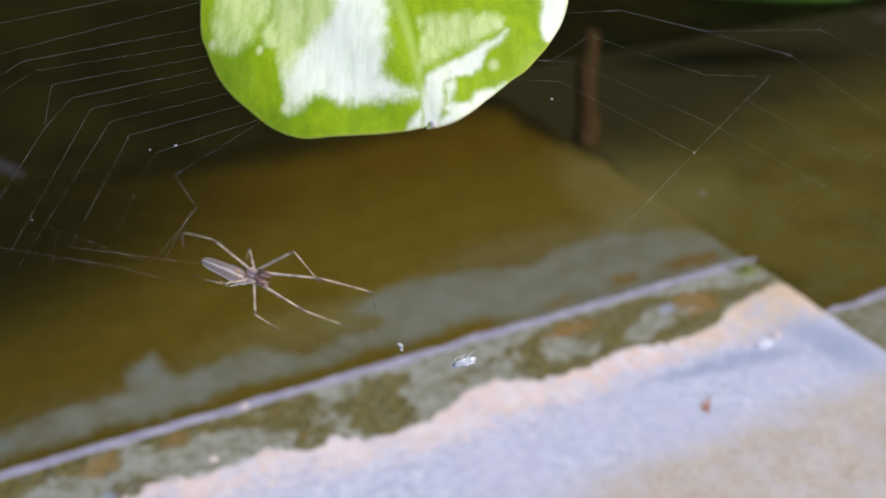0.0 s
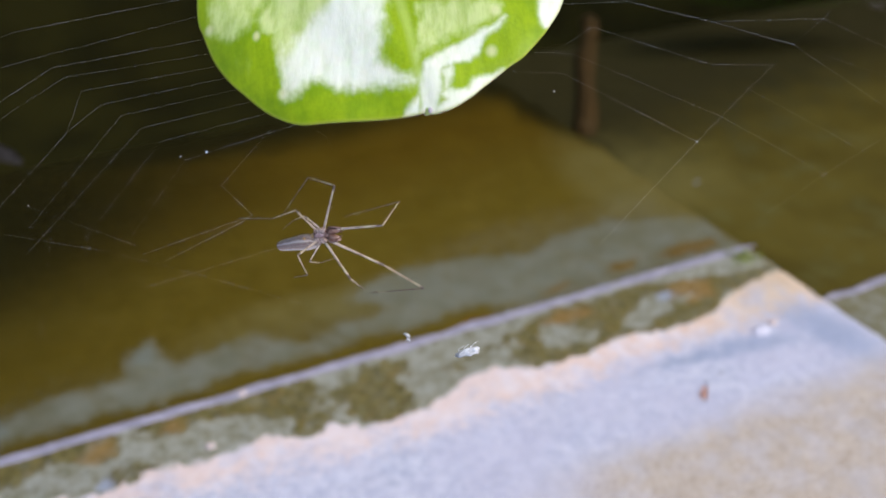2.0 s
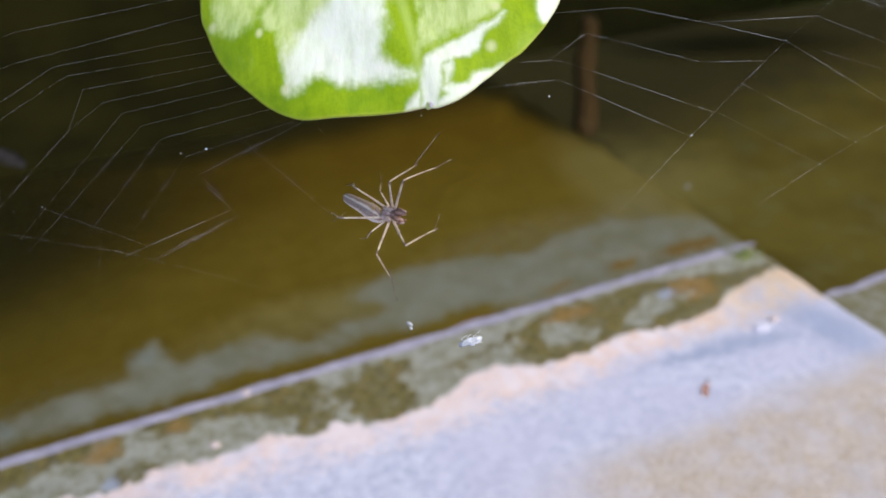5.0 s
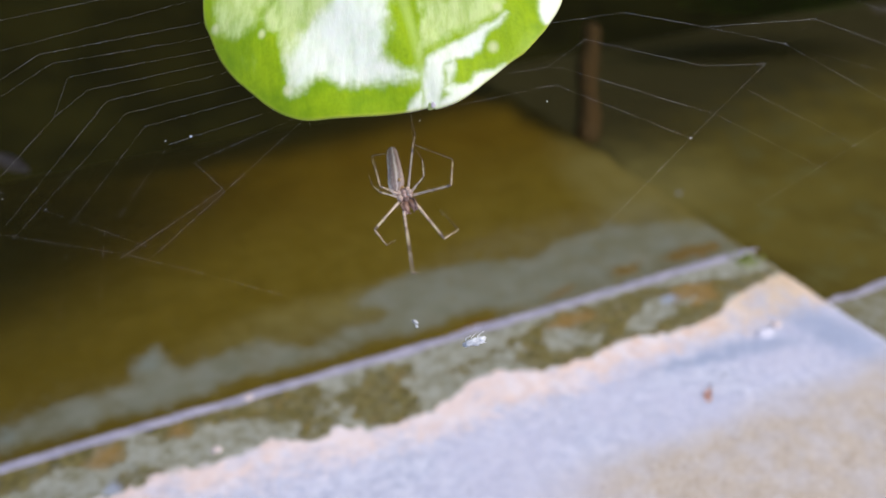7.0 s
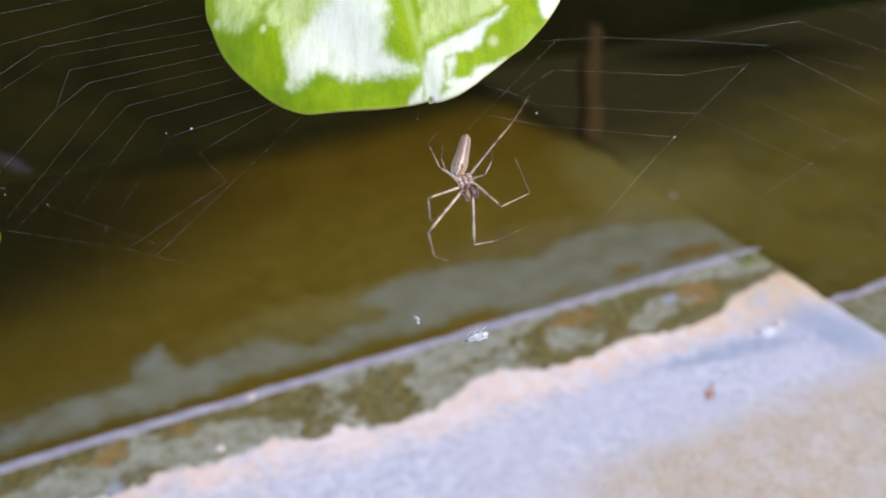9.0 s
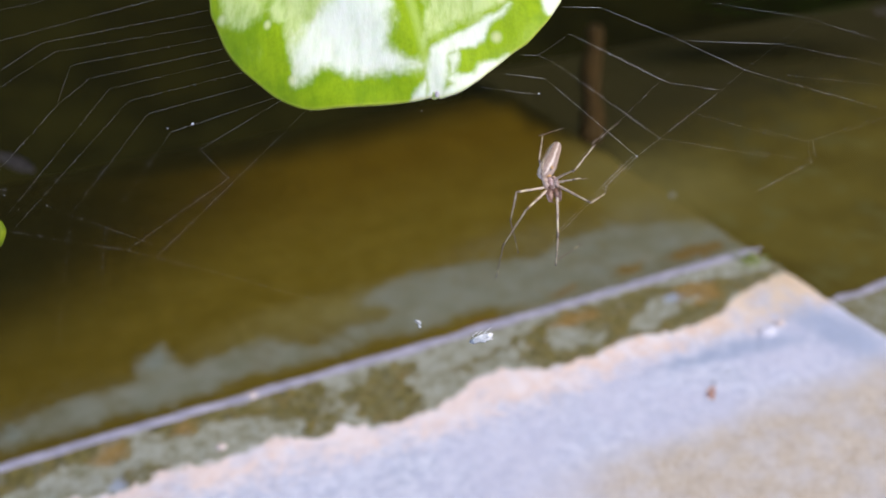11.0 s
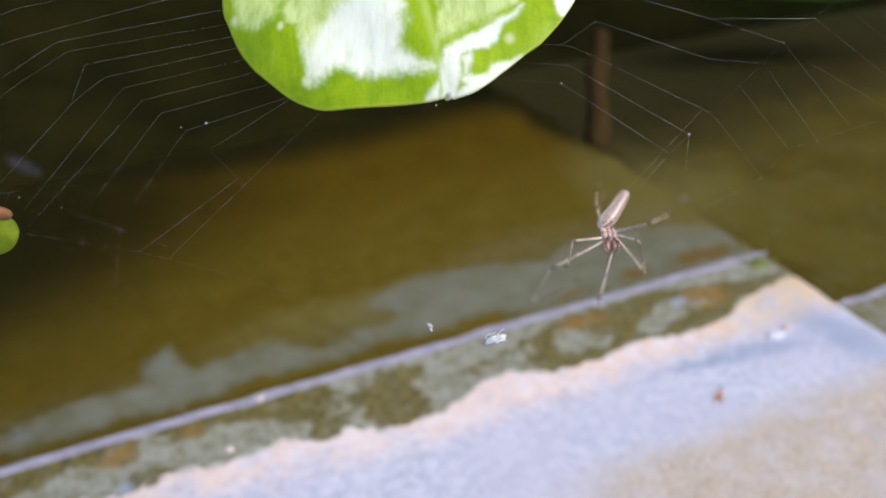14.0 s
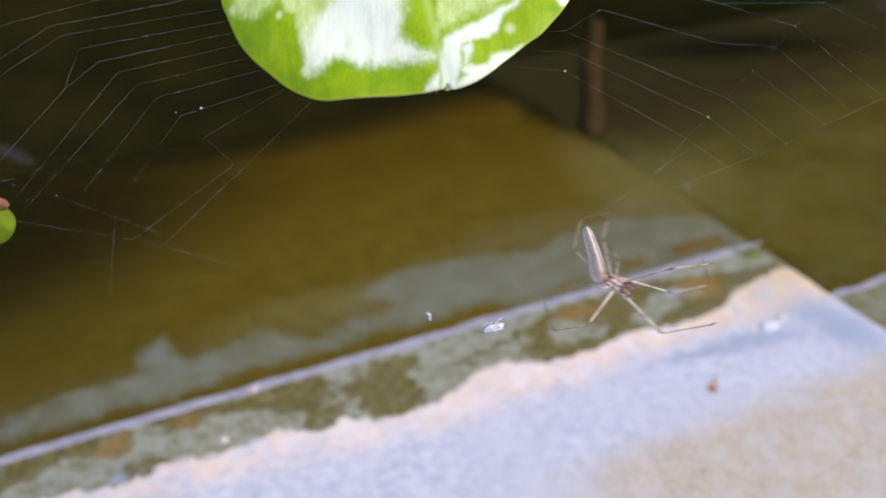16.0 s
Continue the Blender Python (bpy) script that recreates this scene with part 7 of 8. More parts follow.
    walk(legs["a4"][1], [(0, pose(0.0062, -0, 0, 9, 35, 32)), (0.5, pose(0.0062, 0, 0, -0, 26, 2)), (1, pose(0.0062, -0, 0, 0, 28, -5)), (1.267, pose(0.0062, -0, 0, -28, 65, -45)), (1.5, pose(0.0062, -0, 0, -117, 57, -145)), (1.733, pose(0.0062, -0, 0, 141, 67, 149)), (2, pose(0.0062, 0, 0, 82, 39, 126)), (2.5, pose(0.0062, 0, -0, 104, 68, 127)), (3, pose(0.0062, 0, 0, 92, 79, 103)), (3.267, pose(0.0062, -0, -0, -147, 64, -159)), (3.5, pose(0.0062, -0, -0, -123, 34, -161)), (4, pose(0.0062, 0, 0, -134, 65, -150)), (6.5, pose(0.0062, -0, 0, -121, 22, -140)), (6.8, pose(0.0062, 0, 0, -118, 74, -127)), (7, pose(0.0062, -0, 0, 178, 81, 178)), (7.5, pose(0.0062, 0, -0, -8, 78, -11)), (8, pose(0.0062, 0, 0, -111, 87, -116)), (8.5, pose(0.0062, 0, -0, -124, 63, -140)), (9, pose(0.0062, -0, 0, 0, 61, 1)), (9.2, pose(0.0062, 0, 0, 103, 78, 111)), (10.267, pose(0.0062, 0, 0, 84, 18, 96)), (11.3, pose(0.0062, 0, 0, 78, -43, 100)), (11.4, pose(0.0062, -0, 0, 88, 18, 100)), (11.5, pose(0.0062, -0, 0, 130, 75, 137)), (12, pose(0.0062, -0, 0, 3, 50, 5)), (12.5, pose(0.0062, 0, 0, 0, -0, -3)), (12.733, pose(0.0062, 0, 0, -6, 38, -10)), (13, pose(0.0062, 0, 0, -38, 73, -44)), (13.5, pose(0.0062, 0, -0, -48, 58, -97)), (13.8, pose(0.0062, 0, -0, -147, 72, -155)), (14, pose(0.0062, -0, -0, 126, 84, 130)), (14.5, pose(0.0062, 0, 0, 110, 78, 117)), (15, pose(0.0062, -0, 0, -101, 81, -106)), (15.5, pose(0.0062, 0, 0, -138, 65, -154)), (16, pose(0.0062, 0, -0, -77, 64, -115))])
    walk(legs["a4"][2], [(0, pose(0.00964, 0.00219, -0.0029, 30, 59, 128)), (0.267, pose(0.01017, 0.00117, -0.00254, 4, 53, 61)), (0.5, pose(0.0107, 0.00014, -0.00218, 0, 38, 13)), (1, pose(0.01061, -0.00039, -0.00233, 0, 32, -8)), (1.167, pose(0.00839, -0.00079, -0.00294, -4, 47, -61)), (1.333, pose(0.00617, -0.0012, -0.00356, -26, 52, -128)), (1.5, pose(0.00395, -0.0016, -0.00417, -42, 40, 170)), (1.667, pose(0.00394, -0.00001, -0.00382, -4, 28, 146)), (1.833, pose(0.00393, 0.00158, -0.00347, 34, 31, 119)), (2, pose(0.00392, 0.00318, -0.00311, 72, 48, 97)), (2.5, pose(0.0051, 0.00148, -0.00465, 138, 69, 154)), (3, pose(0.00599, 0.00092, -0.00491, -143, 61, 172)), (3.267, pose(0.00413, -0.0002, -0.00385, -86, 44, -138)), (3.5, pose(0.00226, -0.00132, -0.00279, -62, 13, -124)), (3.733, pose(0.00332, -0.00118, -0.00366, -92, 45, -123)), (4, pose(0.00438, -0.00105, -0.00454, -160, 68, -166)), (6.5, pose(0.00263, -0.00294, -0.00189, -142, 45, -140)), (6.8, pose(0.00538, -0.00107, -0.00481, -165, 64, -171)), (7, pose(0.00542, 0.00002, -0.00494, 55, 78, 70)), (7.5, pose(0.00723, -0.00019, -0.00489, -174, 78, -167)), (7.733, pose(0.00666, -0.0002, -0.00494, -75, 70, -98)), (8, pose(0.0061, -0.00022, -0.00499, -40, 52, -95)), (8.267, pose(0.00528, -0.00085, -0.00472, -74, 72, -101)), (8.5, pose(0.00446, -0.00148, -0.00445, 174, 77, 175)), (9, pose(0.00859, 0.00003, -0.00439, 2, 40, 9)), (9.2, pose(0.00584, 0.00094, -0.0049, 138, 75, 146)), (10.267, pose(0.00571, 0.00228, -0.00075, 92, 24, 103)), (11.3, pose(0.00559, 0.00362, 0.00339, 83, -31, 100)), (11.4, pose(0.00542, 0.00225, -0.00072, 97, 18, 113)), (11.5, pose(0.00525, 0.00087, -0.00483, 142, 57, 158)), (12, pose(0.00939, 0.0003, -0.00384, -4, 63, -5)), (12.5, pose(0.01119, -0.00027, 0, 0, -0, -8)), (12.733, pose(0.00922, -0.00064, -0.00239, -21, 37, -47)), (13, pose(0.00724, -0.00101, -0.00478, -75, 43, -116)), (13.5, pose(0.00586, -0.00262, -0.00424, -36, 38, -128)), (13.667, pose(0.00532, -0.00165, -0.00449, -77, 68, -116)), (13.8, pose(0.00478, -0.00067, -0.00475, 133, 74, 142)), (14, pose(0.00586, 0.00041, -0.00497, 93, 55, 166)), (14.5, pose(0.00572, 0.00095, -0.00488, 93, 37, 175)), (14.733, pose(0.00584, 0.00008, -0.00491, 134, 57, 169)), (15, pose(0.00597, -0.00079, -0.00493, -148, 71, -155)), (15.5, pose(0.00433, -0.0009, -0.00455, -101, 62, -128)), (16, pose(0.0053, -0.00195, -0.00451, -82, 66, -117))])
    walk(legs["b1"][0], [(0, pose(0.0025, -0.00065, -0.0001, -12, 21, -16)), (0.5, pose(0.0025, -0.00065, -0.0001, -2, 34, -3)), (1, pose(0.0025, -0.00065, -0.0001, -22, 14, -59)), (1.267, pose(0.0025, -0.00065, -0.0001, -19, -20, -73)), (1.5, pose(0.0025, -0.00065, -0.0001, -0, -52, -98)), (1.733, pose(0.0025, -0.00065, -0.0001, -24, -11, -60)), (2, pose(0.0025, -0.00065, -0.0001, -21, 34, -35)), (2.5, pose(0.0025, -0.00065, -0.0001, -16, 2, -15)), (3, pose(0.0025, -0.00065, -0.0001, -29, -21, -24)), (3.5, pose(0.0025, -0.00065, -0.0001, -25, -44, -68)), (4, pose(0.0025, -0.00065, -0.0001, -41, -9, -39)), (5.267, pose(0.0025, -0.00065, -0.0001, -18, -26, -18)), (6.5, pose(0.0025, -0.00065, -0.0001, -0, -49, -1)), (6.8, pose(0.0025, -0.00065, -0.0001, -4, -15, -2)), (7, pose(0.0025, -0.00065, -0.0001, -11, 8, -11)), (7.5, pose(0.0025, -0.00065, -0.0001, -33, 15, -39)), (8, pose(0.0025, -0.00065, -0.0001, -49, -39, -34)), (8.267, pose(0.0025, -0.00065, -0.0001, -27, -18, -22)), (8.5, pose(0.0025, -0.00065, -0.0001, -3, -3, -4)), (9, pose(0.0025, -0.00065, -0.0001, -36, -1, -52)), (9.2, pose(0.0025, -0.00065, -0.0001, -32, -6, -33)), (11.3, pose(0.0025, -0.00065, -0.0001, -44, -20, -29)), (11.5, pose(0.0025, -0.00065, -0.0001, -30, 3, -32)), (12, pose(0.0025, -0.00065, -0.0001, -32, 7, -38)), (12.5, pose(0.0025, -0.00065, -0.0001, -33, -10, -26)), (13, pose(0.0025, -0.00065, -0.0001, 0, -41, -32)), (13.5, pose(0.0025, -0.00065, -0.0001, 0, -18, -35)), (13.8, pose(0.0025, -0.00065, -0.0001, -25, -6, -22)), (14, pose(0.0025, -0.00065, -0.0001, -48, 18, -69)), (14.5, pose(0.0025, -0.00065, -0.0001, -35, 21, -63)), (15, pose(0.0025, -0.00065, -0.0001, -24, -26, -66)), (15.5, pose(0.0025, -0.00065, -0.0001, 0, -48, -71)), (15.733, pose(0.0025, -0.00065, -0.0001, -6, -24, -41)), (16, pose(0.0025, -0.00065, -0.0001, 0, -0, -16))])
    walk(legs["b1"][1], [(0, pose(0.008, 0, -0, 1, 69, 3)), (0.5, pose(0.008, 0, 0, 0, 55, 2)), (1, pose(0.008, 0, 0, 0, 36, -5)), (1.267, pose(0.008, -0, -0, 37, 31, 67)), (1.5, pose(0.008, -0, -0, 48, 2, 121)), (1.733, pose(0.008, -0, -0, 36, 30, 65)), (2, pose(0.008, -0, 0, 0, 33, -7)), (2.167, pose(0.008, -0, -0, -7, 53, 32)), (2.333, pose(0.008, -0, -0, 21, 70, 101)), (2.5, pose(0.008, 0, -0, 66, 60, -174)), (2.733, pose(0.008, 0, 0, 119, 57, -178)), (3, pose(0.008, 0, 0, 170, 56, 175)), (3.267, pose(0.008, 0, 0, 118, 53, 154)), (3.5, pose(0.008, -0, -0, 77, 42, 145)), (4, pose(0.008, 0, 0, 34, 20, 151)), (5.267, pose(0.008, 0, -0, 69, 35, 142)), (6.5, pose(0.008, 0, -0, 111, 52, 146)), (6.8, pose(0.008, 0, 0, 119, 69, 130)), (7, pose(0.008, 0, -0, -167, 77, -171)), (7.5, pose(0.008, -0, 0, 35, 56, 76)), (8, pose(0.008, -0, 0, 158, 50, 170)), (8.5, pose(0.008, 0, 0, 124, 59, 157)), (9, pose(0.008, -0, 0, 66, 68, 113)), (9.2, pose(0.008, -0, 0, 145, 72, 158)), (11.3, pose(0.008, 0, -0, 108, 72, 120)), (11.5, pose(0.008, 0, 0, 73, 77, 90)), (12, pose(0.008, 0, -0, 16, 34, 33)), (12.5, pose(0.008, 0, -0, 83, 74, 96)), (12.733, pose(0.008, -0, -0, -71, 77, -87)), (13, pose(0.008, -0, 0, -61, 50, -107)), (13.267, pose(0.008, -0, 0, -18, 71, -17)), (13.5, pose(0.008, 0, -0, 23, 49, 72)), (13.8, pose(0.008, 0, -0, -161, 84, -163)), (14, pose(0.008, 0, -0, 4, 45, 43)), (14.5, pose(0.008, 0, 0, 0, 21, 23)), (14.733, pose(0.008, 0, 0, 14, 54, 45)), (15, pose(0.008, 0, 0, 82, 68, 120)), (15.5, pose(0.008, 0, -0, 151, 70, 161)), (15.733, pose(0.008, 0, -0, 26, 49, 55)), (16, pose(0.008, 0, 0, 0, -0, 55))])
    walk(legs["b1"][2], [(0, pose(0.01052, 0.00011, -0.00674, 11, 76, 16)), (0.5, pose(0.01212, 0.00015, -0.0059, 0, 64, 25)), (0.667, pose(0.01269, -0.00006, -0.00533, -19, 57, -49)), (0.833, pose(0.01327, -0.00026, -0.00476, -14, 45, -102)), (1, pose(0.01384, -0.00047, -0.00418, 0, 40, -149)), (1.267, pose(0.00909, 0.00286, -0.0022, 4, 12, -173)), (1.5, pose(0.00434, 0.0062, -0.00023, 19, -13, 161)), (2, pose(0.01399, -0.0007, -0.00393, 0, 14, -150)), (2.167, pose(0.01079, -0.00059, -0.00469, -28, 28, -123)), (2.333, pose(0.00759, -0.00048, -0.00545, -52, 52, -101)), (2.5, pose(0.00439, -0.00036, -0.00622, -78, 81, -87)), (2.667, pose(0.00427, -0.00013, -0.00614, 96, 76, 134)), (2.833, pose(0.00415, 0.0001, -0.00607, 67, 56, 154)), (3, pose(0.00403, 0.00033, -0.00599, 39, 42, 179)), (3.5, pose(0.00359, 0.00308, -0.00478, 53, 21, 121)), (3.733, pose(0.00284, 0.00318, -0.00363, 20, 7, 156)), (4, pose(0.00209, 0.00329, -0.00248, -15, 14, -168)), (4.833, pose(0.00285, 0.00302, -0.00355, 36, 14, 172)), (5.667, pose(0.0036, 0.00275, -0.00462, 88, 29, 158)), (6.5, pose(0.00436, 0.00248, -0.00569, 148, 48, 165)), (6.667, pose(0.00535, 0.00223, -0.00621, 104, 35, 150)), (6.8, pose(0.00634, 0.00197, -0.00672, 69, 18, 149)), (6.9, pose(0.00634, 0.00085, -0.00686, 38, 32, 167)), (7, pose(0.00635, -0.00027, -0.007, 6, 52, 175)), (7.5, pose(0.00899, 0.00393, -0.00595, 2, -2, 176)), (8, pose(0.00347, 0.00081, -0.00554, -19, 33, -180)), (8.267, pose(0.00405, 0.00113, -0.00587, 28, 31, 149)), (8.5, pose(0.00463, 0.00146, -0.00619, 75, 50, 125)), (8.667, pose(0.00541, 0.0018, -0.00636, 30, 47, 136)), (8.833, pose(0.00618, 0.00213, -0.00652, -14, 49, 147)), (9, pose(0.00695, 0.00247, -0.00668, -62, 56, 152)), (9.067, pose(0.00661, 0.00193, -0.00673, -19, 48, 134)), (9.133, pose(0.00626, 0.00139, -0.00679, 22, 50, 113)), (9.2, pose(0.00591, 0.00085, -0.00684, 67, 60, 98)), (11.3, pose(0.00687, 0.00194, -0.00684, 107, 45, 149)), (11.4, pose(0.00744, 0.0018, -0.00692, 57, 7, 144)), (11.5, pose(0.008, 0.00167, -0.007, 6, -21, 171)), (12, pose(0.01304, 0.00324, -0.00399, 3, -2, 175)), (12.167, pose(0.01129, 0.00282, -0.00497, -42, 8, -161)), (12.333, pose(0.00955, 0.0024, -0.00594, -84, 31, -150)), (12.5, pose(0.0078, 0.00198, -0.00692, -141, 55, -165)), (13, pose(0.00666, -0.00448, -0.00548, -83, 65, -114)), (13.267, pose(0.00807, -0, -0.00546, 35, 67, 53)), (13.5, pose(0.00948, 0.00447, -0.00545, 20, 27, 96)), (13.8, pose(0.00725, -0.00023, -0.00716, 43, 15, 143)), (14, pose(0.01172, 0.00344, -0.00512, -0, -5, -179)), (14.5, pose(0.01419, 0.00257, -0.00264, 0, 22, 154)), (15, pose(0.00667, 0.00232, -0.00669, -14, -5, -155)), (15.267, pose(0.00619, 0.00156, -0.00673, 12, -2, 177)), (15.5, pose(0.00571, 0.0008, -0.00678, 34, 13, 153)), (15.733, pose(0.00889, 0.00337, -0.00339, 40, 53, 168)), (16, pose(0.01208, 0.00593, 0, 136, 77, -88))])
    walk(legs["b2"][0], [(0, pose(0.0019, -0.00085, -0.0001, -42, -22, -32)), (0.5, pose(0.0019, -0.00085, -0.0001, -16, -6, -23)), (1, pose(0.0019, -0.00085, -0.0001, -30, -31, -58)), (1.5, pose(0.0019, -0.00085, -0.0001, -0, -40, -104)), (2, pose(0.0019, -0.00085, -0.0001, -32, -6, -46)), (2.5, pose(0.0019, -0.00085, -0.0001, -38, -5, -38)), (3, pose(0.0019, -0.00085, -0.0001, -50, -33, -38)), (3.5, pose(0.0019, -0.00085, -0.0001, -27, -51, -91)), (4, pose(0.0019, -0.00085, -0.0001, -59, -29, -48)), (6.5, pose(0.0019, -0.00085, -0.0001, -6, -42, -55)), (6.8, pose(0.0019, -0.00085, -0.0001, -38, -18, -26)), (7, pose(0.0019, -0.00085, -0.0001, -42, -14, -39)), (7.5, pose(0.0019, -0.00085, -0.0001, -47, -12, -43)), (8, pose(0.0019, -0.00085, -0.0001, -55, -47, -71)), (8.267, pose(0.0019, -0.00085, -0.0001, -41, -25, -46)), (8.5, pose(0.0019, -0.00085, -0.0001, -20, -11, -20)), (9, pose(0.0019, -0.00085, -0.0001, -54, -34, -51)), (9.2, pose(0.0019, -0.00085, -0.0001, -62, -35, -42)), (11.3, pose(0.0019, -0.00085, -0.0001, -57, -26, -45)), (11.5, pose(0.0019, -0.00085, -0.0001, -48, -15, -47)), (12, pose(0.0019, -0.00085, -0.0001, -47, -14, -54)), (12.5, pose(0.0019, -0.00085, -0.0001, -52, -25, -33)), (13, pose(0.0019, -0.00085, -0.0001, -0, -17, -92)), (13.5, pose(0.0019, -0.00085, -0.0001, -0, -40, -86)), (13.8, pose(0.0019, -0.00085, -0.0001, -67, -37, -43)), (14, pose(0.0019, -0.00085, -0.0001, -60, -24, -46)), (14.5, pose(0.0019, -0.00085, -0.0001, -43, -22, -53)), (15, pose(0.0019, -0.00085, -0.0001, -27, -36, -87)), (15.5, pose(0.0019, -0.00085, -0.0001, -0, -44, -94)), (16, pose(0.0019, -0.00085, -0.0001, 0, -31, -103))])
    walk(legs["b2"][1], [(0, pose(0.007, 0, -0, 157, 54, 170)), (0.5, pose(0.007, 0, -0, 139, 71, 157)), (1, pose(0.007, 0, 0, -105, 82, -113)), (1.267, pose(0.007, 0, 0, 95, 75, 115)), (1.5, pose(0.007, -0, 0, 74, 54, 123)), (1.733, pose(0.007, -0, -0, 55, 61, 151)), (2, pose(0.007, -0, -0, 41, 72, -177)), (2.267, pose(0.007, -0, -0, 87, 66, 173)), (2.5, pose(0.007, 0, 0, 128, 64, 157)), (2.733, pose(0.007, 0, 0, 62, 51, 161)), (3, pose(0.007, 0, 0, 7, 47, 178)), (3.167, pose(0.007, 0, 0, -38, 47, -169)), (3.333, pose(0.007, 0, 0, -85, 53, -159)), (3.5, pose(0.007, 0, -0, -140, 62, -161)), (4, pose(0.007, 0, -0, -124, 62, -148)), (5.267, pose(0.007, 0, 0, 125, 68, 143)), (6.5, pose(0.007, 0, 0, 66, 41, 130)), (6.667, pose(0.007, -0, 0, 120, 65, 144)), (6.8, pose(0.007, -0, -0, -146, 63, -158)), (6.9, pose(0.007, -0, -0, 138, 64, 160)), (7, pose(0.007, -0, 0, 86, 47, 144)), (7.5, pose(0.007, 0, 0, 87, 49, 152)), (8, pose(0.007, 0, 0, 49, 27, 147)), (8.267, pose(0.007, 0, 0, 11, 12, 171)), (8.5, pose(0.007, 0, 0, -29, 16, -161)), (8.667, pose(0.007, -0, 0, 9, 11, 175)), (8.833, pose(0.007, -0, -0, 46, 22, 153)), (9, pose(0.007, -0, -0, 82, 43, 140)), (9.2, pose(0.007, -0, -0, 88, 38, 143)), (11.3, pose(0.007, 0, -0, 74, 42, 124)), (11.5, pose(0.007, -0, 0, 59, 42, 117)), (12, pose(0.007, -0, 0, 62, 49, 134)), (12.5, pose(0.007, 0, -0, 97, 48, 134)), (13, pose(0.007, 0, -0, 21, 51, 65)), (13.267, pose(0.007, 0, 0, 49, 79, 63)), (13.5, pose(0.007, -0, 0, -145, 72, -159)), (13.8, pose(0.007, 0, -0, 153, 53, 168)), (14, pose(0.007, 0, -0, 65, 35, 129)), (14.5, pose(0.007, 0, 0, 63, 44, 138)), (15, pose(0.007, -0, 0, 45, 38, 123)), (15.5, pose(0.007, -0, 0, 74, 49, 129)), (15.733, pose(0.007, 0, -0, 61, 79, 73)), (16, pose(0.007, 0, -0, -40, 63, -68))])
    walk(legs["b2"][2], [(0, pose(0.00388, 0.00053, -0.00437, 18, 45, -179)), (0.5, pose(0.00538, 0.00067, -0.00511, 32, 61, 177)), (1, pose(0.00672, -0.00066, -0.00535, 33, 41, 177)), (1.267, pose(0.00601, 0.00099, -0.00487, 75, 50, 160)), (1.5, pose(0.00531, 0.00264, -0.00439, 126, 64, 155)), (1.733, pose(0.0053, 0.00128, -0.00476, 84, 63, 170)), (2, pose(0.0053, -0.00008, -0.00512, 41, 67, -176)), (2.167, pose(0.00513, 0.00026, -0.00503, 86, 67, -180)), (2.333, pose(0.00496, 0.00059, -0.00493, 132, 69, 179)), (2.5, pose(0.00479, 0.00093, -0.00484, -178, 70, -179)), (2.667, pose(0.0043, 0.00065, -0.00454, 103, 58, 155)), (2.833, pose(0.00381, 0.00038, -0.00425, 53, 42, 164)), (3, pose(0.00332, 0.0001, -0.00395, 10, 36, -176)), (3.267, pose(0.00395, -0.00037, -0.00435, -35, 36, -143)), (3.5, pose(0.00457, -0.00085, -0.00475, -80, 55, -116)), (4, pose(0.00484, -0.00133, -0.00477, -89, 54, -127)), (5.267, pose(0.00463, 0.0009, -0.00417, 94, 78, 99)), (6.5, pose(0.00442, 0.00312, -0.00357, 54, 33, 107)), (6.8, pose(0.00471, -0.00091, -0.0048, 73, 29, 130)), (6.867, pose(0.00448, 0.00011, -0.00453, 35, 20, 145)), (6.933, pose(0.00426, 0.00113, -0.00425, -2, 21, 163)), (7, pose(0.00403, 0.00214, -0.00397, -40, 32, 176)), (7.5, pose(0.00387, 0.00167, -0.00407, -54, 29, 173)), (7.733, pose(0.00343, 0.00215, -0.00328, -13, 8, 165)), (8, pose(0.003, 0.00263, -0.00249, 30, -2, 144)), (8.5, pose(0.00209, -0.00172, -0.00145, -10, -12, -169)), (9, pose(0.00398, 0.00252, -0.0037, -6, 22, -178)), (9.1, pose(0.00379, 0.00253, -0.00352, 26, 11, 155)), (9.2, pose(0.0036, 0.00254, -0.00334, 60, 16, 127)), (11.3, pose(0.00476, 0.00336, -0.00359, 55, 20, 123)), (11.4, pose(0.00497, 0.00348, -0.00359, 32, 20, 149)), (11.5, pose(0.00518, 0.0036, -0.00359, 11, 30, 175)), (12, pose(0.00456, 0.00252, -0.00411, 37, 18, 120)), (12.5, pose(0.00448, 0.00264, -0.00398, 70, 27, 121)), (13, pose(0.00843, 0.0031, -0.00419, 19, 40, 74)), (13.267, pose(0.00691, 0.00125, -0.00465, 29, 72, 44)), (13.5, pose(0.0054, -0.0006, -0.00512, -101, 73, -123)), (13.8, pose(0.00385, 0.00065, -0.00434, 126, 59, 148)), (13.9, pose(0.00402, 0.00204, -0.0037, -150, 65, 175)), (14, pose(0.00418, 0.00343, -0.00307, -75, 54, -168)), (14.267, pose(0.00414, 0.00302, -0.0034, -27, 15, -178)), (14.5, pose(0.00409, 0.00261, -0.00373, 24, -4, 147)), (14.667, pose(0.00429, 0.00294, -0.00358, -20, 2, 168)), (14.833, pose(0.00449, 0.00327, -0.00344, -60, 20, -180)), (15, pose(0.00468, 0.00359, -0.0033, -105, 42, 176)), (15.5, pose(0.00478, 0.00278, -0.00406, -99, 45, 168)), (15.733, pose(0.00634, 0.00025, -0.00443, -51, 31, -146)), (16, pose(0.0079, -0.00229, -0.00481, -26, -0, -124))])
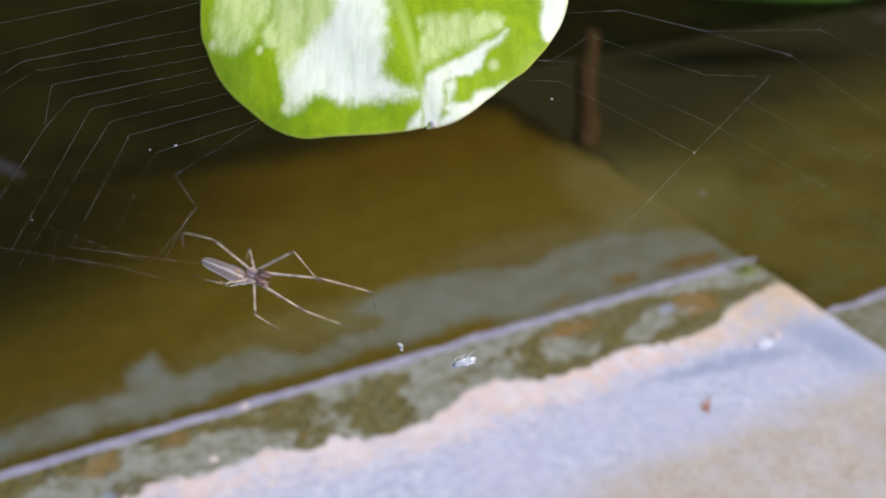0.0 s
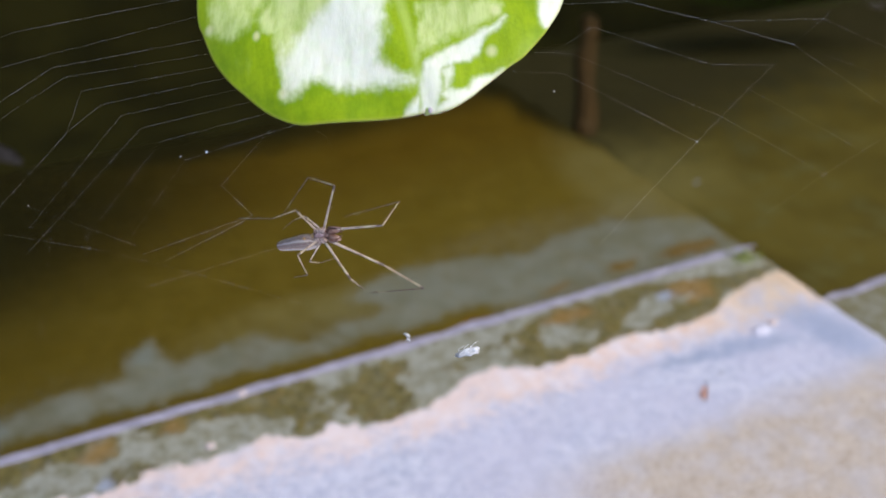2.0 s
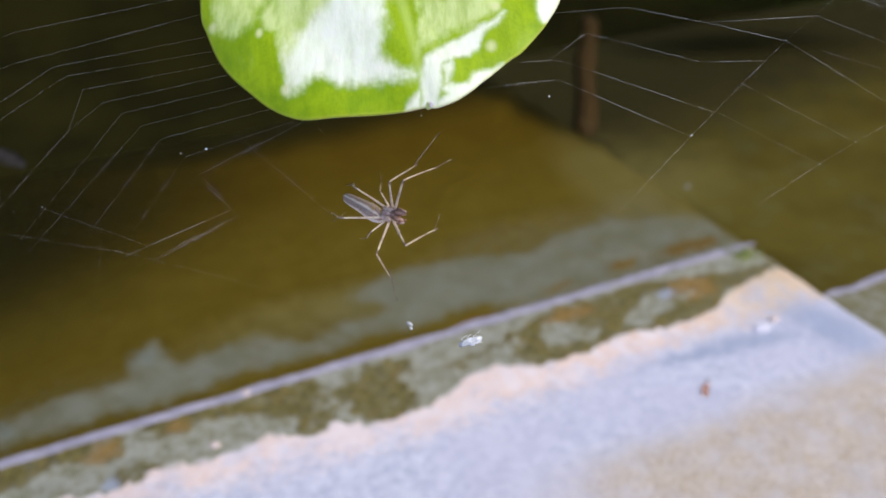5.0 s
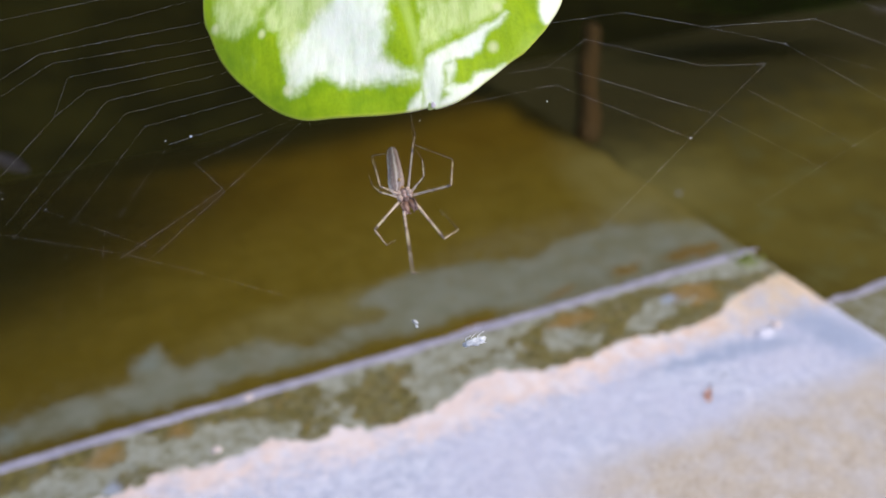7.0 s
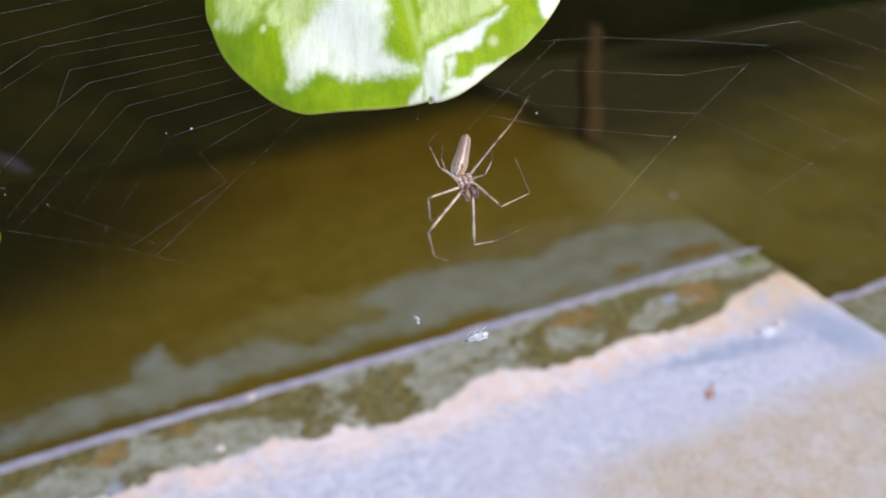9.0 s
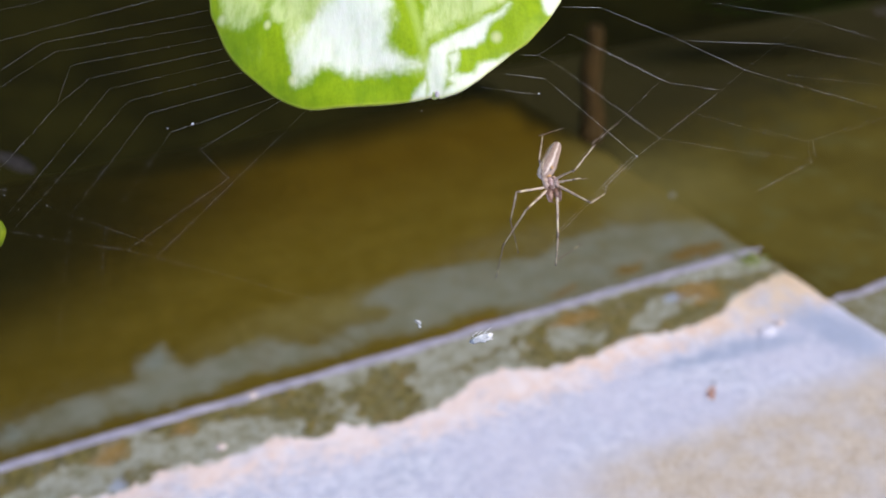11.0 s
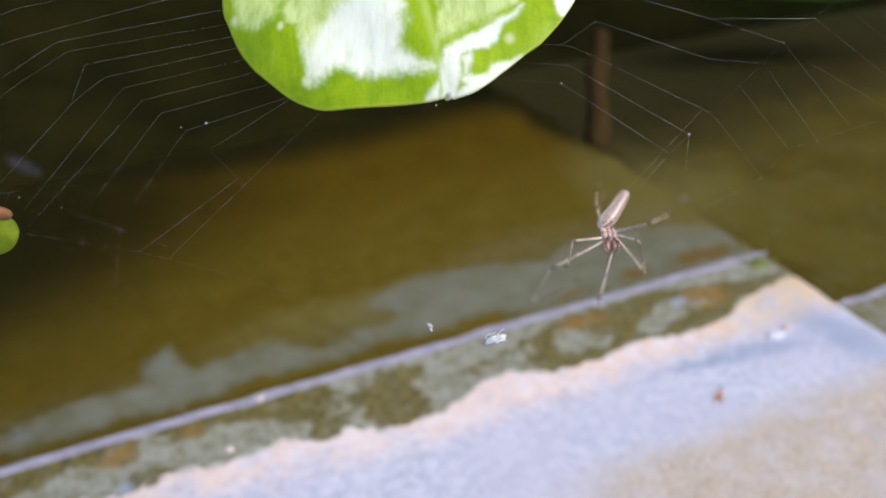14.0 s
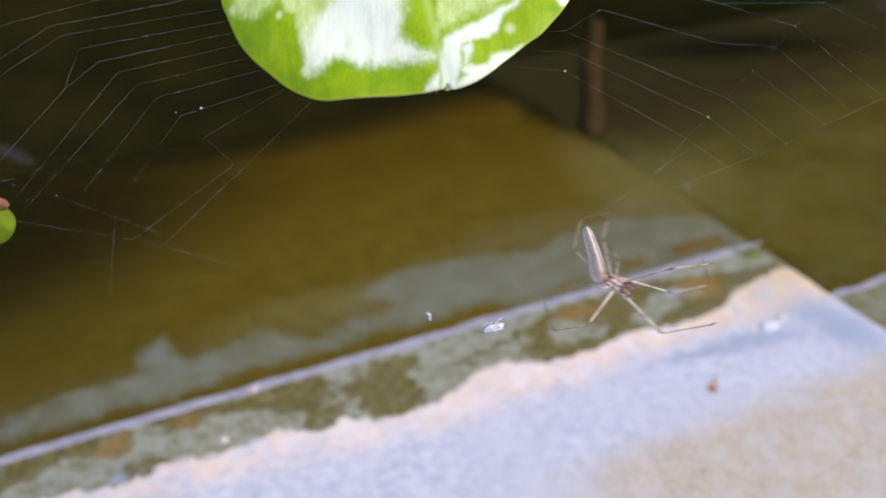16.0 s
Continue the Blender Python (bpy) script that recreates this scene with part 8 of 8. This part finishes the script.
    walk(legs["b3"][0], [(0, pose(0.0012, -0.00085, -0.0001, -28, -52, -140)), (0.5, pose(0.0012, -0.00085, -0.0001, -40, -35, -89)), (1, pose(0.0012, -0.00085, -0.0001, -16, -21, -141)), (1.5, pose(0.0012, -0.00085, -0.0001, 0, -29, -113)), (2, pose(0.0012, -0.00085, -0.0001, -34, -21, -118)), (2.5, pose(0.0012, -0.00085, -0.0001, -44, -34, -114)), (3, pose(0.0012, -0.00085, -0.0001, -45, -44, -103)), (3.5, pose(0.0012, -0.00085, -0.0001, -26, -56, -106)), (4, pose(0.0012, -0.00085, -0.0001, -61, -44, -85)), (6.5, pose(0.0012, -0.00085, -0.0001, -7, -45, -111)), (6.667, pose(0.0012, -0.00085, -0.0001, -32, -66, -114)), (6.8, pose(0.0012, -0.00085, -0.0001, -119, -81, -54)), (7, pose(0.0012, -0.00085, -0.0001, -63, -50, -85)), (7.5, pose(0.0012, -0.00085, -0.0001, 22, -79, 155)), (7.733, pose(0.0012, -0.00085, -0.0001, -60, -71, -94)), (8, pose(0.0012, -0.00085, -0.0001, -61, -50, -62)), (8.5, pose(0.0012, -0.00085, -0.0001, -44, -18, -71)), (9, pose(0.0012, -0.00085, -0.0001, -42, -66, -123)), (9.2, pose(0.0012, -0.00085, -0.0001, -87, -75, -78)), (11.3, pose(0.0012, -0.00085, -0.0001, -157, -77, -18)), (11.5, pose(0.0012, -0.00085, -0.0001, -67, -53, -83)), (12, pose(0.0012, -0.00085, -0.0001, -35, -48, -130)), (12.5, pose(0.0012, -0.00085, -0.0001, -30, -42, -139)), (13, pose(0.0012, -0.00085, -0.0001, -0, -32, -126)), (13.5, pose(0.0012, -0.00085, -0.0001, 0, -18, -116)), (13.8, pose(0.0012, -0.00085, -0.0001, -41, -54, -123)), (14, pose(0.0012, -0.00085, -0.0001, -73, -77, -98)), (14.5, pose(0.0012, -0.00085, -0.0001, 26, -62, 142)), (15, pose(0.0012, -0.00085, -0.0001, 5, -22, 166)), (15.267, pose(0.0012, -0.00085, -0.0001, 2, -21, -156)), (15.5, pose(0.0012, -0.00085, -0.0001, 0, -18, -119)), (16, pose(0.0012, -0.00085, -0.0001, 0, -60, -145))])
    walk(legs["b3"][1], [(0, pose(0.003, 0, -0, -14, 55, -51)), (0.5, pose(0.003, 0, 0, -32, 35, -81)), (1, pose(0.003, 0, 0, 0, 47, -55)), (1.5, pose(0.003, -0, -0, -72, 81, -87)), (1.733, pose(0.003, 0, -0, 20, 73, 68)), (2, pose(0.003, 0, 0, 0, 56, 113)), (2.167, pose(0.003, 0, -0, -4, 54, 169)), (2.333, pose(0.003, 0, -0, -9, 55, -136)), (2.5, pose(0.003, 0, -0, -11, 58, -78)), (2.667, pose(0.003, 0, -0, -2, 47, -125)), (2.833, pose(0.003, 0, -0, 14, 43, -167)), (3, pose(0.003, 0, -0, 30, 48, 150)), (3.167, pose(0.003, 0, -0, 66, 63, 139)), (3.333, pose(0.003, -0, -0, 137, 78, 164)), (3.5, pose(0.003, -0, -0, -122, 70, -140)), (4, pose(0.003, 0, 0, -65, 78, -84)), (6.5, pose(0.003, -0, 0, -128, 74, -143)), (6.8, pose(0.003, -0, -0, -74, 71, -91)), (7, pose(0.003, 0, -0, -73, 76, -93)), (7.5, pose(0.003, 0, -0, -23, 61, -41)), (8, pose(0.003, 0, 0, -148, 66, -160)), (8.5, pose(0.003, -0, -0, 24, 88, 25)), (9, pose(0.003, 0, 0, -42, 69, -64)), (9.2, pose(0.003, -0, 0, -80, 71, -99)), (11.3, pose(0.003, 0, 0, -90, 70, -106)), (11.5, pose(0.003, 0, -0, -75, 75, -95)), (12, pose(0.003, 0, 0, -9, 57, -34)), (12.5, pose(0.003, 0, 0, 0, 48, -27)), (13, pose(0.003, -0, 0, -72, 77, -91)), (13.5, pose(0.003, 0, -0, -23, 75, -40)), (13.8, pose(0.003, 0, 0, -17, 63, -41)), (14, pose(0.003, 0, -0, -45, 69, -66)), (14.5, pose(0.003, -0, 0, -16, 57, -32)), (15, pose(0.003, 0, 0, 0, 35, -22)), (15.5, pose(0.003, -0, -0, -22, 74, -40)), (16, pose(0.003, -0, 0, -124, 62, -141))])
    walk(legs["b3"][2], [(0, pose(0.00378, -0.00098, -0.00181, -13, 34, -69)), (0.5, pose(0.00328, -0.00178, -0.00126, -34, 30, -108)), (1, pose(0.00386, -0.00124, -0.0016, 0, 29, -76)), (1.5, pose(0.00302, -0.00033, -0.00217, -48, 64, -82)), (1.667, pose(0.00285, 0.00016, -0.00206, -44, 45, -135)), (1.833, pose(0.00269, 0.00065, -0.00194, -23, 34, -178)), (2, pose(0.00252, 0.00114, -0.00182, 0, 37, 139)), (2.267, pose(0.00288, -0, -0.00184, -1, 31, -156)), (2.5, pose(0.00324, -0.00115, -0.00186, -7, 29, -93)), (2.733, pose(0.00248, -0.00021, -0.00175, -2, 16, -150)), (3, pose(0.00172, 0.00073, -0.00163, 12, 13, 155)), (3.167, pose(0.00195, 0.00032, -0.00177, -21, 10, -169)), (3.333, pose(0.00218, -0.00009, -0.00192, -51, 25, -136)), (3.5, pose(0.00241, -0.00049, -0.00206, -73, 53, -108)), (4, pose(0.00305, -0.00046, -0.00215, -44, 57, -84)), (6.5, pose(0.00252, -0.00036, -0.00212, -75, 61, -108)), (6.8, pose(0.00298, -0.00072, -0.00208, -55, 50, -85)), (7, pose(0.00297, -0.00052, -0.00214, -48, 54, -88)), (7.5, pose(0.0038, -0.0007, -0.00193, -27, 45, -58)), (8, pose(0.00215, -0.00031, -0.00201, -99, 59, -127)), (8.5, pose(0.00306, 0.00003, -0.0022, 18, 83, 23)), (9, pose(0.00334, -0.0007, -0.00206, -37, 47, -75)), (9.2, pose(0.00289, -0.0007, -0.00208, -56, 49, -89)), (11.3, pose(0.00279, -0.00072, -0.00207, -65, 51, -91)), (11.5, pose(0.00295, -0.00055, -0.00213, -49, 53, -88)), (12, pose(0.00399, -0.00066, -0.00185, -11, 41, -59)), (12.5, pose(0.00432, -0.00067, -0.00162, -0, 34, -52)), (13, pose(0.00299, -0.00048, -0.00215, -47, 56, -87)), (13.5, pose(0.00344, -0.00037, -0.00212, -25, 59, -64)), (13.8, pose(0.00376, -0.00066, -0.00196, -19, 44, -64)), (14, pose(0.00333, -0.00072, -0.00205, -40, 48, -75)), (14.5, pose(0.00402, -0.00065, -0.00184, -21, 44, -48)), (15, pose(0.00467, -0.00067, -0.00126, 0, 26, -38)), (15.5, pose(0.00348, -0.0004, -0.00211, -24, 57, -65)), (16, pose(0.00219, -0.00064, -0.00194, -82, 46, -112))])
    walk(legs["b4"][0], [(0, pose(0.0006, -0.00065, -0.0001, -143, -63, -17)), (0.5, pose(0.0006, -0.00065, -0.0001, -56, -68, -97)), (1, pose(0.0006, -0.00065, -0.0001, -5, -59, -170)), (1.5, pose(0.0006, -0.00065, -0.0001, -0, -40, -179)), (1.733, pose(0.0006, -0.00065, -0.0001, -22, -67, -138)), (2, pose(0.0006, -0.00065, -0.0001, -102, -65, -42)), (2.5, pose(0.0006, -0.00065, -0.0001, -2, -72, -177)), (3, pose(0.0006, -0.00065, -0.0001, -9, -77, -169)), (3.5, pose(0.0006, -0.00065, -0.0001, 5, -49, 165)), (4, pose(0.0006, -0.00065, -0.0001, -71, -78, -99)), (6.5, pose(0.0006, -0.00065, -0.0001, -2, -44, -162)), (6.8, pose(0.0006, -0.00065, -0.0001, -133, -70, -32)), (7, pose(0.0006, -0.00065, -0.0001, -113, -54, -27)), (7.5, pose(0.0006, -0.00065, -0.0001, -100, -57, -49)), (7.733, pose(0.0006, -0.00065, -0.0001, -38, -78, -132)), (8, pose(0.0006, -0.00065, -0.0001, 19, -56, 149)), (8.5, pose(0.0006, -0.00065, -0.0001, -68, -67, -87)), (9, pose(0.0006, -0.00065, -0.0001, -101, -62, -42)), (9.2, pose(0.0006, -0.00065, -0.0001, -123, -64, -32)), (11.3, pose(0.0006, -0.00065, -0.0001, -151, -65, -16)), (11.5, pose(0.0006, -0.00065, -0.0001, -117, -80, -55)), (12, pose(0.0006, -0.00065, -0.0001, -99, -63, -53)), (12.5, pose(0.0006, -0.00065, -0.0001, 22, -84, 156)), (13, pose(0.0006, -0.00065, -0.0001, 0, -28, 139)), (13.5, pose(0.0006, -0.00065, -0.0001, 0, -12, 152)), (13.667, pose(0.0006, -0.00065, -0.0001, 13, -52, 151)), (13.8, pose(0.0006, -0.00065, -0.0001, 120, -81, 52)), (14, pose(0.0006, -0.00065, -0.0001, -121, -64, -38)), (14.5, pose(0.0006, -0.00065, -0.0001, 147, -82, 28)), (15, pose(0.0006, -0.00065, -0.0001, 4, -67, 173)), (15.5, pose(0.0006, -0.00065, -0.0001, 0, -26, 176)), (16, pose(0.0006, -0.00065, -0.0001, 0, -0, 162))])
    walk(legs["b4"][1], [(0, pose(0.0062, 0, 0, -141, 59, -153)), (0.5, pose(0.0062, 0, -0, -81, 75, -95)), (1, pose(0.0062, 0, 0, -103, 73, -131)), (1.167, pose(0.0062, 0, 0, -62, 68, -140)), (1.333, pose(0.0062, 0, 0, -25, 65, -155)), (1.5, pose(0.0062, -0, 0, 11, 67, -170)), (1.733, pose(0.0062, -0, 0, 58, 45, 173)), (2, pose(0.0062, 0, 0, 100, 37, 145)), (2.267, pose(0.0062, -0, 0, 108, 68, 122)), (2.5, pose(0.0062, -0, 0, -27, 77, -41)), (3, pose(0.0062, 0, -0, -87, 62, -135)), (3.267, pose(0.0062, 0, -0, -57, 67, -150)), (3.5, pose(0.0062, 0, 0, -23, 74, -160)), (3.667, pose(0.0062, 0, -0, -39, 79, -129)), (3.833, pose(0.0062, 0, -0, -38, 85, -81)), (4, pose(0.0062, 0, -0, 40, 85, 44)), (4.833, pose(0.0062, -0, -0, -44, 78, -98)), (5.667, pose(0.0062, -0, -0, -26, 67, -139)), (6.5, pose(0.0062, -0, 0, 0, 62, -174)), (6.6, pose(0.0062, -0, 0, -27, 54, -151)), (6.7, pose(0.0062, -0, -0, -55, 53, -128)), (6.8, pose(0.0062, -0, -0, -82, 58, -105)), (7, pose(0.0062, -0, 0, -89, 41, -116)), (7.5, pose(0.0062, -0, -0, -85, 45, -131)), (8, pose(0.0062, -0, 0, -15, 36, -42)), (8.5, pose(0.0062, 0, 0, -58, 74, -71)), (9, pose(0.0062, 0, 0, -100, 52, -126)), (9.2, pose(0.0062, -0, 0, -63, 24, -84)), (11.3, pose(0.0062, 0, -0, -120, 58, -139)), (11.5, pose(0.0062, -0, 0, -84, 58, -119)), (12, pose(0.0062, 0, 0, -71, 54, -98)), (12.5, pose(0.0062, -0, 0, -63, 57, -111)), (13, pose(0.0062, -0, 0, -23, 49, -48)), (13.5, pose(0.0062, 0, 0, -16, 43, -88)), (13.667, pose(0.0062, -0, 0, -62, 77, -86)), (13.8, pose(0.0062, -0, 0, 137, 63, 158)), (13.9, pose(0.0062, -0, 0, -157, 63, -165)), (14, pose(0.0062, 0, -0, -110, 50, -148)), (14.5, pose(0.0062, 0, 0, -100, 47, -140)), (15, pose(0.0062, 0, -0, -52, 32, -97)), (15.5, pose(0.0062, 0, 0, -24, 27, -63)), (16, pose(0.0062, 0, 0, 0, 31, -61))])
    walk(legs["b4"][2], [(0, pose(0.0039, -0.00118, -0.00428, -154, 44, -168)), (0.5, pose(0.0061, -0.00129, -0.00483, -93, 61, -124)), (1, pose(0.00527, -0.00108, -0.00479, -76, 58, -142)), (1.267, pose(0.00476, -0.00071, -0.00469, -26, 57, -148)), (1.5, pose(0.00424, -0.00034, -0.00459, 23, 58, -154)), (1.667, pose(0.00381, 0.00055, -0.00405, -34, 55, -162)), (1.833, pose(0.00337, 0.00144, -0.00352, -85, 50, -163)), (2, pose(0.00293, 0.00233, -0.00298, -131, 46, -157)), (2.5, pose(0.00706, -0.00074, -0.00487, -63, 65, -143)), (3, pose(0.00457, -0.00165, -0.00443, -45, 40, -147)), (3.5, pose(0.00488, -0.00048, -0.0048, -99, 68, -140)), (3.733, pose(0.00569, -0.0001, -0.00489, -71, 57, -165)), (4, pose(0.0065, 0.00029, -0.00498, -43, 53, 168)), (5.267, pose(0.00517, 0.00001, -0.00469, -46, 54, -135)), (6.5, pose(0.00383, -0.00026, -0.0044, -47, 56, -75)), (6.8, pose(0.00552, -0.00255, -0.00425, -69, 40, -101)), (7, pose(0.00456, -0.00342, -0.00326, -107, 10, -169)), (7.5, pose(0.00388, -0.00269, -0.00352, -78, 37, -139)), (8, pose(0.00924, -0.00269, -0.00292, -23, 15, -97)), (8.5, pose(0.00665, -0.00128, -0.00481, -62, 55, -93)), (9, pose(0.00441, -0.00249, -0.00395, -75, 23, -153)), (9.2, pose(0.00666, -0.00456, -0.002, -81, 30, -130)), (11.3, pose(0.00419, -0.00174, -0.00424, -66, 13, -135)), (11.5, pose(0.00493, -0.00229, -0.00426, -64, 37, -144)), (12, pose(0.0058, -0.00293, -0.00403, -79, 42, -129)), (12.5, pose(0.00524, -0.00251, -0.00422, -163, 52, -151)), (12.733, pose(0.00682, -0.00246, -0.00401, -88, 50, -118)), (13, pose(0.00839, -0.0024, -0.0038, -33, 31, -108)), (13.5, pose(0.00634, -0.00368, -0.00338, -7, -9, -143)), (13.6, pose(0.0056, -0.00217, -0.00374, -36, 14, -110)), (13.7, pose(0.00487, -0.00066, -0.00411, -53, 49, -86)), (13.8, pose(0.00413, 0.00085, -0.00447, -14, 84, -16)), (13.9, pose(0.00379, -0.00043, -0.00414, -106, 65, -135)), (14, pose(0.00344, -0.00171, -0.00381, -96, 39, -157)), (14.5, pose(0.00361, -0.00219, -0.00367, -117, 71, -129)), (14.733, pose(0.00463, -0.0032, -0.00316, -78, 51, -118)), (15, pose(0.00565, -0.00421, -0.00264, -55, 30, -125)), (15.5, pose(0.00821, -0.00397, -0.00228, -23, -4, -117)), (16, pose(0.00828, -0.00375, -0.00257, 0, 33, -122))])


motions()
